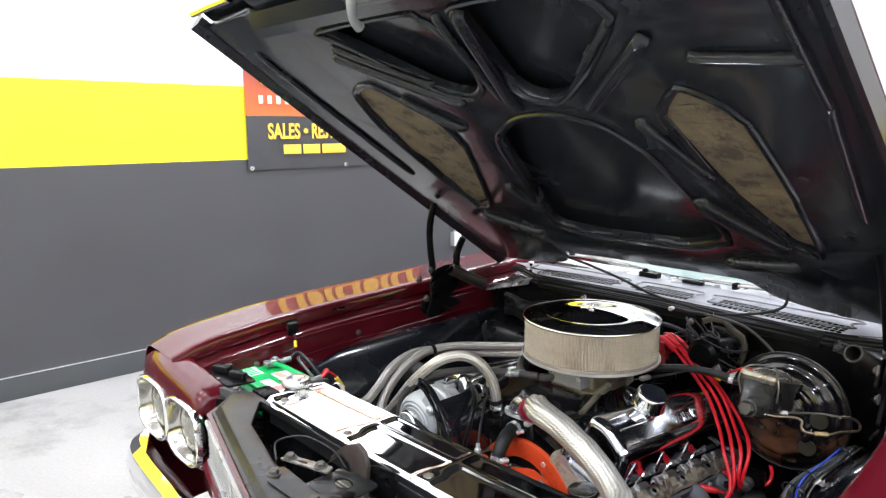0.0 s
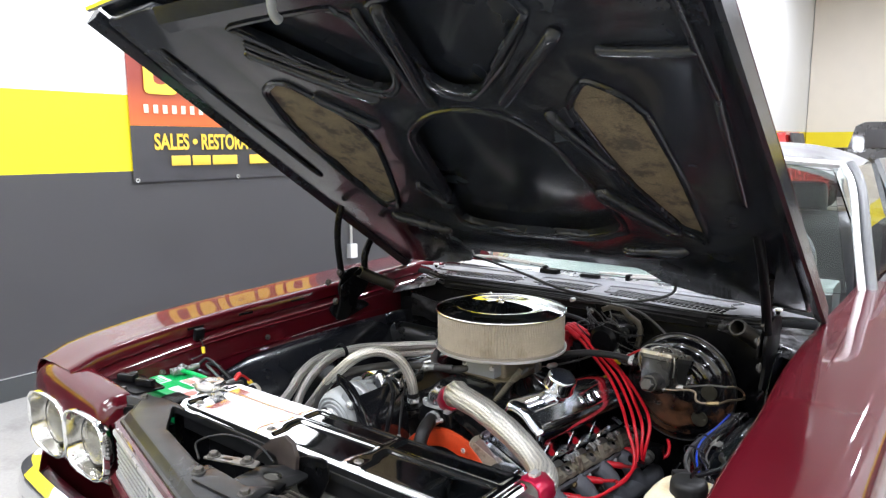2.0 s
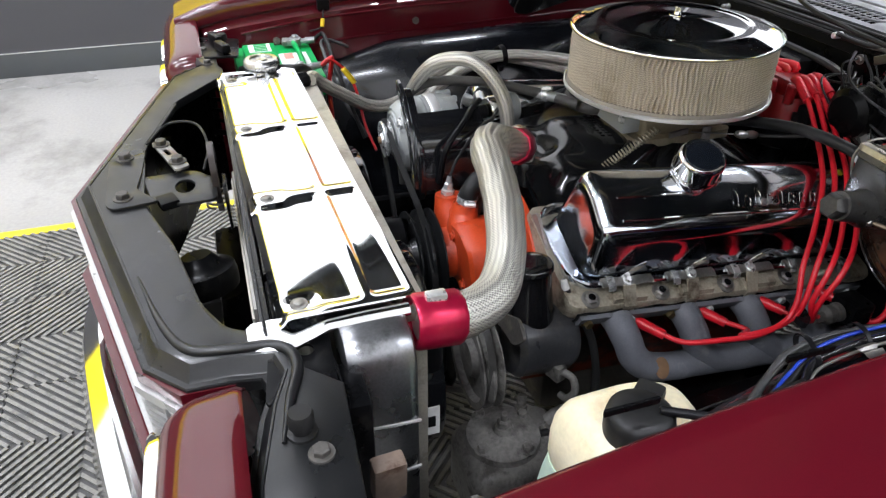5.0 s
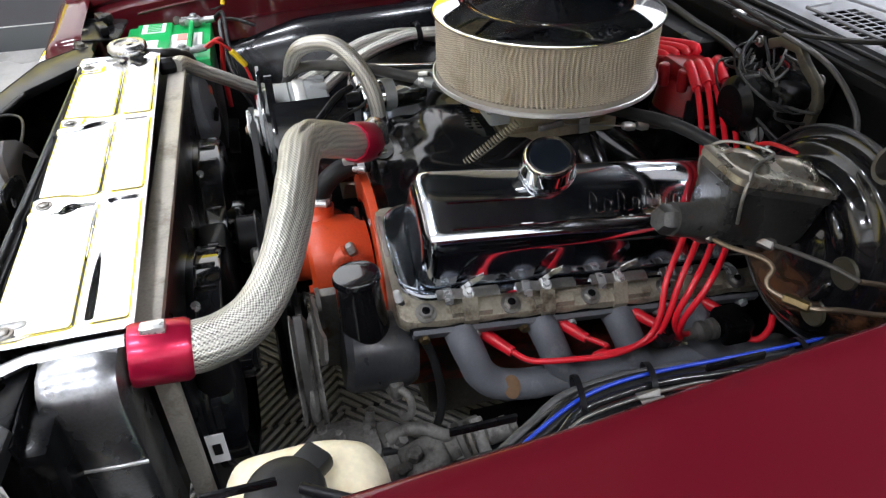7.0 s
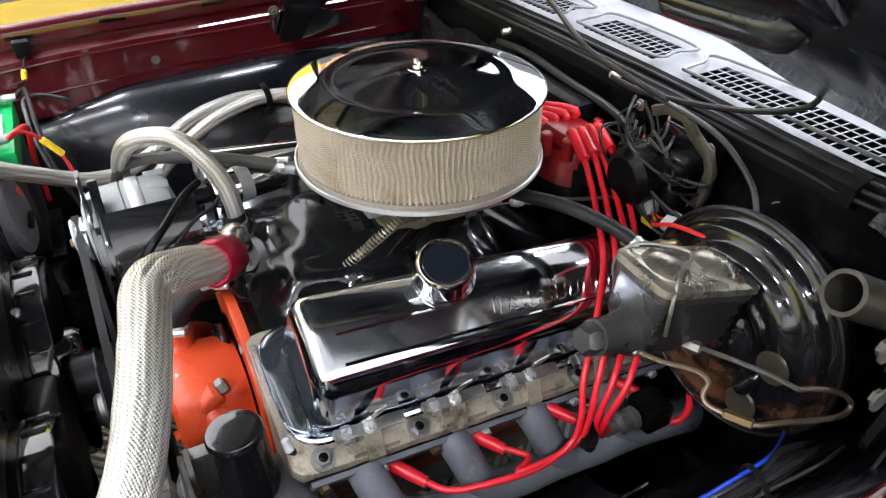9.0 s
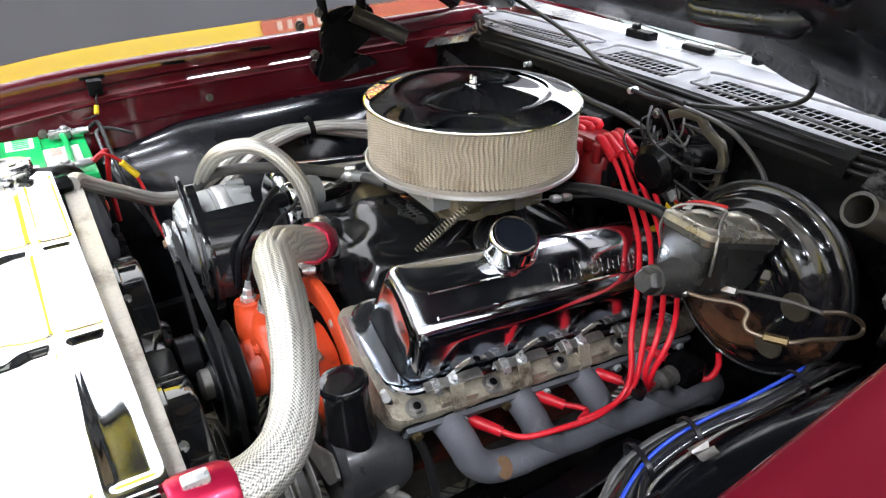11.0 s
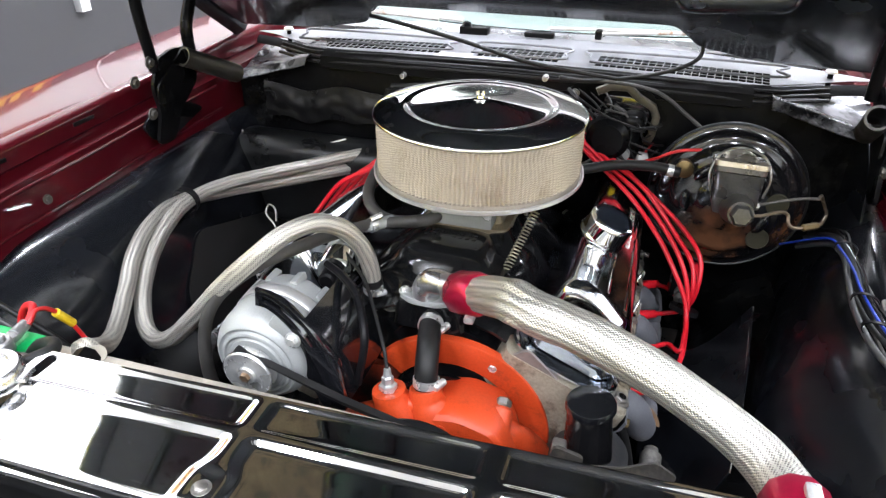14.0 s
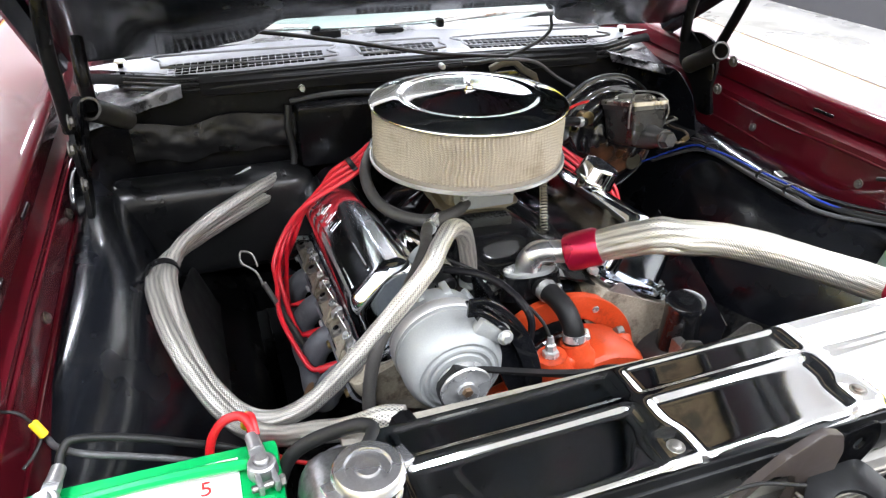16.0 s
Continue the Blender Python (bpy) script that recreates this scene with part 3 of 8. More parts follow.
U = rounded([(0, 0), (0.24, 0), (0.24, 0.36), (0.17, 0.36), (0.17, 0.075), (0.07, 0.075), (0.07, 0.36), (0, 0.36)], 0.045)
for i in range(5):
    part("emblem", plate(U if i % 2 == 0 else rounded([(0, 0), (0.07, 0), (0.17, 0.2), (0.17, 0), (0.24, 0), (0.24, 0.36), (0.17, 0.36), (0.07, 0.16), (0.07, 0.36), (0, 0.36)], 0.01), 0.003, Matrix(((0, 0, 1, BX + 0.014), (0.9, 0, 0, 0.66 + i * 0.25), (0, 0.80, 0, 1.69), (0, 0, 0, 1)))), BANGOLD, banner, "large gold logo shape")

# wall outlet with its conduit
outlet = thing("wall_outlet", (WX, 2.355, 0.47), "grey metal outlet box with conduit on the wall", "outlet")
part("box", box(WX + 0.025, 2.355, 0.52, 0.05, 0.075, 0.115, 0.006), ALU, outlet)
part("cover", box(WX + 0.052, 2.355, 0.52, 0.004, 0.07, 0.11, 0.002), WHITEPLASTIC, outlet)
part("conduit", rod((WX + 0.02, 2.355, 0.575), (WX + 0.02, 2.355, CEILING), 0.011), ALU, outlet)

# floor mat of ribbed interlocking tiles
mat_thing = thing("floor_mat", (0, 0.6, 0), "black ribbed interlocking floor mat with a yellow edge under the car", "floor mat")
TILE, MX0, MY0 = 0.40, -1.30, -1.8
for i in range(7):
    for j in range(9):
        x0, y0 = MX0 + i * TILE, MY0 + j * TILE
        bm = box(x0 + TILE / 2, y0 + TILE / 2, 0.004, TILE - 0.003, TILE - 0.003, 0.007, 0)
        tile_part = part("tile", bm, MATBLACK, mat_thing)
        ribs = bmesh.new()
        for k in range(15):
            c = 0.0135 + 0.027 * k
            lo, hi = max(0.0, c - 0.198), min(c, 0.198)
            for qx in (-1, 1):
                for qy in (-1, 1):
                    p, q = Vector((qx * lo, qy * (c - lo))), Vector((qx * hi, qy * (c - hi)))
                    if (i + j) % 2:
                        p, q = Vector((qx * 0.2 - p.x, p.y)), Vector((qx * 0.2 - q.x, q.y))
                    d = (q - p).normalized()
                    w = Vector((-d.y, d.x)) * 0.0046
                    o = Vector((x0 + 0.2, y0 + 0.2))
                    vs = [ribs.verts.new((o.x + g.x, o.y + g.y, z)) for z in (0.007, 0.0135) for g in (p + w, q + w, q - w, p - w)]
                    for f in ((4, 5, 6, 7), (0, 1, 5, 4), (1, 2, 6, 5), (2, 3, 7, 6), (3, 0, 4, 7)):
                        ribs.faces.new([vs[g] for g in f])
        part("ribs", ribs, MATRIB, tile_part, "dusty grey ribs")
part("edge", box(MX0 - 0.022, MY0 + 4.5 * TILE, 0.005, 0.042, 9 * TILE, 0.009, 0.003), MATYELLOW, mat_thing, "yellow ramped edge strip")

# ---- the car's body ----
car = thing("car", (0, 0.6, 0), "burgundy classic coupe with its hood raised", "car")
OFF = ((-0.85, -0.085), (-0.80, -0.062), (-0.72, -0.046), (-0.55, -0.027), (-0.35, -0.016), (-0.1, -0.008), (0.1, 0.0), (0.5, 0.012), (1.6, 0.02))


def fender_drop(y):
    return float(np.interp(y, [a for a, _ in OFF], [b for _, b in OFF]))


SECTION = ((0.676, 0.735), (0.688, 0.80), (0.694, 0.846), (0.709, 0.854), (0.716, 0.861), (0.709, 0.868), (0.711, 0.895), (0.7135, 0.902), (0.719, 0.9060), (0.740, 0.9060), (0.760, 0.9063), (0.785, 0.9070), (0.815, 0.9080), (0.850, 0.9093), (0.875, 0.9101), (0.888, 0.9100), (0.902, 0.9080), (0.916, 0.902), (0.932, 0.888), (0.945, 0.86), (0.955, 0.79), (0.95, 0.62), (0.93, 0.46), (0.90, 0.34))


def fender(s):
    rings = []
    for i in range(31):
        y = -0.845 + 1.95 * i / 30
        o = fender_drop(y)
        pinch = 0.02 * max(0, -0.45 - y) / 0.4
        lip = float(np.interp(y, (-0.75, -0.63, -0.47, -0.28, -0.14, 0.0, 0.2), (0.045, 0.042, 0.034, 0.028, 0.016, 0.006, 0.0))) if s > 0 else 0.0
        low = float(np.interp(y, (-0.75, -0.63, -0.47, -0.29, -0.20, -0.10, 0.0), (0.045, 0.042, 0.034, 0.022, 0.006, 0.005, 0.002))) if s > 0 else 0.0
        rings.append([(s * (x - (pinch if x > 0.8 else 0) + (low if z < 0.77 else (low + lip) / 2 if z < 0.81 and x < 0.77 else lip * (1 if x < 0.77 else 0.5) if x < 0.84 else 0)), y, z + o * (1 if z > 0.6 else 0.3)) for x, z in SECTION])
    return thick(loft(rings, closed=False), 0.004)


for s in (-1, 1):
    fd = part("fender", fender(s), PAINT, car, "burgundy front fender")
    for x0, z0, r0 in ((0.690, 0.832, 0.003), (0.6835, 0.778, 0.0035)):
        part("pressed_fold", tube([(s * (x0 + (float(np.interp(y, (-0.63, -0.28, 0.0), (0.04, 0.026, 0.005))) if s > 0 else 0)), y, z0 + fender_drop(y) + 0.006 * noise.noise((y * 4, z0 * 9, s))) for y in np.linspace(-0.70, 0.25, 10)], r0, 8, 4), PAINT, fd)
    for y in (-0.62, -0.27, 0.02):
        part("bolt", bolt((s * 0.687, y, 0.80 + fender_drop(y)), (-s, 0, 0.3), 0.006, 0.005), GREASE, fd)
    for y in (-0.5, -0.33, -0.13):
        part("slot", box(s * 0.7085, y, 0.886 + fender_drop(y), 0.003, 0.05, 0.007, 0.001), BAY, fd)

# header panels with the twin lamps
def squarish(hw, hh, m=36, p=3.2):
    """A rounded square outline, hw and hh half its width and height."""
    out = []
    for i in range(m):
        a = 2 * math.pi * i / m
        c, d = math.cos(a), math.sin(a)
        out.append((hw * math.copysign(abs(c) ** (2 / p), c), hh * math.copysign(abs(d) ** (2 / p), d)))
    return out


for s in (-1, 1):
    rows = []
    for x, zt, back in ((0.497, 0.690, 0.050), (0.498, 0.735, 0.034), (0.501, 0.762, 0.020), (0.508, 0.781, 0.009), (0.522, 0.793, 0.002), (0.55, 0.800, 0.0), (0.65, 0.812, 0.0), (0.75, 0.822, 0.0), (0.83, 0.822, 0.004), (0.885, 0.812, 0.014), (0.920, 0.795, 0.034), (0.938, 0.77, 0.07)):
        rows.append([(s * x, y + back * (0.3 if y > -0.84 else 1), z) for y, z in ((-0.800, zt + 0.004), (-0.835, zt), (-0.850, zt - 0.005), (-0.866, zt - 0.018), (-0.877, zt - 0.045), (-0.882, 0.70), (-0.880, 0.65), (-0.872, 0.60), (-0.85, 0.585))])
    rows = [smooth_path(r, 3) for r in rows]
    rows = list(zip(*[smooth_path(col, 3) for col in zip(*rows)]))
    LAMPS = ((0.583, 0.098), (0.787, 0.104))
    face = loft([[*r, *[p + Vector((0, 0.006, -0.004)) for p in r[::-1]]] for r in rows])
    inside = [f for f in face.faces for c in (f.calc_center_median(),) if c.y < -0.84 and any((abs(c.x - s * lx) / (hw * 0.98)) ** 3.2 + (abs(c.z - 0.680) / 0.0745) ** 3.2 < 1 for lx, hw in LAMPS)]
    bmesh.ops.delete(face, geom=inside, context="FACES")
    hp = part("header_panel", face, PAINT, car, "burgundy lamp panel", 60)
    for lx, hw in LAMPS:
        LM = axis((s * lx, -0.8815, 0.680), (0, -1, 0))
        rim = [[(x * k, y * k, d) for x, y in squarish(hw, 0.076)] for k, d in ((1.05, -0.010), (1.05, 0.002), (1.03, 0.0055), (0.985, 0.005), (0.955, -0.001))]
        lamp = part("headlight", moved(loft(rim, True, False), LM), CHROME, car, "chrome squarish headlight bezel", 60)
        part("bowl", moved(loft([[(x * k, y * k, d) for x, y in squarish(hw, 0.076, 48, pw)] for k, d, pw in ((0.958, 0.0, 3.2), (0.93, -0.008, 3.2), (0.90, -0.016, 3.0), (0.86, -0.026, 2.8), (0.80, -0.034, 2.6), (0.60, -0.038, 2.4), (0.02, -0.039, 2.0))], True, False), LM), BOWL, lamp, "bright concave bowl", 60)
        part("reflector", lathe([(0.0, -0.0365), (0.03, -0.034), (0.050, -0.028), (0.0565, -0.022)], LM, 40), TARNISHED, lamp, "yellowed reflector")
        lo = part("lens", lathe([(0.0, -0.012), (0.03, -0.0135), (0.050, -0.018), (0.057, -0.022), (0.057, -0.025), (0.050, -0.021), (0.03, -0.0165), (0.0, -0.015)], LM, 40), LENS, lamp, "ribbed glass lens")
        lo.visible_shadow = False
        part("seal", lathe([(0.0565, -0.034), (0.0610, -0.034), (0.0600, -0.020), (0.0565, -0.020)], LM, 40, True), RUBBER, lamp, "thin black lens seal")

# bumper
prof = ((0.0, 0.0), (-0.03, 0.004), (-0.055, -0.012), (-0.068, -0.05), (-0.064, -0.095), (-0.045, -0.13), (-0.015, -0.14))
line = [(-0.945, -0.56), (-0.945, -0.70), (-0.925, -0.81), (-0.87, -0.865), (-0.72, -0.885), (-0.50, -0.90), (-0.25, -0.952), (0, -0.985), (0.25, -0.952), (0.50, -0.90), (0.72, -0.885), (0.87, -0.865), (0.925, -0.81), (0.945, -0.70), (0.945, -0.56)]
pth = [(p.x, p.y) for p in smooth_path([(x, y, 0) for x, y in line], 4)]
rings = []
for i, (x, y) in enumerate(pth):
    a, b = pth[max(i - 1, 0)], pth[min(i + 1, len(pth) - 1)]
    t = Vector((b[0] - a[0], b[1] - a[1])).normalized()
    nrm = Vector((-t.y, t.x))
    rings.append([(x + nrm.x * o, y + nrm.y * o, 0.555 + z) for o, z in prof])
bumper = part("bumper", thick(loft(rings, closed=False), 0.005), CHROME, car, "chrome front bumper")

# grille: a pointed nose of thin horizontal slats in two tiers
GL = [(-0.492, -0.80), (-0.432, -0.880), (-0.30, -0.914), (0.04, -1.0), (0.44, -0.898), (0.492, -0.854), (0.494, -0.80)]


def nose_strip(off, z0, z1, lean=0.0):
    """A strip that follows the pointed nose, off metres proud of it."""
    ring_rows = []
    for i, (x, y) in enumerate(GL):
        a, b = GL[max(i - 1, 0)], GL[min(i + 1, len(GL) - 1)]
        t = Vector((b[0] - a[0], b[1] - a[1], 0)).normalized()
        n = Vector((t.y, -t.x, 0))
        p = Vector((x, y, 0)) + n * off
        q = Vector((x, y, 0)) + n * (off - 0.012)
        ring_rows.append([(p.x, p.y - lean, z0), (p.x, p.y, z1), (q.x, q.y, z1), (q.x, q.y - lean, z0)])
    return loft(ring_rows)


grille = part("grille", nose_strip(-0.022, 0.50, 0.752), BAY, car, "grille with fine silver slats")
part("upper_trim", nose_strip(-0.003, 0.757, 0.772), PAINT, grille, "burgundy upper moulding")
for za, zb in ((0.655, 0.750), (0.530, 0.610)):
    for k in range(8):
        z = za + (zb - za) * k / 7
        edge = k in (0, 7)
        part("slat", nose_strip(0.002 if edge else -0.003, z - (0.0050 if edge else 0.0030), z + (0.0050 if edge else 0.0030)), GRILLE, grille)
    for x, y in ((-0.489, -0.815), (0.493, -0.815), (0.466, -0.876), (-0.440, -0.870), (-0.17, -0.948), (0.24, -0.950)):
        part("grille_post", box(x, y + 0.004, (za + zb) / 2, 0.005, 0.005, zb - za, 0.001, (0, 0, 20)), GRILLE, grille)
part("middle_bar", nose_strip(0.014, 0.615, 0.648), PAINT, grille, "burgundy middle bar")
part("lower_bar", nose_strip(0.012, 0.50, 0.524), PAINT, grille)

# radiator support: a black pressed ring round the front opening
shelf = [(-0.66, -0.815), (-0.55, -0.812), (-0.468, -0.795), (-0.41, -0.850), (-0.294, -0.882), (0.04, -0.968), (0.432, -0.870), (0.470, -0.838), (0.470, -0.80), (0.478, -0.757), (0.507, -0.750), (0.55, -0.766), (0.64, -0.787), (0.70, -0.79), (0.70, -0.71), (0.54, -0.70), (0.505, -0.735), (0.455, -0.757), (-0.43, -0.757), (-0.455, -0.765), (-0.66, -0.772)]
hole = rounded([(-0.375, -0.770), (-0.264, -0.850), (-0.075, -0.898), (0.11, -0.895), (0.165, -0.879), (0.234, -0.857), (0.310, -0.841), (0.372, -0.828), (0.425, -0.803), (0.442, -0.768)], 0.016)
support = part("radiator_support", plate(shelf, 0.016, pose(0, 0, 0.793), [hole], 0.0025), SATIN, car, "satin black radiator support panel")
EDGE = [((-0.66, -0.835), (-0.66, -0.815)), ((-0.55, -0.832), (-0.55, -0.812)), ((-0.484, -0.805), (-0.468, -0.795)), ((-0.425, -0.868), (-0.41, -0.850)), ((-0.298, -0.902), (-0.294, -0.882)), ((0.04, -0.990), (0.04, -0.968)), ((0.444, -0.888), (0.432, -0.870)), ((0.488, -0.846), (0.470, -0.838)), ((0.489, -0.805), (0.470, -0.80)), ((0.494, -0.775), (0.478, -0.757)), ((0.511, -0.769), (0.507, -0.750)), ((0.55, -0.783), (0.55, -0.766)), ((0.64, -0.803), (0.64, -0.787)), ((0.70, -0.806), (0.70, -0.79))]
rows = []
for (ox, oy), (ix, iy) in EDGE:
    rows.append([(ox + (ix - ox) * k, oy + (iy - oy) * k, z) for k, z in ((0.0, 0.762), (0.0, 0.7745), (0.06, 0.7765), (0.34, 0.7770), (0.44, 0.7785), (0.82, 0.7905), (0.93, 0.7930), (1.06, 0.7938))])
part("front_facet", thick(loft(rows, closed=False), 0.003), SATIN, support, "bent front edge of the support", 25)
part("corner_bead", tube([(0.30, -0.893, 0.7945), (0.40, -0.866, 0.7945), (0.450, -0.840, 0.7945), (0.462, -0.80, 0.7945), (0.468, -0.760, 0.7945), (0.485, -0.742, 0.7945), (0.512, -0.740, 0.7945), (0.55, -0.752, 0.7945), (0.60, -0.764, 0.7945)], [0.001, 0.004, 0.0055, 0.006, 0.006, 0.006, 0.006, 0.005, 0.002], 10, 6), SATIN, support, "pressed bead round the corner")
part("opening_flange", tube([(x, y, 0.7885) for x, y in hole[8:]], 0.0035, 8, 3), SATIN, support)
part("lower_cross_member", box(0, -0.80, 0.36, 0.95, 0.08, 0.08, 0.015), BAY, support)
for s in (-1, 1):
    part("side_post", box(s * 0.50 + 0.02, -0.70, 0.56, 0.07, 0.05, 0.42, 0.01), BAY, support)
for x, y in ((-0.56, -0.79), (0.62, -0.735), (-0.47, -0.785)):
    part("bolt", bolt((x, y, 0.7935), (0, 0, 1), 0.008, 0.008), GREASE, support)
for s in (-1, 1):
    bump_stop = part("hood_bumper", lathe([(0, 0.026), (0.016, 0.026), (0.019, 0.022), (0.019, 0.012), (0.014, 0.011), (0.014, 0.004), (0.022, 0.003), (0.022, 0.0), (0, 0)], pose(s * 0.592, -0.747, 0.793) @ Matrix.Diagonal((0.62, 0.62, 1, 1)), 24), RUBBER, support, "adjustable rubber hood bumper")
# latch plate, catch and stay
latch = part("latch_plate", plate(rounded([(-0.020, -0.944), (-0.046, -0.893), (0.030, -0.897), (0.080, -0.902), (0.124, -0.870), (0.132, -0.930), (0.118, -0.940)], 0.010), 0.004, pose(0, 0, 0.798), (), 0.001), SATIN, support, "black hood latch bracket")
part("catch_plate", plate(rounded([(0.028, -0.898), (0.024, -0.825), (0.060, -0.795), (0.125, -0.795), (0.128, -0.845), (0.098, -0.884)], 0.012), 0.004, pose(0, 0, 0.790), [[(0.074 + 0.021 * math.cos(a), -0.838 + 0.014 * math.sin(a)) for a in np.linspace(0, 6.0, 16)]], 0.001), SATIN, latch, "worn black catch plate with an oval hole")
part("slotted_arm", plate(rounded([(-0.076, -0.886), (-0.062, -0.860), (0.028, -0.828), (0.038, -0.850)], 0.008), 0.004, pose(0, 0, 0.800), [rounded([(-0.040, -0.868), (-0.018, -0.860), (-0.020, -0.854), (-0.042, -0.862)], 0.003)], 0.001), STEEL, latch, "worn steel latch arm")
part("stop_block", box(0.112, -0.862, 0.788, 0.03, 0.026, 0.012, 0.003, (0, 0, 20)), BAY, latch)
for x, y, z in ((-0.028, -0.922, 0.798), (0.104, -0.918, 0.798), (-0.060, -0.870, 0.800), (0.010, -0.846, 0.800)):
    part("bolt", bolt((x, y, z), (0, 0, 1), 0.009, 0.009), GREASE, latch)
hook = [(-0.044, 0.768), (-0.019, 0.8), (0.019, 0.829), (0.059, 0.847), (0.083, 0.838), (0.092, 0.813), (0.087, 0.77), (0.048, 0.725), (0.023, 0.725), (0.043, 0.773), (0.035, 0.799), (0.006, 0.806), (-0.021, 0.788)]
part("catch_arm", plate(rounded(hook, 0.005), 0.009, Matrix(((1, 0, 0, 0), (0, 0, -1, -0.80), (0, 1, 0, 0), (0, 0, 0, 1))), (), 0.002), M("brown_black_catch", (0.035, 0.027, 0.024), 0.5, 0.0), latch, "hooked brown-black catch arm")
part("latch_tower", plate(rounded([(0.075, 0.735), (0.070, 0.800), (0.10, 0.815), (0.155, 0.822), (0.165, 0.79), (0.13, 0.735)], 0.012), 0.004, Matrix(((1, 0, 0, 0), (0, 0, -1, -0.785), (0, 1, 0, 0), (0, 0, 0, 1))), [[(0.135 + 0.008 * math.cos(a), 0.795 + 0.008 * math.sin(a)) for a in np.linspace(0, 6.0, 12)]], 0.001), BAY, latch, "black latch support")
part("latch_spring", tube([(0.06 + 0.014 * math.cos(a), -0.80 + 0.014 * math.sin(a), 0.775 - a * 0.0012) for a in np.linspace(0, 25, 60)], 0.002, 6, 2), STEEL, latch)
part("release_cable", tube([(-0.075, -0.892, 0.797), (-0.13, -0.86, 0.805), (-0.10, -0.815, 0.812), (-0.02, -0.80, 0.806), (0.04, -0.81, 0.795)], 0.0022, 8, 8), RUBBER, latch)
part("horn", lathe([(0, 0.05), (0.02, 0.05), (0.03, 0.036), (0.046, 0.03), (0.048, 0.02), (0.046, 0.0), (0.02, -0.01), (0, -0.012)], axis((0.21, -0.83, 0.70), (-0.2, -0.1, 1)), 28), BAY, support, "round black horn")
part("side_baffle", plate(rounded([(0, 0), (0.19, 0), (0.19, 0.10), (0.0, 0.14)], 0.01), 0.003, Matrix(((0.55, 0, 0.83, -0.475), (0.83, 0, -0.55, -0.835), (0, 1, 0, 0.645), (0, 0, 0, 1))), [rounded([(0.018 + 0.033 * i, 0.012 + 0.024 * j), (0.042 + 0.033 * i, 0.012 + 0.024 * j), (0.042 + 0.033 * i, 0.029 + 0.024 * j), (0.018 + 0.033 * i, 0.029 + 0.024 * j)], 0.003, 2) for i in range(5) for j in range(4)]), BAY, support, "perforated black side baffle")


# inner fenders: glossy black wheelhouses
def inner_fender(s):
    rings = []
    n = 34
    for i in range(n + 1):
        y = -0.62 + 0.99 * i / n
        bulge = math.exp(-((y + 0.13) / 0.34) ** 2)
        zt = 0.755 + fender_drop(y) + 0.01 * bulge
        zt -= 0.05 * max(0, (-0.35 - y)) / 0.27
        row = []
        m = 14
        for j in range(m + 1):
            u = j / m
            x = 0.682 - u * (0.10 + 0.085 * bulge) - 0.015 * math.sin(u * math.pi)
            z = zt - (0.46 - 0.10 * bulge) * u ** (1.55 + 0.5 * bulge) - 0.02 * u
            x -= 0.03 * u * u * bulge
            z += 0.024 * math.sin(math.pi * min(1.0, u * 1.15)) * bulge
            if s > 0:
                x += (1 - u) ** 2 * float(np.interp(y, (-0.63, -0.47, -0.29, -0.20, -0.10, 0.0), (0.042, 0.034, 0.020, 0.003, 0.003, 0.002)))
                z -= 0.016 * (1 - u) ** 3 * bulge
            row.append((s * x, y, z + 0.0015 * noise.noise((x * 4, y * 4, z * 4))))
        rings.append(row)
    return thick(loft(rings, closed=False), 0.003)


for s in (-1, 1):
    inf = part("inner_fender", inner_fender(s), INNERBLACK, car, "glossy black inner fender")
    part("apron", box(s * 0.50, -0.12, 0.29, 0.03, 0.96, 0.22, 0.01), BAY, inf)
    part("lower_apron", thick(loft([[(s * (x + 0.003 * noise.noise((y * 7, x * 9, 1.0))), y, z + 0.003 * noise.noise((y * 6, x * 8, 4.0))) for x, z in ((0.565, 0.53), (0.505, 0.50), (0.445, 0.455), (0.412, 0.40), (0.405, 0.28))] for y in np.linspace(-0.36, 0.31, 16)], closed=False), 0.004), BAY, inf, "black lower apron sheet")
    part("lower_shield", box(s * 0.295, 0.12, 0.285, 0.17, 0.62, 0.012, 0.004), BAY, inf)
    part("frame_rail", box(s * 0.40, -0.20, 0.22, 0.09, 1.5, 0.10, 0.015), BAY, inf)
    if s > 0:
        shield = []
        for k in np.linspace(0, 1, 12):
            e = Vector((0.468, -0.262, 0.503)).lerp(Vector((0.499, 0.046, 0.607)), k) + Vector((0.006, 0, 0.004)) * math.sin(math.pi * k)
            f = Vector((0.335, -0.335, 0.36)).lerp(Vector((0.350, 0.10, 0.41)), k)
            shield.append([tuple(f.lerp(e, u) + Vector((0.012, 0, -0.022)) * math.sin(math.pi * u) + Vector((0, 0, 0.004)) * noise.noise((k * 4, u * 3, 2.0))) for u in np.linspace(0, 1, 8)])
        part("splash_shield", thick(loft(shield, closed=False), 0.0025), INNERBLACK, inf, "black sheet shield with a worn edge")
        part("shield_edge", tube([(0.468, -0.262, 0.503), (0.484, -0.130, 0.546), (0.494, 0.0, 0.591), (0.499, 0.046, 0.607)], 0.0013, 6, 5), STEEL, inf)
    if s < 0:
        part("splash_shield", plate(rounded([(0, 0), (0.34, 0.02), (0.36, 0.20), (0.12, 0.27), (0.02, 0.18)], 0.03), 0.003, Matrix(((0, s * 0.35, s * 0.93, s * 0.455), (1, 0, 0, -0.20), (0, 0.93, -0.35, 0.40), (0, 0, 0, 1)))), RUBBER, inf, "black rubber splash shield")

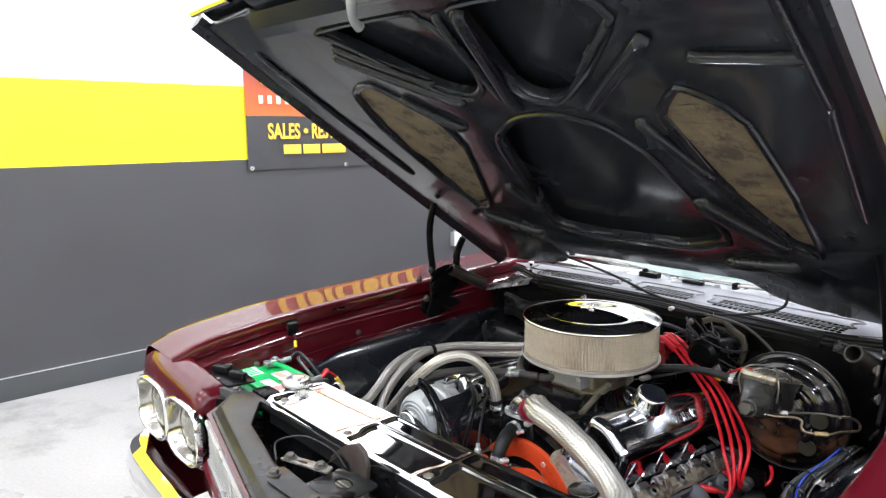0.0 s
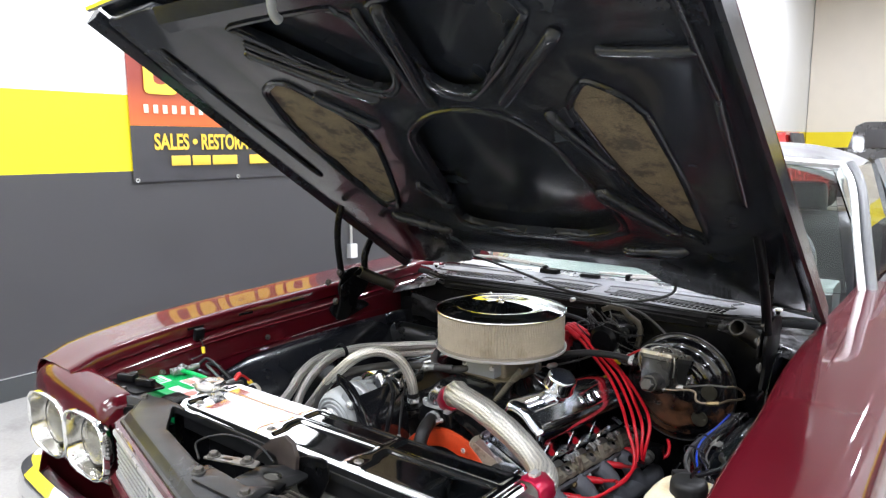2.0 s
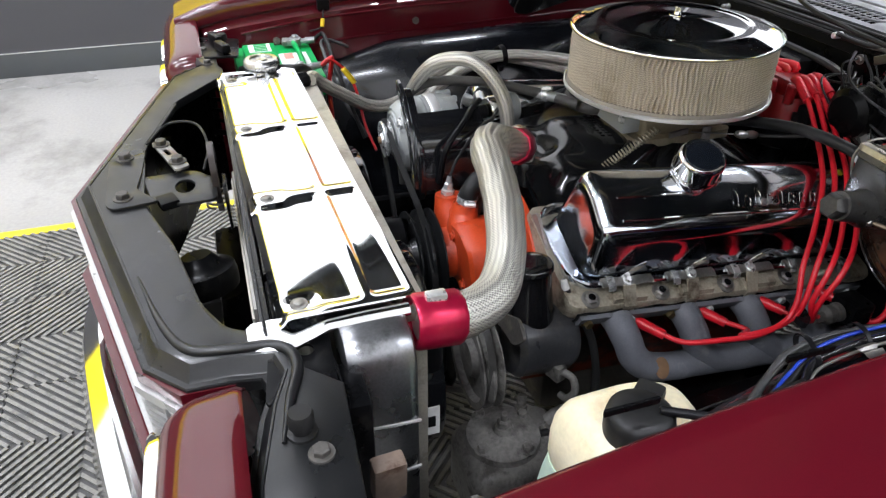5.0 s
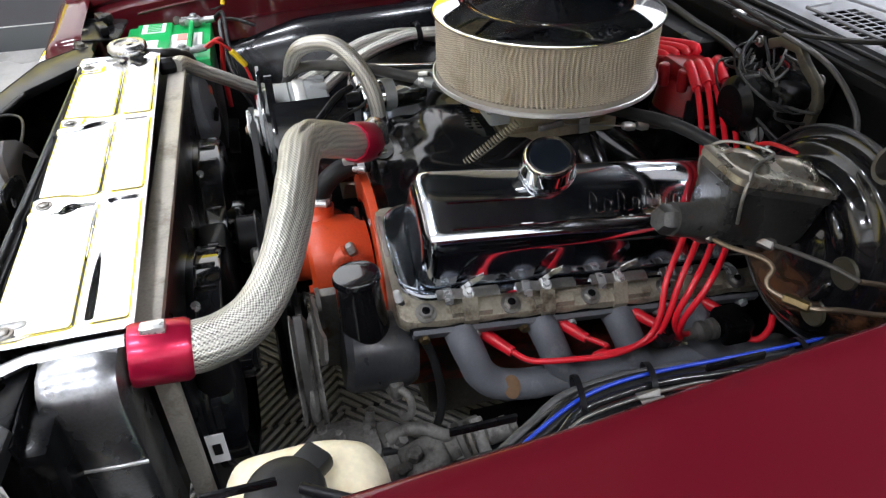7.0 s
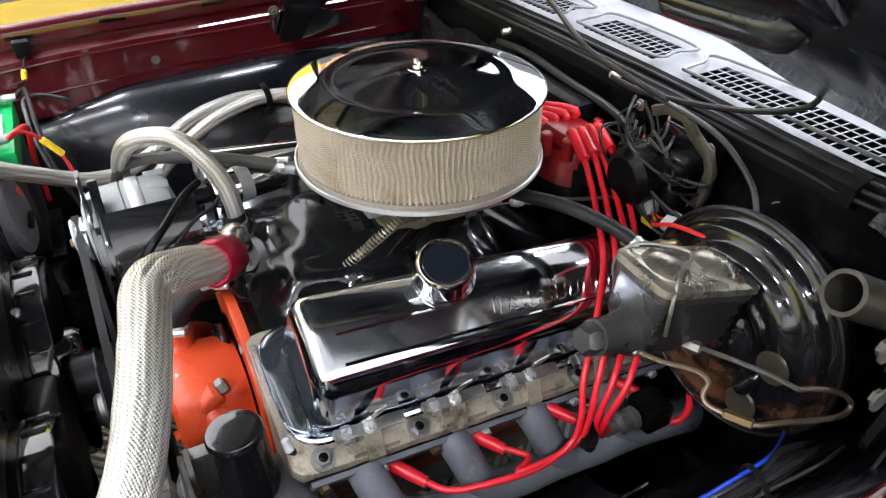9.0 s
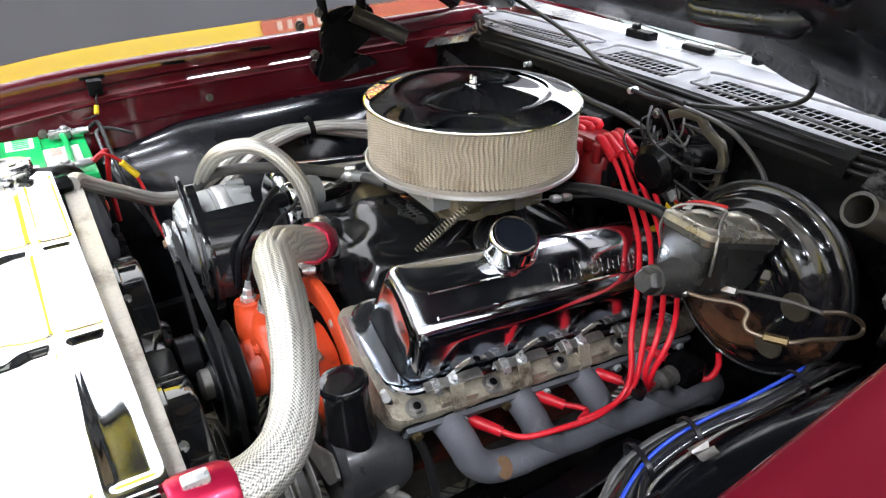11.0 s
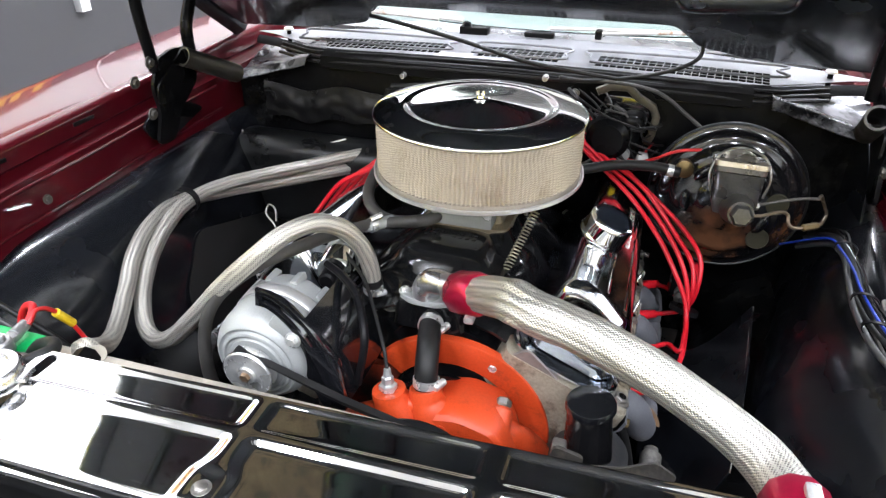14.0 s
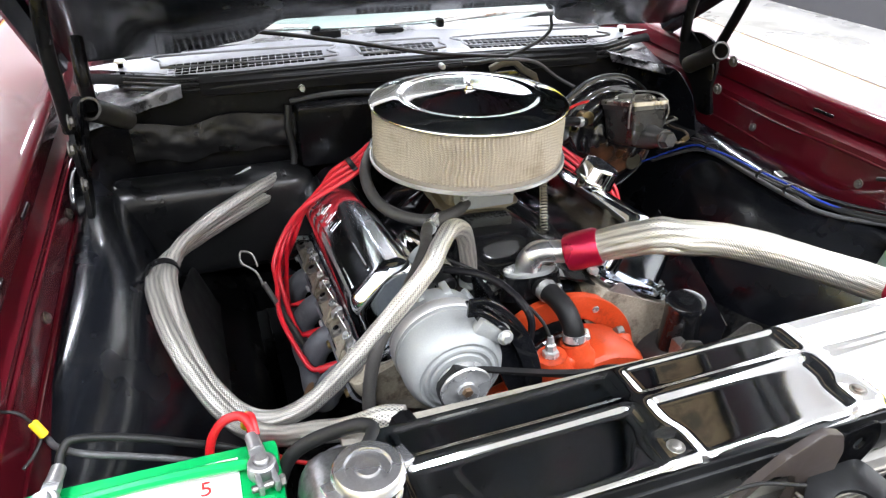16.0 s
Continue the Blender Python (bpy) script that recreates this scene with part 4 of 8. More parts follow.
# firewall, heater box and cowl
fw = part("firewall", plate([(-0.68, 0.33), (0.68, 0.33), (0.68, 0.835), (0.615, 0.858), (0.51, 0.888), (0.455, 0.905), (-0.455, 0.905), (-0.51, 0.888), (-0.615, 0.858), (-0.68, 0.835)], 0.03, Matrix(((1, 0, 0, 0), (0, 0, -1, 0.335), (0, 1, 0, 0), (0, 0, 0, 1))), (), 0.003), BAY, car, "black painted firewall with sealer")
part("upper_ledge", loft([[(x, 0.318, 0.88), (x, 0.322, 0.905), (x, 0.35, 0.915), (x, 0.36, 0.90), (x, 0.345, 0.87)] for x in np.linspace(-0.455, 0.455, 12)]), SEALBLACK, fw)
part("heater_box", box(-0.46, 0.275, 0.62, 0.42, 0.11, 0.22, 0.05, seg=8), SATIN, fw, "black heater case")
part("heater_case_upper", box(-0.12, 0.285, 0.79, 0.31, 0.06, 0.13, 0.012), BAY, fw)
part("case_seam", tube([(-0.665, 0.285, 0.735), (-0.645, 0.262, 0.728), (-0.62, 0.246, 0.718), (-0.54, 0.238, 0.712), (-0.44, 0.246, 0.722), (-0.38, 0.27, 0.735)], 0.0022, 8, 6), ALU, fw)
part("sealer_bead", tube([(-0.55, 0.317, 0.80), (-0.45, 0.316, 0.81), (-0.36, 0.316, 0.805), (-0.29, 0.317, 0.79)], 0.0028, 8, 6), DEADENER, fw)
part("sealer_bead", tube([(-0.50, 0.316, 0.765), (-0.42, 0.316, 0.785), (-0.33, 0.316, 0.80)], 0.0028, 8, 6), DEADENER, fw)
deaden_rows = []
for x in np.linspace(-0.60, -0.27, 50):
    lo, hi = 0.758 + 0.022 * noise.noise((x * 11, 0.0, 7.0)), 0.832 + 0.026 * noise.noise((x * 9, 3.0, 1.0))
    deaden_rows.append([(x, 0.3185 - (0.006 + 0.010 * noise.noise((x * 16, z * 30, 2.0)) + 0.004 * noise.noise((x * 60, z * 60, 5.0))) * math.sin(math.pi * k), z) for k in np.linspace(0, 1, 16) for z in (lo + (hi - lo) * k,)])
deaden = loft(deaden_rows, closed=False)
part("sound_deadener", thick(deaden, 0.006), DEADENER, fw, "wrinkled black sound deadener")
part("stud", rod((-0.253, 0.318, 0.882), (-0.253, 0.300, 0.882), 0.006, 12), ZINC, fw)
part("stud", rod((0.057, 0.318, 0.905), (0.057, 0.298, 0.905), 0.006, 12), ZINC, fw)
wm = part("wiper_motor", box(0.215, 0.29, 0.80, 0.10, 0.07, 0.12, 0.02, seg=4), BAY, fw, "dark wiper motor")
STAINED = M("tan_bracket_steel", (0.085, 0.075, 0.055), 0.45, 0.4, col2=(0.03, 0.027, 0.022), amount=0.5, dirt_scale=30)
AM = Matrix(((1, 0, 0, 0), (0, 0, -1, 0.284), (0, 1, 0, 0), (0, 0, 0, 1)))
part("bracket", plate(ribbon_outline([(0.165, 0.893), (0.19, 0.905), (0.225, 0.906), (0.245, 0.888), (0.275, 0.872), (0.284, 0.852), (0.280, 0.815), (0.272, 0.795)], 0.0075), 0.010, AM, (), 0.003), STAINED, wm, "tan stained steel bracket")
part("back_plate", plate(rounded([(0.175, 0.80), (0.265, 0.795), (0.272, 0.865), (0.235, 0.885), (0.18, 0.885)], 0.012), 0.006, AM @ pose(0, 0, -0.014), (), 0.0015), BLACKGLOSS, wm, "glossy black motor plate")
for k in range(3):
    part("plate_wire", tube([(0.188 + 0.014 * k, 0.272, 0.875 - 0.006 * k), (0.212 + 0.010 * k, 0.262, 0.872 - 0.008 * k), (0.232 + 0.006 * k, 0.262, 0.855 - 0.010 * k), (0.236, 0.266, 0.832 - 0.008 * k), (0.225 - 0.006 * k, 0.270, 0.81)], 0.0018, 6, 6), GREYRUBBER, wm)
part("gear_case", lathe([(0, 0.04), (0.03, 0.04), (0.042, 0.03), (0.044, 0), (0, 0)], axis((0.20, 0.255, 0.82), (0, -1, 0)), 28), BAY, wm)
part("mount_plate", plate(rounded([(0.10, 0.77), (0.27, 0.78), (0.28, 0.89), (0.19, 0.905), (0.11, 0.90)], 0.02), 0.004, Matrix(((1, 0, 0, 0), (0, 0, -1, 0.312), (0, 1, 0, 0), (0, 0, 0, 1))), (), 0.001), BAY, wm)
for bx, bz in ((0.12, 0.88), (0.26, 0.87), (0.25, 0.80)):
    part("bolt", bolt((bx, 0.307, bz), (0, -1, 0), 0.006, 0.006), STEEL, wm)
part("cap", lathe([(0, 0.012), (0.012, 0.012), (0.014, 0)], axis((0.232, 0.25, 0.785), (0, -1, 0)), 18), CASTALU, wm)

cowl_rows = []
for x in np.linspace(-0.70, 0.70, 57):
    c = 0.02 * (x / 0.7) ** 2
    b = float(np.interp(abs(x), (0, 0.44, 0.50, 0.56, 0.64, 0.70), (0, 0, 0.015, 0.05, 0.10, 0.125)))
    cowl_rows.append([(x, 0.335 + b, 0.905 - c), (x, 0.34 + b, 0.915 - c), (x, 0.352 + b, 0.921 - c)])
for off, z0, r in ((-0.012, 0.8995, 0.0042), (-0.004, 0.9085, 0.0036), (0.006, 0.9165, 0.0030)):
    part("seal_ridge", tube([(r_[0][0], r_[0][1] + off, z0 - (0.905 - r_[0][2]) + 0.0012 * noise.noise((r_[0][0] * 14, off * 90, 2.0))) for r_ in cowl_rows[4:-4:2]], r, 8, 3), RUBBER, car, "ridge of the black cowl seal")
part("cowl_seal", thick(loft(cowl_rows, closed=False), 0.012), SEALBLACK, car, "black rubber cowl seal")


def vent_cells(x0, x1, y0, y1, nx, ny):
    w, h = (x1 - x0) / nx, (y1 - y0) / ny
    out = []
    for i in range(nx):
        for j in range(ny):
            a, b, c, d = x0 + i * w + w * 0.06, x0 + (i + 1) * w - w * 0.06, y0 + j * h + h * 0.06, y0 + (j + 1) * h - h * 0.06
            sk = 0.006
            out.append([(a + sk * (c - y0) / (y1 - y0), c), (b + sk * (c - y0) / (y1 - y0), c), (b + sk * (d - y0) / (y1 - y0), d), (a + sk * (d - y0) / (y1 - y0), d)])
    return out


VENTS = ((-0.515, -0.19, 22), (-0.106, 0.07, 12), (0.145, 0.485, 23))
cells = [c for a, b, n in VENTS for c in vent_cells(a, b, 0.364, 0.436, n, 4)]
cowl_outline = [(-0.70, 0.479), (-0.64, 0.454), (-0.56, 0.404), (-0.50, 0.369), (-0.44, 0.354), (0.44, 0.354), (0.50, 0.369), (0.56, 0.404), (0.64, 0.454), (0.70, 0.479), (0.60, 0.50), (0.35, 0.53), (0.0, 0.545), (-0.35, 0.53), (-0.60, 0.50)]
cowl_bm = plate(cowl_outline, 0.0012, None, cells)
for v in cowl_bm.verts:
    v.co.z += 0.928 - 0.020 * (v.co.x / 0.7) ** 2 + 0.05 * (v.co.y - 0.45)
cowl = part("cowl_panel", cowl_bm, COWLSILVER, car, "silver grey cowl panel with grilled vents")
part("plenum", box(0, 0.43, 0.84, 1.00, 0.16, 0.03, 0.004), SEALBLACK, cowl)
part("plenum_wall", box(0, 0.452, 0.884, 1.00, 0.006, 0.06, 0.001), SEALBLACK, cowl)
for (a, b, n) in VENTS:
    part("vent_rim", tube([(a - 0.006, 0.359, 0.932), (b + 0.002, 0.359, 0.932), (b + 0.012, 0.40, 0.934), (b + 0.010, 0.441, 0.935), (a + 0.004, 0.441, 0.935), (a - 0.008, 0.40, 0.934), (a - 0.006, 0.359, 0.932)], 0.0028, 6, 5), COWLSILVER, cowl)
for s in (-1, 1):
    part("corner_panel", thick(loft([[(s * x, 0.305 + 0.01 * noise.noise((x * 30, 0, s)), zf - 0.012), (s * x, 0.318, zf + 0.002), (s * x, 0.335, zf + 0.006), (s * x, 0.375, zf + 0.002 + 0.014 * noise.noise((x * 22, 1, s))), (s * x, 0.42, 0.5 * zf + 0.5 * 0.872), (s * x, 0.47, 0.872), (s * x, 0.52, 0.885)] for x in np.linspace(0.49, 0.69, 14) for zf in (float(np.interp(x, (0.445, 0.51, 0.61, 0.69), (0.908, 0.892, 0.864, 0.842))),)], closed=False), 0.003), CORNERSILVER, cowl, "worn silver cowl corner")
    st = part("stop", rod((s * 0.604, 0.457, 0.872), (s * 0.604, 0.457, 0.925), 0.0055, 12), BAY, cowl, "black hood stop stud")
    part("stop_foot", lathe([(0, 0.010), (0.010, 0.010), (0.013, 0.004), (0.013, 0), (0, 0)], pose(s * 0.604, 0.457, 0.873), 18), RUBBER, st)
    part("stop_head", lathe([(0, 0.006), (0.010, 0.005), (0.012, 0.002), (0.012, 0), (0, 0)], pose(s * 0.604, 0.457, 0.924), 18), ALU, st)
part("cowl_side_plate", plate(rounded([(0.15, 0.73), (0.335, 0.71), (0.335, 0.855), (0.26, 0.862), (0.19, 0.82)], 0.02), 0.004, Matrix(((0, 0, 1, 0.655), (1, 0, 0, 0), (0, 1, 0, 0), (0, 0, 0, 1))), (), 0.001), INNERBLACK, cowl, "black plate beside the hinge")
# wipers and the linkage in the gap before the glass
part("wiper_trough", loft([[(x, 0.54, 0.925), (x, 0.56, 0.905), (x, 0.60, 0.905), (x, 0.61, 0.93)] for x in np.linspace(-0.66, 0.66, 8)]), POLISHED, cowl, "bright metal trough below the glass")
part("pivot_cover", box(-0.155, 0.537, 0.936, 0.07, 0.03, 0.022, 0.006), BAY, cowl)
part("pivot_post", rod((-0.175, 0.54, 0.93), (-0.175, 0.54, 0.955), 0.010), BAY, cowl)
for x0, x1, y0, y1 in ((0.13, 0.52, 0.54, 0.60), (0.02, 0.52, 0.56, 0.575), (-0.58, -0.19, 0.60, 0.56), (-0.60, -0.25, 0.575, 0.555)):
    part("wiper_arm", tube([(x0, y0, 0.948), ((x0 + x1) / 2, (y0 + y1) / 2, 0.956), (x1, y1, 0.952)], 0.0045, 8, 6), STEEL, cowl, "dull metal wiper arm")
part("wiper_clip", box(0.133, 0.545, 0.946, 0.016, 0.028, 0.02, 0.004), BAY, cowl)
part("wiper_rest", box(0.0, 0.535, 0.938, 0.07, 0.02, 0.012, 0.005), BAY, cowl)

# windshield, roof, pillars and cabin
glass_rows = []
for u in np.linspace(-1, 1, 17):
    base = Vector((0.70 * u, 0.595 + 0.32 * u * u, 0.935 - 0.03 * u * u))
    top = Vector((0.585 * u, 1.12 + 0.10 * u * u, 1.325 - 0.045 * u * u))
    glass_rows.append([tuple(base.lerp(top, k) + Vector((0, -0.02, 0.02)) * math.sin(k * math.pi)) for k in (0, 0.25, 0.5, 0.75, 1)])
ws = part("windshield", thick(loft(glass_rows, closed=False), 0.006), GLASS, car, "pale green tinted windshield")
ws.visible_shadow = False
for s in (-1, 1):
    part("pillar", tube([(s * 0.745, 0.90, 0.90), (s * 0.70, 1.02, 1.07), (s * 0.655, 1.16, 1.23), (s * 0.60, 1.27, 1.305)], 0.012, 10, 6), ALU, car, "silver windshield pillar trim")
    part("pillar_post", tube([(s * 0.768, 0.93, 0.90), (s * 0.722, 1.06, 1.07), (s * 0.675, 1.20, 1.23), (s * 0.625, 1.30, 1.300)], 0.017, 10, 6), VINYLROOF, car, "grey windshield pillar")
part("header_trim", tube([(-0.6, 1.26, 1.30), (-0.3, 1.17, 1.325), (0, 1.14, 1.335), (0.3, 1.17, 1.325), (0.6, 1.26, 1.30)], 0.014, 8, 8), ALU, car, "silver windshield header trim")
roof_rows = [[(0.62 * u * (1 - 0.10 * k), 1.15 + 1.35 * k + 0.11 * u * u * (1 - k), 1.335 + 0.055 * math.sin(min(k * 1.9, 1.57)) - 0.28 * max(0, k - 0.72) - 0.07 * u ** 4 - 0.02 * u * u) for u in np.linspace(-1, 1, 17)] for k in np.linspace(0, 1, 14)]
part("roof", thick(loft(roof_rows, closed=False), 0.02), VINYLROOF, car, "dark grey vinyl roof")
for s in (-1, 1):
    dr = part("door", loft([[(s * 0.93, y, 0.36), (s * 0.955, y, 0.62), (s * 0.95, y, 0.80), (s * 0.90, y, 0.915), (s * 0.78, y, 0.925), (s * 0.78, y, 0.36)] for y in np.linspace(1.12, 2.45, 6)]), PAINT, car, "burgundy door")
    sg = part("side_glass", thick(loft([[(s * 0.76, y, 0.92), (s * 0.61, y * 0.93 + 0.15, 1.29)] for y in np.linspace(1.0, 2.3, 6)], closed=False), 0.005), GLASS, car)
    sg.visible_shadow = False
part("rear_body", loft([[(-0.94, y, 0.36), (-0.955, y, 0.65), (-0.90, y, 0.90 - 0.02 * k), (0, y, 0.96 - 0.03 * k), (0.90, y, 0.90 - 0.02 * k), (0.955, y, 0.65), (0.94, y, 0.36)] for k, y in enumerate(np.linspace(2.46, 3.9, 5))]), PAINT, car)
part("dashboard", loft([[(x, 0.63 + 0.28 * (x / 0.66) ** 2, 0.895), (x, 0.66 + 0.26 * (x / 0.66) ** 2, 0.915), (x, 1.02, 0.925), (x, 1.06, 0.90), (x, 1.06, 0.76), (x, 0.95, 0.74)] for x in np.linspace(-0.66, 0.66, 15)]), DASH, car, "pale dashboard top under the glass")
for s in (-1, 1):
    part("sail_panel", thick(loft([[(s * 0.78, y, 0.92), (s * 0.72, y + 0.05, 1.10), (s * 0.62, y + 0.12, 1.31)] for y in (1.95, 2.15, 2.35, 2.5)], closed=False), 0.02), VINYLROOF, car, "grey vinyl rear roof pillar")
    part("door_card", box(s * 0.755, 1.72, 0.64, 0.03, 1.2, 0.52, 0.01), SEAT, car, "dark vinyl door trim")
part("rear_seat", box(0, 2.12, 0.72, 1.30, 0.20, 0.60, 0.06, (12, 0, 0), 4), SEAT, car, "dark vinyl rear seat")
part("headliner", thick(loft([[(0.56 * u, y, 1.300 + 0.03 * math.sin((y - 1.2) * 2.2) - 0.03 * u * u) for u in np.linspace(-1, 1, 7)] for y in np.linspace(1.3, 2.3, 5)], closed=False), 0.006), SEAT, car, "dark headliner")
part("cabin_floor", box(0, 1.7, 0.35, 1.5, 1.6, 0.04, 0.005), SEAT, car)
for s in (-1, 1):
    st = part("seat", box(s * 0.36, 1.62, 0.80, 0.52, 0.16, 0.62, 0.07, (12, 0, 0), 4), SEAT, car, "dark vinyl bucket seat")
    part("headrest", box(s * 0.36, 1.70, 1.14, 0.26, 0.09, 0.15, 0.04, (10, 0, 0), 4), SEAT, st)
    part("cushion", box(s * 0.36, 1.40, 0.50, 0.52, 0.50, 0.16, 0.06, seg=4), SEAT, st)
sw = part("steering_wheel", lathe([(0.185 + 0.012 * math.cos(a), 0.012 * math.sin(a)) for a in np.linspace(0, 2 * math.pi, 10)[:-1]], axis((0.36, 1.20, 0.93), (0, -0.85, 0.5)), 36, True), SEAT, car, "dark steering wheel")
part("spoke", box(0.36, 1.20, 0.93, 0.34, 0.02, 0.05, 0.006, (30, 0, 0)), SEAT, sw)
for s in (-1, 1):
    for y in (-0.12, 2.78):
        wh = part("wheel", lathe([(0.30, -0.10), (0.325, -0.07), (0.33, 0), (0.325, 0.07), (0.30, 0.10), (0.20, 0.105), (0.19, 0.09), (0.19, -0.09), (0.20, -0.105)], axis((s * 0.80, y, 0.33), (s, 0, 0)), 40, True), TYRE, car, "black tyre")
        part("rim", lathe([(0, 0.03), (0.06, 0.04), (0.08, 0.02), (0.15, 0.03), (0.185, 0.08), (0.195, 0.085), (0.195, -0.08)], axis((s * 0.80, y, 0.33), (s, 0, 0)), 36), CHROME, wh)

# hood: outer skin, pressed inner frame with openings, glassfibre pads, hinges
HM = Matrix(((1, 0, 0, 0), (0, -0.8335, -0.5526, 0), (0, 0.5526, -0.8335, 1.201), (0, 0, 0, 1)))


def hood_at(x, v, w=0.0):
    return HM @ Vector((x, v, w))


skin_outline = [(-0.715, -0.49), (-0.45, -0.465), (-0.35, -0.435), (-0.315, -0.385), (-0.28, -0.318), (0.28, -0.318), (0.315, -0.385), (0.35, -0.435), (0.45, -0.465), (0.715, -0.49), (0.728, 0.0), (0.728, 0.60), (0.722, 0.885), (0.49, 0.895), (0.46, 0.98), (0.43, 1.04), (0.25, 1.105), (0, 1.155), (-0.25, 1.105), (-0.43, 1.04), (-0.46, 0.98), (-0.49, 0.895), (-0.715, 0.885), (-0.722, 0.60), (-0.720, 0.0)]
sk = plate(skin_outline, 0.003, None)
bmesh.ops.subdivide_edges(sk, edges=sk.edges[:], cuts=3, use_grid_fill=False)
for v in sk.verts:
    v.co.z += -0.036 - 0.012 * (1 - (v.co.x / 0.73) ** 2) + 0.10 * max(0, v.co.y - 0.90) ** 1.3
hood = part("hood", moved(sk, HM), PAINT, car, "raised burgundy hood")
lining = plate([(x * 0.985, v * 0.985) for x, v in skin_outline], 0.002, None)
bmesh.ops.subdivide_edges(lining, edges=lining.edges[:], cuts=3, use_grid_fill=False)
for v in lining.verts:
    v.co.z += -0.031 - 0.012 * (1 - (v.co.x / 0.73) ** 2) + 0.10 * max(0, v.co.y - 0.90) ** 1.3
part("skin_underside", moved(lining, HM), HOODBLACK, hood, "black painted underside of the hood skin")
holes = [
    rounded([(-0.275, 0.765), (0.02, 0.762), (0.055, 0.72), (0.047, 0.60), (0.025, 0.545), (-0.02, 0.52), (-0.085, 0.55), (-0.20, 0.69)], 0.035),
    rounded([(0.144, 0.76), (0.346, 0.755), (0.403, 0.725), (0.412, 0.68), (0.315, 0.59), (0.215, 0.497), (0.152, 0.503), (0.127, 0.54), (0.141, 0.673)], 0.03),
    rounded([(-0.405, 0.54), (-0.335, 0.57), (-0.286, 0.55), (-0.213, 0.41), (-0.228, 0.313), (-0.37, 0.016), (-0.447, -0.02), (-0.462, 0.116), (-0.45, 0.38)], 0.025),
    rounded([(0.395, 0.43), (0.457, 0.505), (0.513, 0.45), (0.532, 0.386), (0.533, 0.174), (0.530, -0.085), (0.478, -0.036), (0.42, 0.17)], 0.025),
    rounded([(-0.19, -0.10), (-0.125, 0.13), (-0.07, 0.34), (0.05, 0.425), (0.174, 0.434), (0.25, 0.384), (0.292, 0.28), (0.33, -0.06), (0.20, -0.13), (-0.05, -0.13)], 0.05),
]
inner_outline = [(-0.69, -0.47), (-0.46, -0.44), (-0.34, -0.40), (-0.29, -0.305), (0.29, -0.305), (0.34, -0.40), (0.46, -0.44), (0.69, -0.47), (0.700, 0.0), (0.702, 0.60), (0.695, 0.85), (0.47, 0.86), (0.40, 0.80), (0.0, 0.79), (-0.40, 0.80), (-0.47, 0.86), (-0.685, 0.85), (-0.695, 0.60), (-0.693, 0.0)]
frame_part = part("inner_panel", plate(rounded(inner_outline, 0.02), 0.022, HM, holes, 0.008), HOODBLACK, hood, "glossy black pressed inner panel", 30)
# raised beads round the openings and across the panel
for h in holes:
    c = Vector((sum(p[0] for p in h) / len(h), sum(p[1] for p in h) / len(h)))
    loop = [c + (Vector(p) - c) * 1.0 + (Vector(p) - c).normalized() * 0.016 for p in h[::3]]
    part("bead", tube([hood_at(p.x, p.y, 0.0) for p in loop + loop[:1]], 0.007, 8, 3), HOODBLACK, hood)
for a, b, r in (((0.150, 0.755), (0.085, 0.475), 0.016), ((0.095, 0.755), (0.07, 0.50), 0.010), ((0.455, 0.64), (0.265, 0.47), 0.016), ((0.425, 0.69), (0.30, 0.575), 0.009), ((0.515, 0.590), (0.668, 0.57), 0.013), ((0.345, 0.42), (0.405, 0.23), 0.014), ((0.665, 0.76), (0.672, 0.45), 0.008), ((0.672, 0.45), (0.645, 0.09), 0.008), ((-0.30, 0.69), (-0.06, 0.50), 0.015), ((-0.28, 0.72), (-0.09, 0.57), 0.008), ((-0.24, 0.52), (-0.14, 0.40), 0.012), ((-0.21, 0.12), (-0.17, 0.0), 0.012), ((0.34, 0.12), (0.46, -0.06), 0.020), ((-0.45, -0.08), (-0.29, -0.16), 0.016), ((0.45, -0.16), (0.30, -0.18), 0.02), ((-0.60, 0.74), (-0.58, 0.15), 0.008)):
    pts = [hood_at(a[0] + (b[0] - a[0]) * k, a[1] + (b[1] - a[1]) * k, w) for k, w in ((0, -0.004), (0.06, 0.004), (0.5, 0.005), (0.94, 0.004), (1, -0.004))]
    part("pressed_rib", tube(pts, r, 10, 4), HOODBLACK, hood)
for s in (-1, 1):
    part("side_flange", loft([[hood_at(s * 0.728, v, -0.034), hood_at(s * 0.730, v, 0.012), hood_at(s * 0.722, v, 0.016), hood_at(s * 0.700, v, 0.0), hood_at(s * 0.695, v, -0.02)] for v in np.linspace(-0.50, 0.87, 16)]), HOODBLACK, hood, "black hood edge")
part("front_lip", loft([[hood_at(x, 0.79 + e, 0.004), hood_at(x, 0.80 + e, 0.02), hood_at(x, 0.83 + e, 0.022), hood_at(x, 0.86 + e, 0.0), hood_at(x, 0.83 + e, -0.03)] for x in np.linspace(-0.45, 0.45, 9) for e in (0.0,)]), HOODBLACK, hood)
part("nose_lining", loft([[hood_at(x, 0.84, -0.012), hood_at(x, 0.98 + 0.10 * (1 - abs(x) / 0.45), 0.0), hood_at(x, 1.02 + 0.10 * (1 - abs(x) / 0.45), 0.012), hood_at(x, 0.98, -0.025)] for x in np.linspace(-0.42, 0.42, 9)]), HOODBLACK, hood)
part("front_edge", tube([hood_at(-0.722, 0.885, -0.02), hood_at(-0.60, 0.893, -0.02), hood_at(-0.49, 0.897, -0.02)], 0.010, 8, 4), CHROME, hood, "bright front edge trim")


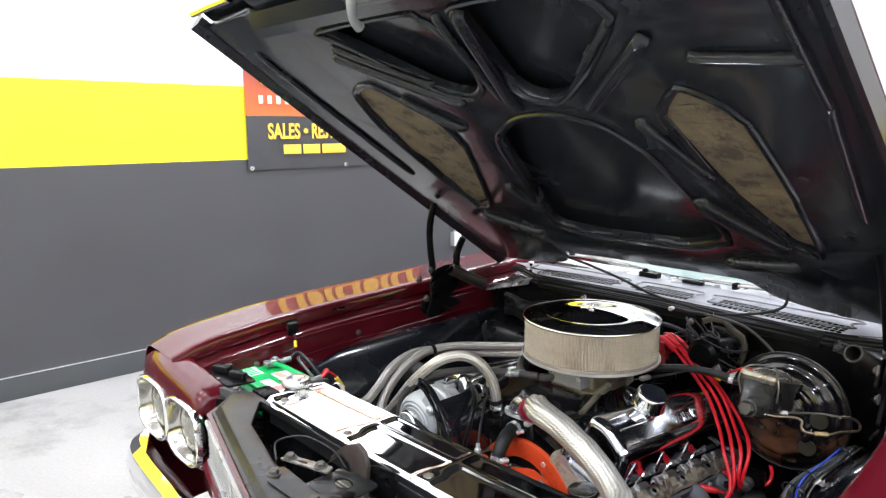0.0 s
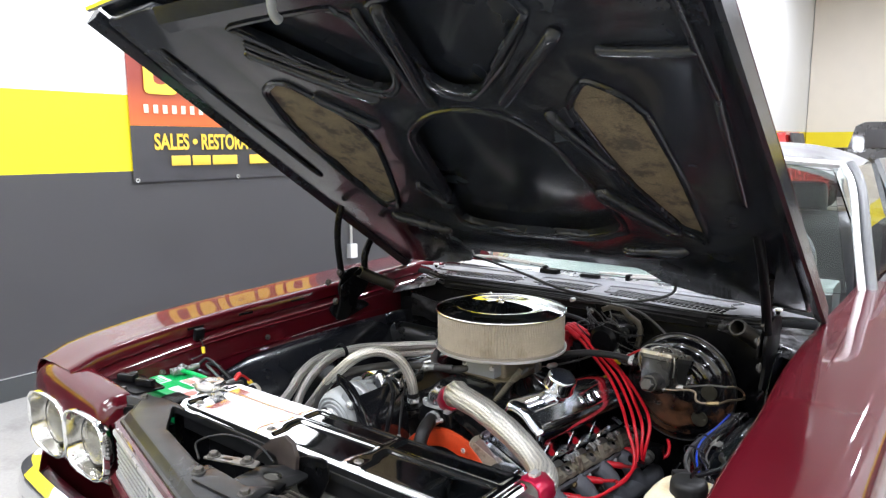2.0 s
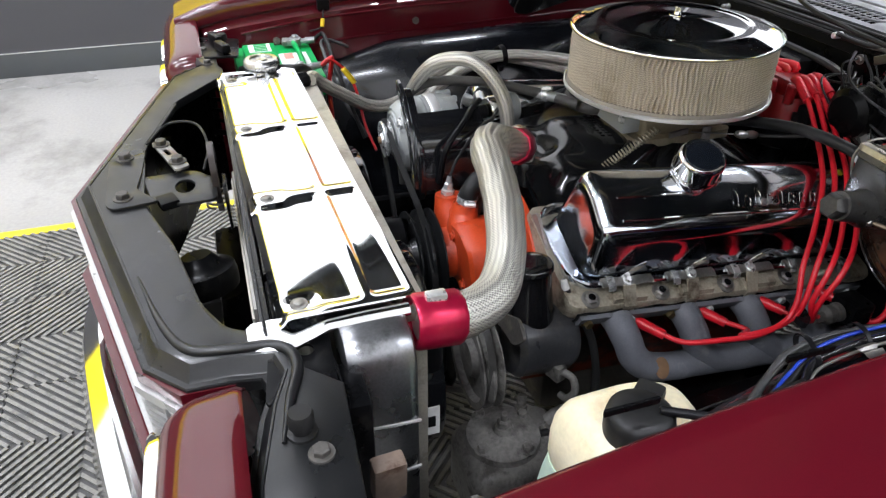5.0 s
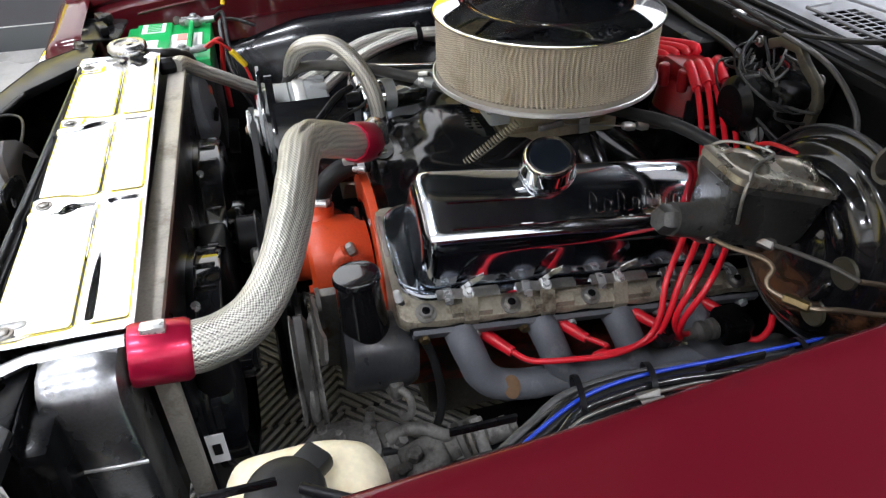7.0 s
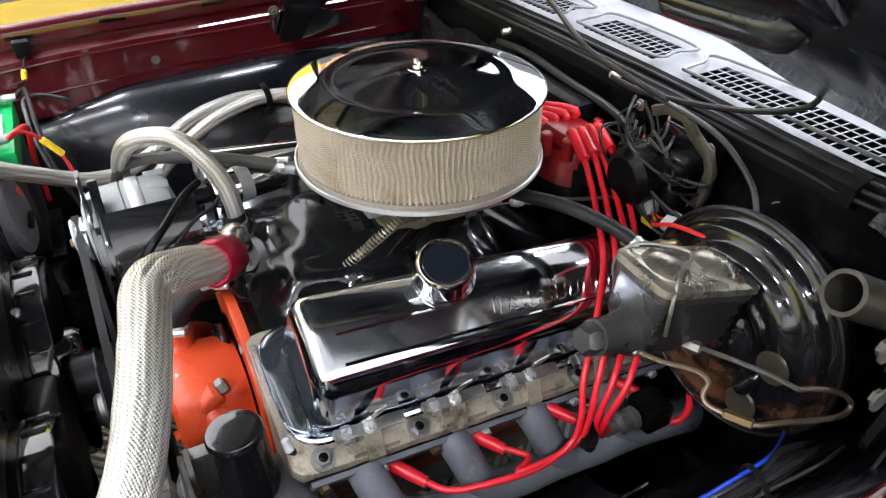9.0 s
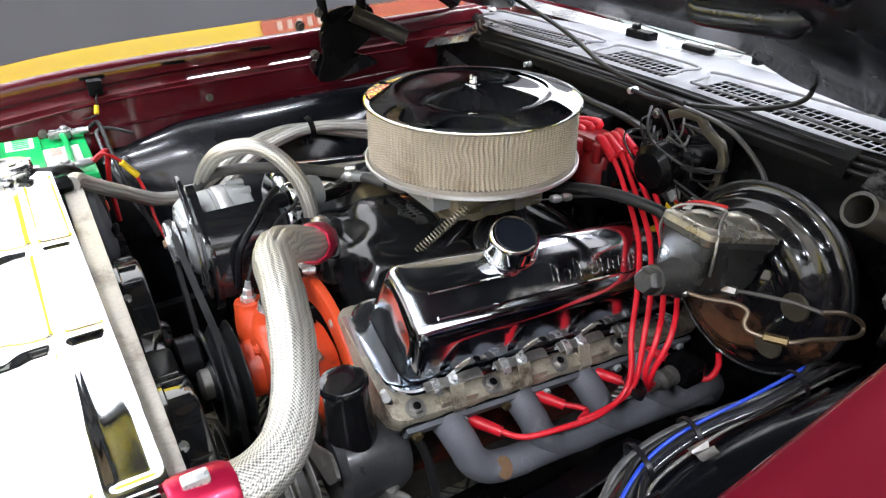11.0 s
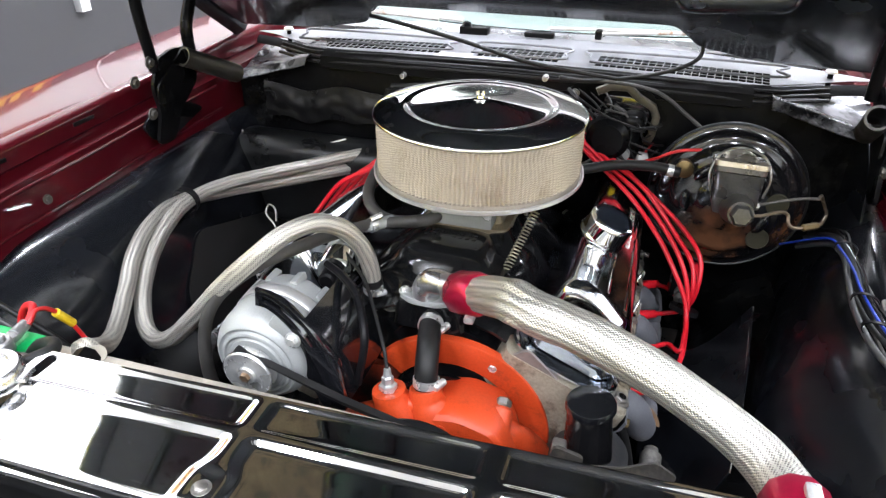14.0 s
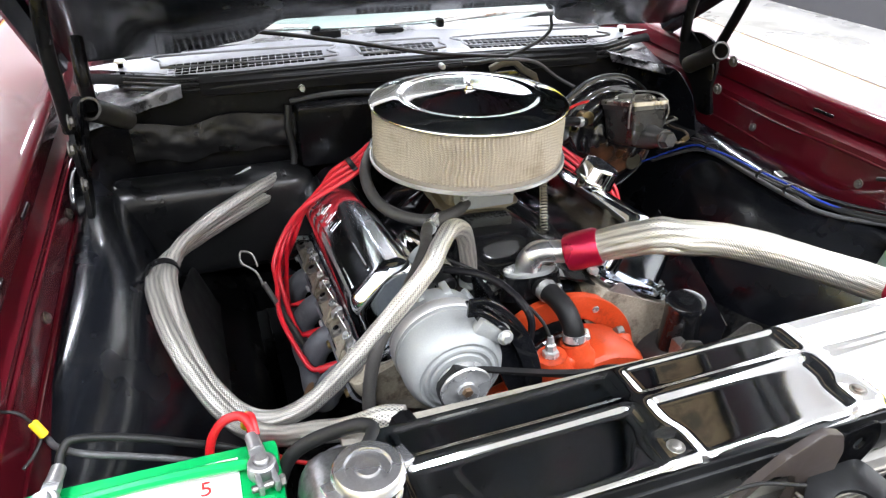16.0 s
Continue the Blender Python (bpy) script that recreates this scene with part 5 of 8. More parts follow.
def pad(outline):
    b = plate(outline, 0.006, None)
    bmesh.ops.subdivide_edges(b, edges=b.edges[:], cuts=2)
    for v in b.verts:
        v.co.z += -0.010 + 0.010 * noise.noise((v.co.x * 14, v.co.y * 14, 1)) + 0.004 * noise.noise((v.co.x * 50, v.co.y * 50, 2))
    return moved(b, HM)


for h in (holes[2], holes[3]):
    part("insulation_pad", pad(h), INSUL, hood, "dusty brown glassfibre insulation pad")
# latch striker at the front of the hood
lt = part("latch_striker", plate(rounded([(-0.025, 0.845), (0.065, 0.845), (0.075, 0.90), (0.045, 0.955), (-0.025, 0.945), (-0.04, 0.89)], 0.018), 0.005, HM @ pose(0, 0, 0.03), [[(cx + 0.008 * math.cos(a), cy + 0.008 * math.sin(a)) for a in np.linspace(0, 6, 10)] for cx, cy in ((-0.015, 0.90), (0.05, 0.90))], 0.002), CASTALU, hood, "dull metal hood latch striker")
part("pin", tube([hood_at(0.01, 0.88, 0.03), hood_at(0.0, 0.86, 0.05), hood_at(-0.015, 0.835, 0.06), hood_at(-0.022, 0.815, 0.058)], [0.010, 0.009, 0.008, 0.010], 12, 6), CASTALU, lt)
part("bracket", plate(rounded([(-0.05, 0.83), (0.09, 0.83), (0.10, 0.86), (-0.06, 0.86)], 0.01), 0.02, HM @ pose(0, 0, 0.026), (), 0.003), HOODBLACK, lt)

for s in (-1, 1):
    hy = 0.13 if s > 0 else 0.0
    hg = part("hinge", plate(rounded([(-0.06, -0.11), (-0.01, -0.115), (0.03, -0.06), (0.09, -0.02), (0.10, 0.05), (0.03, 0.06), (-0.02, 0.05), (-0.045, 0.0), (-0.035, -0.05)], 0.015), 0.008, Matrix(((0, 0, s, s * 0.655), (1, 0, 0, 0.04 + hy), (0, 1, 0, 0.905), (0, 0, 0, 1))), (), 0.001), BAY, car, "black hood hinge")
    part("link", tube([(s * 0.652, 0.015 + hy, 0.935), (s * 0.652, 0.0 + hy * 0.7, 1.05), (s * 0.648, hy * 0.5, 1.12), (s * 0.64, 0.01 + hy * 0.3, 1.18)], 0.011, 10, 6), BAY, hg)
    part("link", tube([(s * 0.628, 0.10 + hy, 0.94), (s * 0.628, 0.10 + hy, 1.0), (s * 0.63, 0.13 + hy * 0.7, 1.05)], 0.012, 10, 6), BAY, hg)
    part("spring_tube", lathe([(0.0155, 0), (0.0195, 0), (0.0195, 0.14), (0.0155, 0.14)], axis((s * 0.627 if s < 0 else 0.603, 0.073, 0.958 if s > 0 else 0.950), (0.32 if s < 0 else 0.2, 1, -0.52)), 24, True), SPRINGTUBE, hg, "dark steel spring tube")
    part("arm", plate(rounded([(-0.02, -0.02), (0.02, -0.02), (0.11, 0.045), (0.115, 0.07), (0.09, 0.075), (-0.015, 0.015)], 0.01), 0.005, Matrix(((0, 0, s, s * 0.640), (1, 0, 0, 0.01 + hy), (0, 1, 0, 0.895), (0, 0, 0, 1))), (), 0.001), BAY, hg, "black hinge arm")
    if s < 0:
        part("base_plate", plate(rounded([(-0.035, 0.834), (0.0, 0.856), (0.054, 0.861), (0.13, 0.835), (0.16, 0.815), (0.033, 0.785), (-0.015, 0.802)], 0.02), 0.007, Matrix(((0, 0, s, s * 0.672), (1, 0, 0, 0), (0, 1, 0, 0), (0, 0, 0, 1))), (), 0.0025), BLACKGLOSS, hg, "glossy black hinge base on the fender")
    for y, z in ((0.0, 0.955), (0.03, 0.90), (-0.02, 0.86), (-0.05, 0.93)):
        part("bolt", bolt((s * 0.648, y + hy, z), (-s, 0, 0), 0.008, 0.007), GREASE, hg)

# ---- engine ----
engine = thing("engine", (0, 0, 0.30), "big V8 engine with chrome valve covers and an orange water pump", "engine")
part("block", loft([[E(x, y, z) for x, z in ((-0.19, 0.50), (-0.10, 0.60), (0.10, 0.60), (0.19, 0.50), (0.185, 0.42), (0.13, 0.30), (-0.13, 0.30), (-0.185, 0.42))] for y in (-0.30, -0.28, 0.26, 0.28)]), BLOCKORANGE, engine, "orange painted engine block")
part("oil_pan", box(0, 0.0, 0.245, 0.24, 0.50, 0.13, 0.03), GREASE, engine)
UA, NA = (0.9135, -0.4067), (0.4067, 0.9135)


def bank(s, u, n, y):
    """A place on a cylinder bank: u outwards along the rail, n up from it."""
    y -= 0.018 if s < 0 else 0.0
    x = 0.205 + UA[0] * u + NA[0] * n
    z = 0.657 + UA[1] * u + NA[1] * n
    p = E(x, y, z)
    return Vector((s * p.x, p.y, p.z))


for s in (-1, 1):
    hd = part("cylinder_head", loft([[bank(s, u * w, n, y) for u, n in ((-0.085, -0.004), (0.106, -0.004), (0.112, -0.006), (0.115, -0.011), (0.115, -0.030), (0.096, -0.075), (0.03, -0.13), (-0.10, -0.09))] for y, w in ((-0.318, 0.80), (-0.316, 0.90), (-0.308, 0.97), (-0.295, 1.0), (0.275, 1.0), (0.285, 0.97), (0.29, 0.9))]), HEADIRON, engine, "tan stained iron cylinder head")
    base = rounded([(-0.070, 0.004), (-0.060, 0.124), (-0.020, 0.1305), (0.056, 0.101), (0.075, 0.004)], 0.020, 9)
    base = [q for a, b in zip(base, base[1:] + base[:1]) for q in ([a] if math.dist(a, b) < 0.012 else [a, (a[0] + (b[0] - a[0]) * 0.07, a[1] + (b[1] - a[1]) * 0.07), (a[0] + (b[0] - a[0]) * 0.93, a[1] + (b[1] - a[1]) * 0.93)])]
    ends = [(0.024 * (1 - math.cos(a)), 0.024 * (1 - math.sin(a))) for a in np.linspace(0, math.pi / 2, 9)]
    rows = [(-0.280 + e, d) for e, d in ends] + [(-0.250, 0.0), (-0.05, 0.0), (0.15, 0.0), (0.238, 0.0)] + [(0.268 - e, d) for e, d in ends[::-1]]
    rings = []
    for y, d in rows:
        rings.append([bank(s, u * (1 - d / 0.072), max(0.006, n - d * n / 0.124), y + (0.005 * (n / 0.124) * (1 if y < 0 else -1) if abs(y) > 0.2 else 0.0)) for u, n in base])
    vc = part("valve_cover", loft(rings), COVERCHROME, engine, "chrome valve cover", 70)
    lip = [(0.042 * (1 - math.cos(q)), (0.044 + 0.038 * math.sin(q)) / 0.082) for q in np.linspace(0, math.pi / 2, 10)]
    rim = [(-0.080, 0.0), (-0.083, 0.004), (-0.081, 0.0085), (-0.077, 0.0095), (-0.071, 0.005), (-0.062, 0.004), (0.064, 0.004), (0.070, 0.006), (0.077, 0.013), (0.081, 0.0145), (0.085, 0.013), (0.087, 0.009), (0.084, 0.0)]
    part("rail", loft([[bank(s, u * w, n, y) for u, n in rim] for y, w in [(-0.310 + e, w) for e, w in lip] + [(0.283 - e, w) for e, w in lip[::-1]]]), COVERCHROME, vc, "wide chrome flange round the cover")
    top = lambda u: 0.1305 - (u + 0.020) * (0.0295 / 0.076)
    for u0, y1 in ((0.0, -0.10), (0.034, 0.22)):
        part("pressed_line", tube([bank(s, u0, top(u0) - 0.0012, y) for y in np.linspace(-0.235, y1, 5)], 0.0026, 8, 6), CHROME, vc)
    # looping raised script, as plain strokes
    for k in range(9):
        y0 = -0.03 + 0.022 * k
        hh = 0.024 if k in (0, 2, 4) else 0.013
        pts = [(y0, 0.0), (y0 + 0.006, hh), (y0 + 0.013, hh * 0.6), (y0 + 0.009, -0.002), (y0 + 0.019, -0.003), (y0 + 0.026, 0.002)]
        part("script_stroke", tube([bank(s, 0.022 - w, top(0.022 - w) - 0.0003, y) for y, w in pts], 0.0011, 6, 4), CHROME, vc)
    # spring bars that hold the cover down, each with a leaf wing and a hanging tab
    for k in range(4):
        y = -0.215 + 0.118 * k
        bar = part("hold_down", loft([[bank(s, u + du, n, y + e) for u, n in ((0.076, 0.0150), (0.076, 0.0185), (0.084, 0.0195), (0.091, 0.0175), (0.091, 0.0145))] for e, du in ((-0.046, 0.002), (-0.044, 0.0), (-0.020, 0.0), (-0.014, 0.001), (0.014, 0.001), (0.020, 0.0), (0.044, 0.0), (0.046, 0.002))]), STEEL, engine, "stained steel spring bar")
        part("bolt", bolt(bank(s, 0.085, 0.0195, y), bank(s, 0, 1, y) - bank(s, 0, 0, y), 0.0058, 0.007), ZINC, bar)
        part("tab", loft([[bank(s, u, n, y + e) for u, n in ((0.090, 0.0175), (0.093, 0.0180), (0.1175, -0.006), (0.1175, -0.022), (0.1155, -0.022), (0.1155, -0.007))] for e in (-0.011, -0.010, 0.010, 0.011)]), HEADIRON, bar)
        part("clip", loft([[bank(s, u, n, y - 0.030 + e) for u, n in ((0.074, 0.0190), (0.080, 0.0225), (0.093, 0.0200), (0.098, 0.0120), (0.096, 0.0110), (0.091, 0.0180), (0.080, 0.0200))] for e in (-0.006, -0.005, 0.005, 0.006)]), ZINC, bar)
        if k < 3:
            leaf = [(0.0, 0.0), (0.006, 0.012), (0.010, 0.026), (0.0105, 0.036), (0.006, 0.045), (-0.002, 0.036), (-0.008, 0.024), (-0.011, 0.010), (-0.010, 0.0)]
            part("wing", loft([[bank(s, 0.080 + a, 0.018 + n, y - 0.004 + e + 0.35 * n) for e, n in leaf] for a in (-0.0015, 0.0)]), CHROME, bar, "bright leaf wing")
    part("end_tab", loft([[bank(s, u, n, 0.205 + e) for u, n in ((0.078, 0.018), (0.079, 0.021), (0.094, 0.030), (0.106, 0.030), (0.106, 0.028), (0.094, 0.027))] for e in (-0.009, 0.009)]), ZINC, engine)
    for k in range(5):
        y = -0.279 + 0.127 * k
        hb = part("head_bolt", bolt(bank(s, 0.099, -0.004, y), bank(s, 0, 1, y) - bank(s, 0, 0, y), 0.0105, 0.008), STEEL, hd)
        part("bolt_socket", lathe([(0.0, 0.0012), (0.0045, 0.001), (0.006, 0.0)], axis(bank(s, 0.099, 0.0045, y), bank(s, 0, 1, y) - bank(s, 0, 0, y)), 14), BAY, hb)
    for k in range(4):
        y = -0.213 + 0.127 * k
        part("cast_pad", loft([[bank(s, u, n, y + e) for u, n in ((0.092, -0.006), (0.094, 0.003), (0.108, 0.003), (0.111, -0.006))] for e in (-0.030, -0.027, 0.027, 0.030)]), HEADIRON, hd)
    # exhaust header
    part("gasket", loft([[bank(s, u, n - 0.006 * math.sin((y + 0.29) * 49.5) ** 2, y) for u, n in ((0.1155, -0.014), (0.1175, -0.015), (0.1175, -0.034), (0.098, -0.079), (0.0965, -0.075), (0.1155, -0.032))] for y in np.linspace(-0.305, 0.275, 60)]), BAY, engine, "dark gasket edge")
    part("header_flange", loft([[bank(s, u, n, y) for u, n in ((0.1175, -0.020), (0.124, -0.023), (0.124, -0.037), (0.106, -0.081), (0.0985, -0.078), (0.1175, -0.035))] for y in (-0.30, -0.297, 0.267, 0.27)]), PRIMER, engine, "thick header flange")
    for k in range(4):
        y = -0.230 + 0.126 * k
        a = bank(s, 0.112, -0.042, y)
        ht = part("header_tube", tube([a, a + Vector((s * 0.018, 0.002, -0.006)), a + Vector((s * 0.034, 0.010, -0.028)), a + Vector((s * 0.042, 0.022, -0.058)), a + Vector((s * 0.046, 0.050, -0.083)), a + Vector((s * 0.048, 0.10, -0.094)), (a.x + s * 0.044, y + 0.17, a.z - 0.105), (a.x + s * 0.03, 0.36, a.z - 0.17), (a.x + s * 0.02, 0.44, a.z - 0.24)], 0.0240, 20, 8, lumps=0.03), PRIMER, engine, "grey coated header tube")
        if k == 0:
            part("burn_mark", lathe([(0.0, 0.0015), (0.010, 0.001), (0.0145, 0.0)], axis(a + Vector((s * 0.066, 0.062, -0.073)), (s * 0.8, 0.0, 0.55)) @ Matrix.Diagonal((0.9, 1.25, 1, 1)), 16), M("rust_spot", (0.16, 0.09, 0.045), 0.8), ht, "rusty burn mark")
    for k in range(8):
        y = -0.285 + 0.0755 * k
        part("header_bolt", bolt(bank(s, 0.122, -0.034, y), Vector((s * 0.85, 0, -0.1)), 0.0075, 0.010), CASTALU if k % 2 else GOLD, engine)
BA = axis(bank(1, -0.034, 0.123, -0.080), bank(1, 0.0, 0.2, -0.09) - bank(1, 0.0, 0.12, -0.08))
br = thing("breather_cap", bank(1, -0.034, 0.116, -0.080), "chrome push-in breather cap on the valve cover", "breather cap")
part("body", lathe([(0.026, -0.010), (0.026, 0.010), (0.036, 0.011), (0.0395, 0.013), (0.040, 0.016), (0.0385, 0.019), (0.0375, 0.022), (0.0365, 0.043), (0.0355, 0.0465), (0.0325, 0.0495), (0.030, 0.0485), (0.0285, 0.048), (0, 0.048)], BA, 48), CHROME, br, "chrome dome")
part("badge", lathe([(0, 0.0492), (0.0275, 0.0492), (0.0285, 0.048), (0, 0.0475)], BA, 36), M("dark_blue_badge", (0.012, 0.016, 0.024), 0.25, 0.4), br, "dark blue round badge")

# intake manifold with its runners
im = part("intake_manifold", loft([[E(x, y, z) for x, z in ((-0.135, 0.655), (-0.10, 0.695 + c), (-0.05, 0.715 + c), (0.05, 0.715 + c), (0.10, 0.695 + c), (0.135, 0.655), (0.10, 0.60), (-0.10, 0.60))] for y, c in ((-0.285, -0.025), (-0.26, -0.012), (-0.15, 0.0), (0.1, 0.015), (0.25, 0.0))]), INTAKEBLACK, engine, "black painted intake manifold")
for s in (-1, 1):
    for k, y in enumerate((-0.17, -0.05, 0.08, 0.19)):
        part("runner", tube([E(s * 0.13, y, 0.68), E(s * 0.09, y * 0.75, 0.725), E(s * 0.045, y * 0.4 + 0.02, 0.755), E(s * 0.02, y * 0.2 + 0.03, 0.775)], [0.026, 0.030, 0.032, 0.030], 14, 6), INTAKEBLACK, im)


def swell(x, y, cx, cy, rx, ry, p=4.0):
    """A flat-topped rounded swelling, 1 at its centre and 0 outside."""
    d = (abs((x - cx) / rx) ** p + abs((y - cy) / ry) ** p) ** (1 / p)
    return 1 / (1 + math.exp((d - 1.0) * 9))


cast_rows = []
for y in np.linspace(-0.292, 0.12, 46):
    row = []
    for x in np.linspace(-0.150, 0.150, 44):
        h = max(0.074 * swell(x, y, -0.012, -0.135, 0.090, 0.085), 0.080 * swell(x, y, 0.0, 0.01, 0.095, 0.10), 0.048 * swell(x, y, 0.062, -0.200, 0.050, 0.050, 5), 0.030 * swell(x, y, 0.005, -0.265, 0.075, 0.03), 0.052 * swell(x, y, 0.085, -0.11, 0.055, 0.06), 0.040 * swell(x, y, -0.085, -0.19, 0.045, 0.07))
        edge = max(0.0, abs(x) - 0.105)
        row.append(E(x, y, 0.699 + h - 0.55 * edge + 0.0012 * noise.noise((x * 30, y * 30, 3.0))))
    cast_rows.append(row)
for _ in range(3):
    cast_rows = [[p if i in (0, len(cast_rows) - 1) or j in (0, len(r) - 1) else (p * 2 + r[j - 1] + r[j + 1] + cast_rows[i - 1][j] + cast_rows[i + 1][j]) / 6 for j, p in enumerate(r)] for i, r in enumerate(cast_rows)]
part("casting_top", thick(loft([[tuple(p) for p in r] for r in cast_rows], closed=False), 0.004), INTAKEBLACK, im, "smooth black casting with rounded swellings", 80)
rng = random.Random(3)
for r_ in range(2):
    for k in range(9 - r_):
        p = E(-0.062 + 0.0115 * k + 0.012 * r_, -0.118 - 0.015 * r_, 0.7722)
        part("cast_mark", box(p.x, p.y, p.z, 0.0055 + 0.002 * rng.random(), 0.008, 0.003, 0.001, (0, 0, -14 + 8 * rng.random())), INTAKEBLACK, im)
for x, y in ((0.105, -0.22), (0.11, -0.10), (-0.105, -0.22), (-0.11, -0.10), (0.075, -0.265), (-0.06, -0.275)):
    part("bolt", bolt(E(x, y, 0.70), (0, 0, 1), 0.008, 0.008), STEEL, im)
# thermostat housing
part("thermostat_boss", loft([[E(0.005 + x * k, -0.275 + y * k, z) for x, y in rounded([(-0.05, -0.028), (0.05, -0.028), (0.05, 0.03), (-0.05, 0.03)], 0.022)] for k, z in ((1.15, 0.69), (1.0, 0.725), (0.96, 0.730))]), INTAKEBLACK, im, "black thermostat boss")
part("thermostat_flange", loft([[E(0.003 + x * k, -0.283 + y * k, z) for x, y in rounded([(-0.044, -0.007), (-0.021, -0.023), (0.021, -0.023), (0.044, -0.007), (0.044, 0.007), (0.021, 0.023), (-0.021, 0.023), (-0.044, 0.007)], 0.010)] for k, z in ((1.0, 0.731), (1.0, 0.737), (0.95, 0.739))]), CASTALU, im, "cast aluminium flange")
part("thermostat_neck", tube([(0.0, -0.284, 0.736), (0.0, -0.285, 0.752), (0.012, -0.288, 0.768), (0.036, -0.298, 0.772), (0.06, -0.31, 0.775)], [0.0215, 0.021, 0.0205, 0.0185, 0.0185], 22, 8), POLISHED, im, "bright aluminium thermostat neck")
for x in (-0.042, 0.047):
    part("bolt", bolt(E(x * 0.82, -0.283, 0.739), (0, 0, 1), 0.006, 0.006), ZINC, im)
# carburettor
cb = part("carburettor", loft([[(x * k, 0.01 + y * k, z) for x, y in rounded([(-0.075, -0.10), (0.075, -0.10), (0.075, 0.10), (-0.075, 0.10)], 0.02)] for k, z in ((1.0, 0.742), (1.0, 0.757), (0.85, 0.76), (0.86, 0.795), (0.95, 0.80), (0.62, 0.805), (0.60, 0.818))]), CARB, engine, "dull gold carburettor")
for y in (-0.085, 0.11):
    part("fuel_bowl", box(0, y, 0.782, 0.105, 0.045, 0.038, 0.006), CASTALU, cb)
    for x in (-0.045, 0.045):
        part("bolt", bolt((x, y - 0.023, 0.79), (0, -1, 0), 0.005, 0.005), ZINC, cb)
part("throttle_arm", box(0.092, -0.02, 0.772, 0.006, 0.045, 0.010, 0.002, (0, 0, 12)), STEEL, cb)
part("choke_lever", box(0.096, 0.035, 0.766, 0.004, 0.018, 0.026, 0.0015), STEEL, cb)
sp = [Vector((0.120, -0.085, 0.800)).lerp(Vector((0.085, -0.175, 0.712)), k / 150) for k in range(151)]
dv = (sp[-1] - sp[0]).normalized()
sx_ = dv.orthogonal().normalized()
sy_ = dv.cross(sx_)
solo("return_spring", tube([p + 0.0065 * (math.cos(k * 0.95) * sx_ + math.sin(k * 0.95) * sy_) for k, p in enumerate(sp)], 0.0013, 6, 2), SPRING, sp[-1], "tan coil throttle return spring", "spring")
solo("throttle_cable", tube([(0.10, 0.0, 0.775), (0.096, 0.06, 0.763), (0.091, 0.12, 0.750)], 0.0013, 8, 8), STEEL, (0.10, 0.0, 0.77), "steel throttle cable with bead ends", "cable")
solo("throttle_sheath", tube([(0.088, 0.155, 0.744), (0.094, 0.175, 0.742), (0.13, 0.205, 0.752), (0.18, 0.235, 0.775), (0.24, 0.30, 0.80)], 0.0032, 10, 8), GREYRUBBER, (0.088, 0.155, 0.744), "grey throttle cable sheath", "cable")
for p in ((0.0915, 0.118, 0.7505), (0.0885, 0.144, 0.746)):
    solo("cable_end", lathe([(0, -0.012), (0.006, -0.010), (0.008, 0), (0.006, 0.010), (0, 0.012)], axis(p, (0.1, 1, -0.2)), 16), ALU, p, "bright cable end bead", "cable end")

# distributor
ds = thing("distributor", (0.06, 0.235, 0.70), "red distributor cap with plug leads at the rear of the engine", "distributor")
part("cap", lathe([(0, 0.058), (0.030, 0.058), (0.044, 0.052), (0.050, 0.034), (0.052, 0.0), (0, 0)], pose(0.06, 0.235, 0.755, -6), 32), REDCAP, ds, "dark red plastic cap")
part("coil_cover", box(0.06, 0.235, 0.824, 0.082, 0.072, 0.026, 0.008, (-6, 0, 0)), REDCAP, ds)
part("body", lathe([(0, 0), (0.056, 0), (0.056, -0.04), (0.03, -0.05), (0.03, -0.10), (0, -0.10)], pose(0.06, 0.235, 0.755, -6), 28), BAY, ds)
for k in range(8):
    a = 2 * math.pi * k / 8
    part("tower", rod((0.06 + 0.046 * math.cos(a), 0.235 + 0.046 * math.sin(a), 0.80), (0.06 + 0.050 * math.cos(a), 0.235 + 0.050 * math.sin(a), 0.838), 0.009, 12), REDCAP, ds)
for a in (-0.4, 2.7):
    part("clip", box(0.06 + 0.058 * math.cos(a), 0.235 + 0.058 * math.sin(a), 0.765, 0.012, 0.018, 0.05, 0.003, (0, 0, math.degrees(a))), PLASTIC, ds, "black clip")
part("connector", box(0.125, 0.235, 0.79, 0.03, 0.05, 0.03, 0.005), PLASTIC, ds)

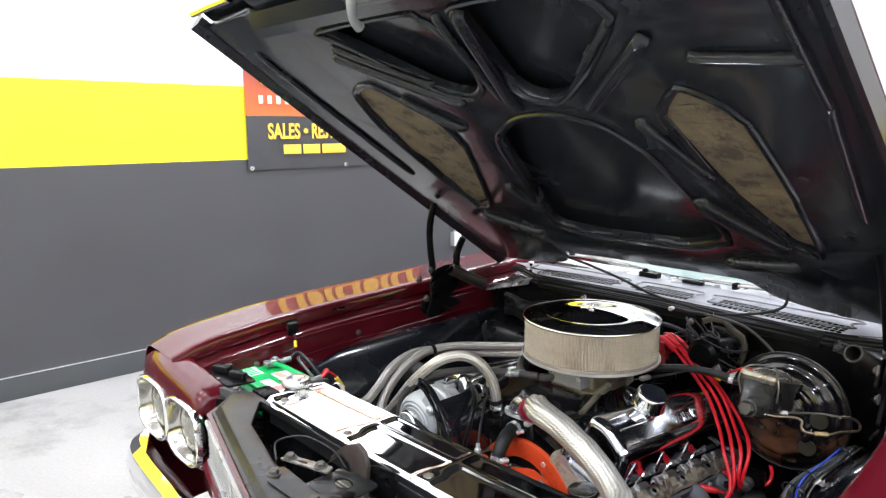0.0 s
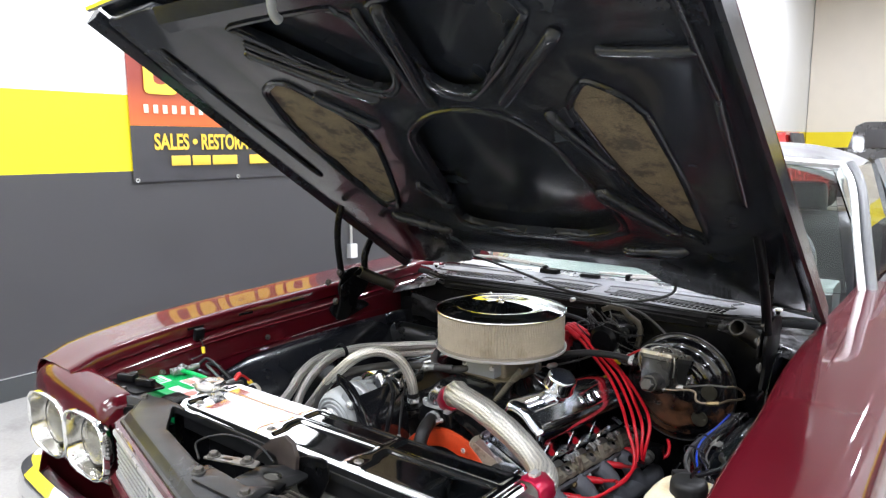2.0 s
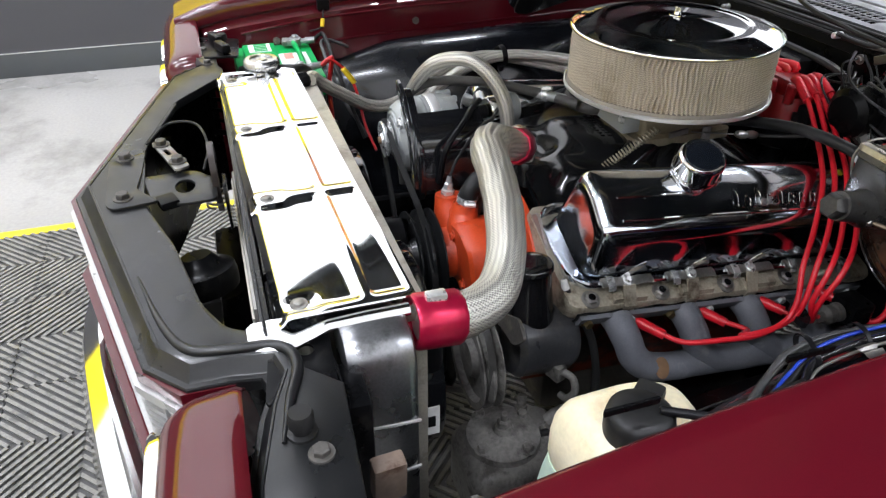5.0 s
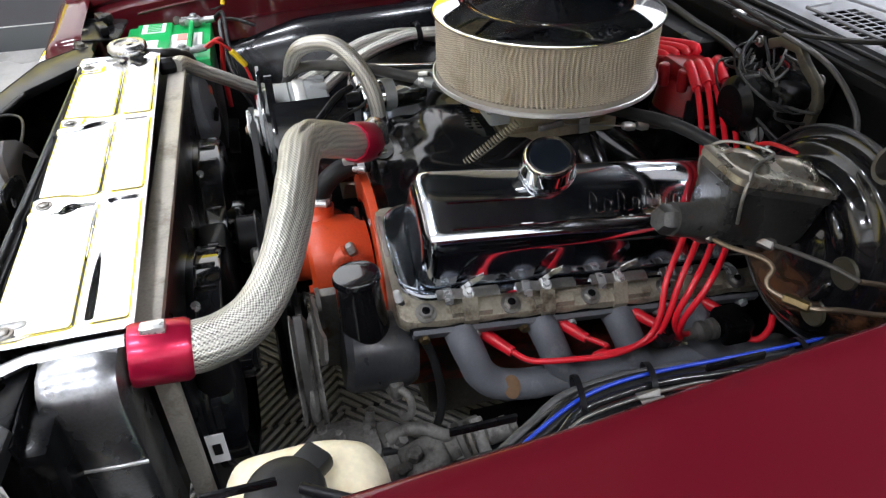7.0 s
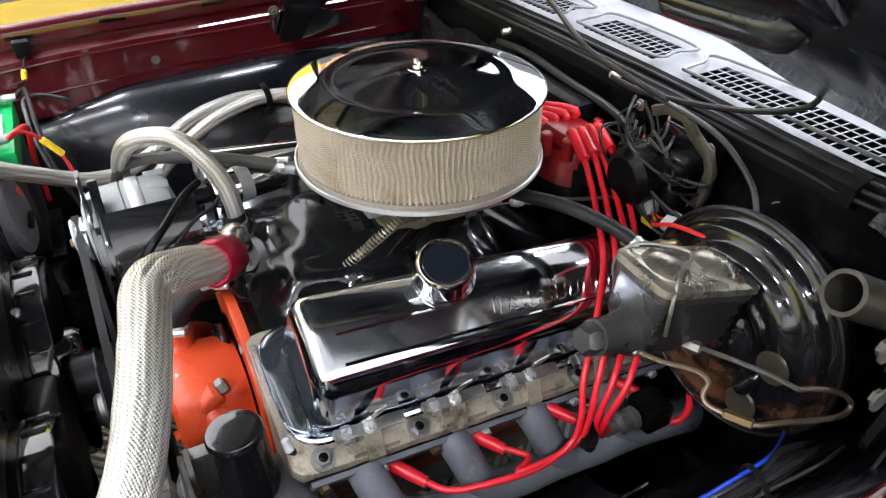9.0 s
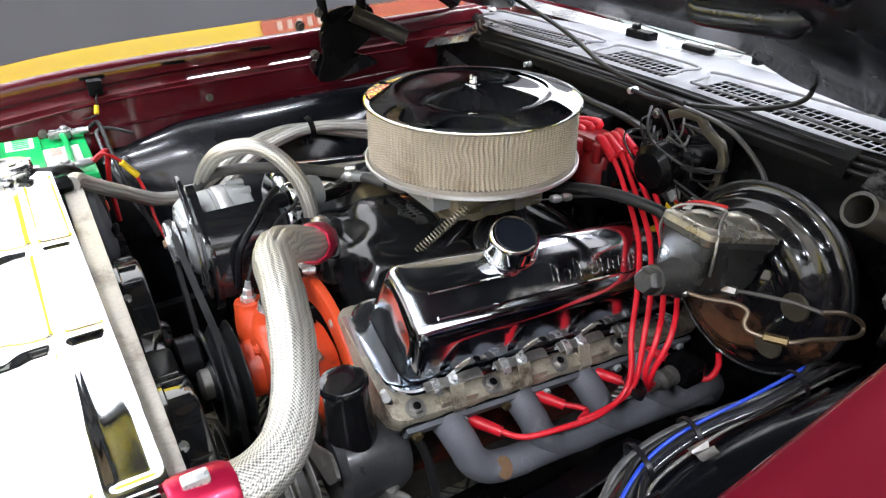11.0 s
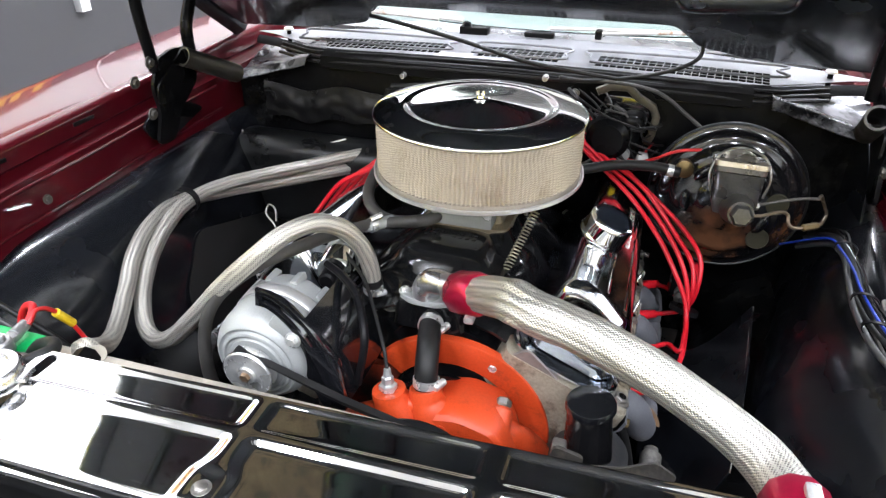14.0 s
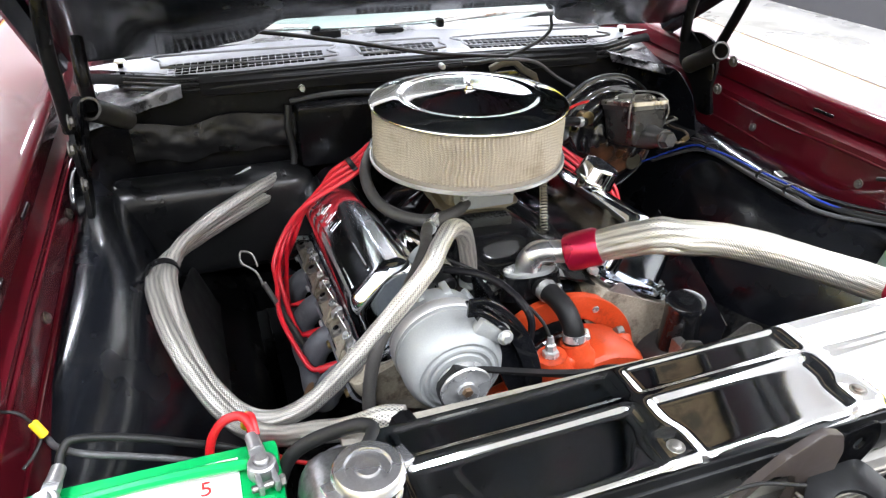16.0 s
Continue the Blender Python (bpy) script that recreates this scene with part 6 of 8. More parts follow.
# spark plug leads
for k in range(4):
    y = -0.163 + 0.126 * k
    a = Vector((0.284, -0.201 + 0.1165 * k, 0.556 - 0.004 * k))
    n_ = Vector((0.055, 0.038, -0.007))
    off = 0.016 * (k - 1.5)
    ld = thing("plug_lead", a, "red silicone spark plug lead with straight boot", "spark plug lead", "plug leads")
    part("boot", tube([a, a + n_ * 0.5, a + n_], [0.0088, 0.0092, 0.0078], 14, 6), WIRERED, ld)
    b0 = a + n_
    low = [b0 + Vector((0.024, 0.022, -0.001)), (0.384, -0.085 + 0.03 * k, 0.556), (0.391, -0.030 + 0.026 * k, 0.557 + 0.006 * k), (0.391, 0.018 + 0.014 * k, 0.574 + 0.004 * k)] if k < 2 else [b0 + Vector((0.022, 0.010 if k == 2 else -0.012, 0.0)), (0.390, 0.062 + 0.006 * k, 0.548 + 0.006 * k)]
    pts = [a + n_ * 0.9, *low, (0.392 + off * 0.4, 0.050 + off * 0.5, 0.605), (0.379 + off * 0.9, 0.072 + off * 0.7, 0.648 + 0.004 * k), (0.344 + off * 0.9, 0.113 + off * 0.8, 0.690 + 0.005 * (k % 2)), (0.278 + off * 0.6, 0.166 + off * 0.8, 0.738 + 0.006 * (k % 3)), (0.200 + off * 0.3, 0.205 + off, 0.785), (0.135, 0.225 + off, 0.822 + 0.006 * (k % 2)), (0.09, 0.235 + off, 0.842)]
    part("lead", tube(pts, 0.0045, 10, 8), WIRERED, ld)
    part("end_boot", tube([pts[-2], pts[-1], (0.08, 0.24 + off, 0.83)], 0.008, 12, 5), WIRERED, ld)
    # passenger bank
    a = bank(-1, 0.085, -0.075, y) + Vector((-0.006, 0, -0.004))
    n_ = Vector((-0.075, 0.012, -0.015))
    ld = thing("plug_lead", a, "red silicone spark plug lead with straight boot", "spark plug lead", "plug leads")
    part("boot", tube([a, a + n_ * 0.5, a + n_], [0.0095, 0.009, 0.007], 14, 6), WIRERED, ld)
    trunk = [(-0.369, -0.060, 0.583), (-0.363, 0.020, 0.602), (-0.348, 0.075, 0.635), (-0.320, 0.100, 0.680), (-0.280, 0.102, 0.728), (-0.238, 0.095, 0.765), (-0.195, 0.090, 0.790), (-0.150, 0.110, 0.812), (-0.08, 0.160, 0.830), (0.02, 0.225, 0.842)]
    go = [p for p in trunk[:2] if p[1] > y + 0.05] + trunk[2:]
    pts = [a + n_ * 0.9, a + n_ + Vector((-0.016, 0.014, 0.004)), *[(x_ + off * (0.25 if z_ > 0.74 else 0.85) * w, y_ + off * w, z_ + off * 0.2 * w) for (x_, y_, z_) in go for w in (1.15 if z_ > 0.61 else 0.5,)]]
    part("lead", tube(pts, 0.0050, 10, 8), WIRERED, ld)
    part("end_boot", tube([pts[-2], pts[-1], (0.03, 0.23 + off, 0.83)], 0.008, 12, 5), WIRERED, ld)
for p, d in (((-0.200, 0.090, 0.790), (0.8, 0.05, 0.5)), ((0.386, 0.048, 0.575), (0.1, 0.2, 1))):
    solo("lead_separator", lathe([(0.010, -0.005), (0.028, -0.005), (0.028, 0.005), (0.010, 0.005)], axis(p, d) @ Matrix.Diagonal((1, 0.5, 1, 1)), 20, True), PLASTIC, p, "black plastic plug lead separator", "lead separator")

# air cleaner
ac = thing("air_cleaner", (0, 0, 0.812), "round open-element air cleaner with chrome lid and cream pleated filter", "air cleaner")
part("lid", lathe([(0.0, 0.9506), (0.016, 0.9502), (0.030, 0.9488), (0.05, 0.9463), (0.08, 0.9426), (0.103, 0.9402), (0.114, 0.9394), (0.120, 0.9394), (0.1245, 0.9404), (0.128, 0.9413), (0.1315, 0.9414), (0.140, 0.9403), (0.155, 0.9376), (0.168, 0.9346), (0.1745, 0.9330), (0.1785, 0.9314), (0.1802, 0.9298), (0.1805, 0.927), (0.176, 0.926), (0.176, 0.932), (0.13, 0.9335), (0, 0.936)], None, 96), CHROME, ac, "mirror chrome lid", 70)
nut = part("wing_nut", lathe([(0, 0.014), (0.004, 0.014), (0.0045, 0.010), (0.009, 0.008), (0.011, 0.001), (0.022, 0.0), (0.022, -0.002), (0, -0.002)], pose(0, 0, 0.9510) @ Matrix.Scale(0.62, 4), 28), CHROME, ac, "chrome wing nut")
for s in (-1, 1):
    part("wing", box(s * 0.0042, 0, 0.9585, 0.006, 0.003, 0.009, 0.0014, (0, s * 22, 25)), CHROME, nut)
bm = bmesh.new()
NP, NZ = 150, 56
rows = []
for i in range(NZ + 1):
    z = 0.835 + 0.093 * i / NZ
    row = []
    for j in range(NP * 4):
        th = 2 * math.pi * j / (NP * 4)
        ph = th * NP + 4.5 * noise.noise((math.cos(th) * 2.6, math.sin(th) * 2.6, z * 26)) + 1.1 * noise.noise((math.cos(th) * 9, math.sin(th) * 9, z * 60))
        r = 0.1702 + 0.0048 * math.sin(ph) + 0.0012 * math.sin(z * 1450) * max(0, math.sin(ph))
        row.append(bm.verts.new((r * math.cos(th), r * math.sin(th), z)))
    rows.append(row)
for a, b in zip(rows, rows[1:]):
    for j in range(NP * 4):
        q = (j + 1) % (NP * 4)
        bm.faces.new((a[j], a[q], b[q], b[j]))
part("filter_element", bm, PLEAT, ac, "dusty cream pleated paper filter with wire mesh", 180)
for z0, z1 in ((0.826, 0.836), (0.923, 0.930)):
    part("seal", lathe([(0.165, z0), (0.1755, z0), (0.1755, z1), (0.165, z1)], None, 80, True), GASKET, ac)
part("base", lathe([(0.04, 0.815), (0.10, 0.815), (0.14, 0.818), (0.172, 0.822), (0.180, 0.8235), (0.1815, 0.8250), (0.1815, 0.8305), (0.1795, 0.8315), (0.177, 0.826), (0.14, 0.824), (0.04, 0.820)], None, 80), ALU, ac, "silver drop base")

# water pump and front drive
wp = part("water_pump", loft([[(0.095 + x * k, y, 0.590 + z * k) for x, z in rounded([(-0.065, -0.06), (0.06, -0.06), (0.075, -0.01), (0.05, 0.045), (-0.01, 0.062), (-0.065, 0.05)], 0.016)] for k, y in ((0.8, -0.325), (0.95, -0.35), (1.0, -0.395), (0.95, -0.418), (0.85, -0.424))]), ORANGE, engine, "orange water pump housing")
part("pump_snout", lathe([(0.058, 0.0), (0.055, 0.03), (0.046, 0.045), (0.044, 0.08), (0, 0.08)], axis((0.045, -0.38, 0.575), (0, -1, 0)), 36), ORANGE, wp)
part("pump_leg", tube([(0.03, -0.39, 0.60), (-0.03, -0.385, 0.585), (-0.085, -0.36, 0.54), (-0.11, -0.32, 0.48)], [0.028, 0.025, 0.024, 0.028], 16, 6), ORANGE, wp)
part("pump_leg", tube([(0.12, -0.385, 0.60), (0.155, -0.37, 0.585), (0.185, -0.345, 0.54), (0.19, -0.315, 0.48)], [0.028, 0.022, 0.022, 0.027], 16, 6), ORANGE, wp)
part("outlet_neck", tube([(0.055, -0.398, 0.595), (0.045, -0.398, 0.625), (0.037, -0.395, 0.645), (0.034, -0.391, 0.662)], [0.034, 0.030, 0.0245, 0.0225], 22, 6), ORANGE, wp)
part("sender_neck", tube([(0.01, -0.405, 0.595), (-0.004, -0.407, 0.625), (-0.012, -0.408, 0.648), (-0.014, -0.408, 0.660)], [0.034, 0.030, 0.025, 0.0235], 22, 6), ORANGE, wp)
part("web", box(0.018, -0.402, 0.625, 0.06, 0.03, 0.05, 0.012, seg=3), ORANGE, wp)
part("sender", lathe([(0.013, 0), (0.013, 0.008), (0.0085, 0.010), (0.0085, 0.020), (0.006, 0.022), (0.0045, 0.034), (0, 0.034)], axis((-0.015, -0.408, 0.660), (-0.05, 0.1, 1)), 6), ZINC, wp, "steel temperature sender")
crescent = [(0.052 + r * math.cos(a), 0.545 + r * math.sin(a)) for r, aa in ((0.150, np.linspace(2.45, -0.05, 30)), (0.106, np.linspace(-0.05, 2.45, 30))) for a in aa]
part("timing_cover", plate(crescent, 0.014, Matrix(((1, 0, 0, 0), (0, 0, -1, -0.322), (0, 1, 0, 0), (0, 0, 0, 1))), (), 0.003), ORANGE, wp, "orange timing cover arch")
# solid black disc: the shade in the gap inside the arch, put in as colour
part("gap_shade_disc", lathe([(0, 0.0), (0.098, 0.0), (0.104, -0.004), (0.104, -0.012), (0, -0.012)], axis((0.052, -0.318, 0.545), (0, -1, 0)), 40), BAY, wp, "black disc standing in for the shaded gap behind the pump")
part("pulley_ring", lathe([(0.060, 0), (0.092, 0), (0.095, 0.004), (0.095, 0.012), (0.091, 0.016), (0.085, 0.010), (0.064, 0.008)], axis((0.052, -0.328, 0.545), (0, -1, 0)), 48, True), BLACKGLOSS, wp, "black ring behind the pump")
part("boss", rod((0.138, -0.362, 0.628), (0.138, -0.398, 0.604), 0.017, 18), ORANGE, wp)
part("boss_bolt", rod((0.138, -0.364, 0.630), (0.138, -0.352, 0.636), 0.012, 6), STEEL, wp)
for x, z in ((0.12, 0.555), (0.065, 0.62)):
    part("bolt", bolt((x, -0.424, z), (0, -1, 0), 0.007, 0.007), ORANGE, wp)


def pulley(y, x, z, r, w, material, grooves=1, name="pulley", label="", parent=None):
    prof = [(0, -w / 2), (r * 0.35, -w / 2), (r * 0.42, -w * 0.2), (r * 0.8, -w * 0.2), (r * 0.86, -w / 2), (r, -w / 2)]
    for g in range(grooves):
        z0 = -w / 2 + w * (g + 0.12) / grooves
        z1 = -w / 2 + w * (g + 0.88) / grooves
        prof += [(r, z0), (r * 0.86, (z0 + z1) / 2), (r, z1)]
    prof += [(r, w / 2), (r * 0.3, w / 2), (0, w / 2)]
    return part(name, lathe(prof, axis((x, y, z), (0, 1, 0)), 40), material, parent, label)


pulley(-0.475, 0.045, 0.575, 0.085, 0.045, SATIN, 2, "pump_pulley", "satin black water pump pulley", engine)
pulley(-0.47, 0.045, 0.375, 0.095, 0.06, SATIN, 2, "crank_pulley", "satin black crank pulley", engine)
part("hub", rod((0.045, -0.49, 0.575), (0.045, -0.515, 0.575), 0.025), STEEL, engine)
solo("idler_pulley", lathe([(0, -0.012), (0.03, -0.014), (0.036, -0.018), (0.040, -0.014), (0.040, 0.014), (0.036, 0.018), (0, 0.014)], axis((-0.002, -0.515, 0.592), (0, 1, 0)), 32), PLASTIC, (-0.002, -0.515, 0.592), "black belt idler pulley", "pulley")
mp = part("mounting_plate", plate(rounded([(0, 0), (0.055, 0.036), (0.125, -0.03), (0.125, -0.16), (0.09, -0.20), (0.055, -0.10), (0.0, -0.025)], 0.01), 0.005, Matrix(((1, 0, 0, 0.105), (0, 0, -1, -0.316), (0, 1, 0, 0.664), (0, 0, 0, 1)))), M("red_stained_steel_plate", (0.34, 0.30, 0.28), 0.42, 0.5, col2=(0.42, 0.13, 0.08), amount=0.35, dirt_scale=11), engine, "bare steel bracket plate stained red")
part("bolt", bolt((0.112, -0.3185, 0.660), (0, -1, 0), 0.007, 0.006), ZINC, mp)

# alternator with bracket
alt = thing("alternator", (-0.183, -0.40, 0.63), "silver alternator with a zinc fan pulley", "alternator")
AX = axis((-0.183, -0.49, 0.704), (0, 1, 0.05))
part("front_case", lathe([(0.02, 0.026), (0.040, 0.026), (0.042, 0.029), (0.045, 0.029), (0.047, 0.026), (0.050, 0.027), (0.052, 0.031), (0.055, 0.031), (0.057, 0.029), (0.060, 0.031), (0.064, 0.036), (0.069, 0.046), (0.0715, 0.060), (0.072, 0.085), (0.066, 0.086)], AX, 56), CASTALU, alt, "cast aluminium front case")
part("rear_case", lathe([(0.068, 0.086), (0.072, 0.088), (0.071, 0.13), (0.064, 0.15), (0.03, 0.158), (0, 0.158)], AX, 48), CASTALU, alt)
part("fan_pulley", lathe([(0, 0.001), (0.012, 0.001), (0.013, 0.005), (0.018, 0.007), (0.030, 0.005), (0.0345, 0.004), (0.036, 0.0065), (0.035, 0.009), (0.028, 0.014), (0.035, 0.019), (0.035, 0.022), (0.02, 0.024), (0, 0.026)], AX, 40), ZINC, alt, "bright zinc pulley")
part("shaft_nut", lathe([(0, -0.004), (0.0062, -0.004), (0.0075, -0.0025), (0.0075, 0.004), (0, 0.004)], AX, 6), M("rusty_nut", (0.20, 0.13, 0.08), 0.5, 0.7), alt)
part("label", box(-0.215, -0.447, 0.748, 0.028, 0.004, 0.015, 0.001, (-55, -25, 0)), LABELWHITE, alt)
part("ear", box(-0.135, -0.446, 0.766, 0.05, 0.02, 0.03, 0.008, (0, 35, 0)), CASTALU, alt)
part("adjust_bolt", bolt((-0.121, -0.464, 0.760), (0, -1, 0.1), 0.0075, 0.007), ZINC, alt)
mid = [(-0.172, 0.812), (-0.150, 0.808), (-0.122, 0.785), (-0.095, 0.748), (-0.075, 0.70), (-0.066, 0.655)]
mid = [(p.x, p.y) for p in smooth_path([(x, z, 0) for x, z in mid], 4)]


part("slotted_arm", plate(ribbon_outline(mid, 0.013), 0.006, Matrix(((1, 0, 0, 0), (0, 0, -1, -0.458), (0, 1, 0, 0), (0, 0, 0, 1))), [ribbon_outline(mid[2:13], 0.0048)], 0.0015), BLACKGLOSS, alt, "curved black slotted adjusting arm")
part("upper_bracket", loft([[(x + dx, y, z) for x, z in rounded([(-0.172, 0.812), (-0.140, 0.800), (-0.085, 0.742), (-0.070, 0.715), (-0.062, 0.64), (-0.085, 0.61), (-0.115, 0.68), (-0.14, 0.755)], 0.012)] for y, dx in ((-0.446, 0), (-0.443, 0.001), (-0.436, 0.001), (-0.433, 0))]), BLACKGLOSS, alt, "black cast alternator bracket")
part("bracket_web", loft([[(x, y, z) for x, z in ((-0.115, 0.778), (-0.082, 0.742), (-0.068, 0.705), (-0.063, 0.645), (-0.075, 0.63), (-0.10, 0.70))] for y in (-0.437, -0.43, -0.33, -0.315)]), BLACKGLOSS, alt)
part("stator_band", lathe([(0.0725, 0.094), (0.074, 0.096), (0.074, 0.112), (0.0725, 0.114)], AX, 48), ALU, alt)
for a in (0.6, 1.2, 1.8, 2.4):
    part("rear_rib", box(*(AX @ Vector((0.068 * math.cos(a), 0.068 * math.sin(a), 0.138))), 0.012, 0.03, 0.012, 0.003, (0, -math.degrees(a), 0)), CASTALU, alt)


def belt(points, y, w=0.011, h=0.008):
    pts = smooth_path([(x, y, z) for x, z in points + points[:1]], 6)
    c = Vector((sum(p.x for p in pts) / len(pts), y, sum(p.z for p in pts) / len(pts)))
    rings = []
    for i, p in enumerate(pts[:-1]):
        d = (p - c).normalized()
        rings.append([p + d * h * 0.5 + Vector((0, -w / 2, 0)), p + d * h * 0.5 + Vector((0, w / 2, 0)), p - d * h * 0.5 + Vector((0, w / 3, 0)), p - d * h * 0.5 + Vector((0, -w / 3, 0))])
    return loft(rings + rings[:1], True, False)


solo("drive_belt", belt([(-0.195, 0.738), (-0.155, 0.725), (-0.05, 0.69), (0.06, 0.658), (0.12, 0.60), (0.13, 0.54), (0.13, 0.36), (0.05, 0.285), (-0.04, 0.34), (-0.13, 0.55), (-0.215, 0.69)], -0.478), RUBBER, (0, -0.478, 0.29), "black rubber fan belt", "belt")
solo("drive_belt", belt([(0.045, 0.485), (0.20, 0.55), (0.26, 0.62), (0.33, 0.57), (0.32, 0.47), (0.25, 0.43), (0.06, 0.283), (-0.045, 0.34), (-0.04, 0.42)], -0.455), GREYRUBBER, (0.1, -0.455, 0.29), "worn black rubber drive belt", "belt")

# power steering pump
ps = thing("power_steering_pump", (0.256, -0.37, 0.50), "black power steering pump with filler neck and pulley", "pump")
part("reservoir", lathe([(0, 0.0), (0.05, 0.0), (0.058, 0.01), (0.058, 0.09), (0.05, 0.105), (0, 0.105)], axis((0.262, -0.40, 0.535), (0, 1, -0.1)), 36), M("dusty_black_paint", (0.034, 0.035, 0.038), 0.36, 0.0, 0.1, 0.3, 18, 0.3, 0.1, 200, col2=(0.075, 0.07, 0.06), amount=0.3), ps, "dusty black pump reservoir")
part("filler_neck", lathe([(0.036, 0.0), (0.033, 0.04), (0.031, 0.075), (0.030, 0.10), (0, 0.10)], axis((0.262, -0.36, 0.565), (-0.06, -0.05, 1)), 28), M("oily_black_neck", (0.008, 0.008, 0.009), 0.2, 0, 0.3, 0.2, 12, 0.5, 0.05, 120), ps, "oily black filler neck")
part("cap", lathe([(0, 0.0100), (0.012, 0.0102), (0.026, 0.0105), (0.0315, 0.0095), (0.0335, 0.0070), (0.0340, 0.001), (0.0325, -0.001), (0.030, -0.002), (0, -0.002)], axis((0.257, -0.366, 0.667), (-0.06, -0.05, 1)), 36), BLACKGLOSS, ps, "black filler cap")
pulley(-0.452, 0.262, 0.520, 0.083, 0.034, DUSTIRON, 2, "pulley", "dusty pulley", ps)
part("bracket", box(0.225, -0.41, 0.56, 0.02, 0.03, 0.14, 0.005), STEEL, ps)
part("bracket", plate(rounded([(0, 0), (0.05, 0.01), (0.06, 0.06), (0.02, 0.07)], 0.01), 0.006, Matrix(((1, 0, 0, 0.20), (0, 0, -1, -0.425), (0, 1, 0, 0.57), (0, 0, 0, 1)))), GREASE, ps)
part("hook_bracket", join(tube([(0.322, -0.330, 0.505), (0.338, -0.318, 0.500), (0.348, -0.318, 0.480), (0.340, -0.326, 0.462), (0.326, -0.330, 0.458)], 0.006, 10, 5), box(0.312, -0.335, 0.500, 0.03, 0.02, 0.03, 0.005, (0, 0, 20))), DUSTIRON, ps, "bent hook bracket")
part("support_ear", plate(rounded([(0, 0), (0.15, 0.01), (0.17, 0.035), (0.14, 0.05), (0.10, 0.03), (0.0, 0.012)], 0.008), 0.005, Matrix(((1, 0, 0, 0.205), (0, 0.2, -0.98, -0.435), (0, 0.98, 0.2, 0.602), (0, 0, 0, 1)))), GREASE, ps, "greasy steel ear")
sh_ = thing("steering_hose", (0.372, -0.30, 0.42), "black power steering hose with a white tip", "hose")
part("hose", tube([(0.271, -0.312, 0.626), (0.290, -0.296, 0.593), (0.310, -0.274, 0.539), (0.328, -0.268, 0.460), (0.333, -0.287, 0.405), (0.340, -0.325, 0.392), (0.338, -0.365, 0.392)], 0.0066, 12, 8), RUBBER, sh_)
part("tip", rod((0.2675, -0.315, 0.642), (0.272, -0.3115, 0.625), 0.0050, 12, 0.0064), WHITEPLASTIC, sh_, "white plastic tip")
sb = thing("steering_box", (0.335, -0.41, 0.30), "greasy cast steering gear with hose fittings", "steering gear")
part("case", loft([[(0.335 + x * k, -0.41 + y * k, z) for x, y in rounded([(-0.07, -0.09), (0.07, -0.09), (0.07, 0.09), (-0.07, 0.09)], 0.03)] for k, z in ((1, 0.28), (1, 0.37), (0.9, 0.385), (0.8, 0.39))]), DUSTIRON, sb)
part("top_cover", lathe([(0, 0.030), (0.014, 0.030), (0.018, 0.022), (0.036, 0.020), (0.050, 0.014), (0.060, 0.012), (0.063, 0.0), (0, 0)], pose(0.325, -0.425, 0.388), 28), DUSTIRON, sb, "dusty round cover")
for a in range(4):
    part("cover_bolt", bolt((0.325 + 0.050 * math.cos(a * 1.57 + 0.5), -0.425 + 0.050 * math.sin(a * 1.57 + 0.5), 0.400), (0, 0, 1), 0.009, 0.011), DUSTIRON, sb)
part("adjuster", join(rod((0.325, -0.425, 0.415), (0.325, -0.425, 0.432), 0.011, 6), rod((0.325, -0.425, 0.43), (0.325, -0.425, 0.445), 0.006, 10)), DUSTIRON, sb)
for x, y, d in ((-0.01, 0.062, (0.5, 0.4, 1)), (0.045, 0.045, (0.2, 0.8, 0.8)), (-0.045, 0.03, (-0.3, 0.2, 1))):
    part("fitting", lathe([(0.014, 0), (0.014, 0.012), (0.011, 0.014), (0.011, 0.026), (0.008, 0.028), (0.008, 0.045), (0, 0.045)], axis((0.335 + x, -0.41 + y, 0.382), d), 6), DUSTIRON, sb)
part("valve_body", join(box(0.368, -0.305, 0.385, 0.060, 0.070, 0.060, 0.014, (10, 8, 12), 3), rod((0.372, -0.325, 0.405), (0.376, -0.322, 0.428), 0.013, 6)), DUSTIRON, sb, "lumpy cast valve body")
part("stub_shaft", tube([(0.365, -0.275, 0.392), (0.362, -0.235, 0.402), (0.362, -0.16, 0.418)], [0.020, 0.016, 0.012], 16, 6), DUSTIRON, sb)
part("rag_joint", join(rod((0.364, -0.252, 0.398), (0.363, -0.240, 0.401), 0.036, 20), rod((0.363, -0.236, 0.402), (0.363, -0.228, 0.404), 0.032, 14)), GREASE, sb, "greasy steering coupling disc")
part("coupling_yoke", join(box(0.363, -0.218, 0.408, 0.060, 0.022, 0.024, 0.006, (12, 28, 3), 2), rod((0.362, -0.210, 0.409), (0.362, -0.170, 0.418), 0.018, 12)), DUSTIRON, sb, "grey coupling yoke")
for e in (-1, 1):
    part("coupling_nut", rod((0.363 + 0.022 * e, -0.262, 0.398 - 0.012 * e), (0.362 + 0.022 * e, -0.214, 0.410 - 0.012 * e), 0.0085, 6), STEEL, sb)
solo("return_hose", tube([(0.330, -0.352, 0.410), (0.332, -0.330, 0.425), (0.342, -0.300, 0.430), (0.352, -0.275, 0.42), (0.345, -0.255, 0.40), (0.32, -0.25, 0.38)], 0.010, 14, 8), DUSTIRON, (0.33, -0.352, 0.40), "dusty bent return pipe on the steering gear", "pipe")

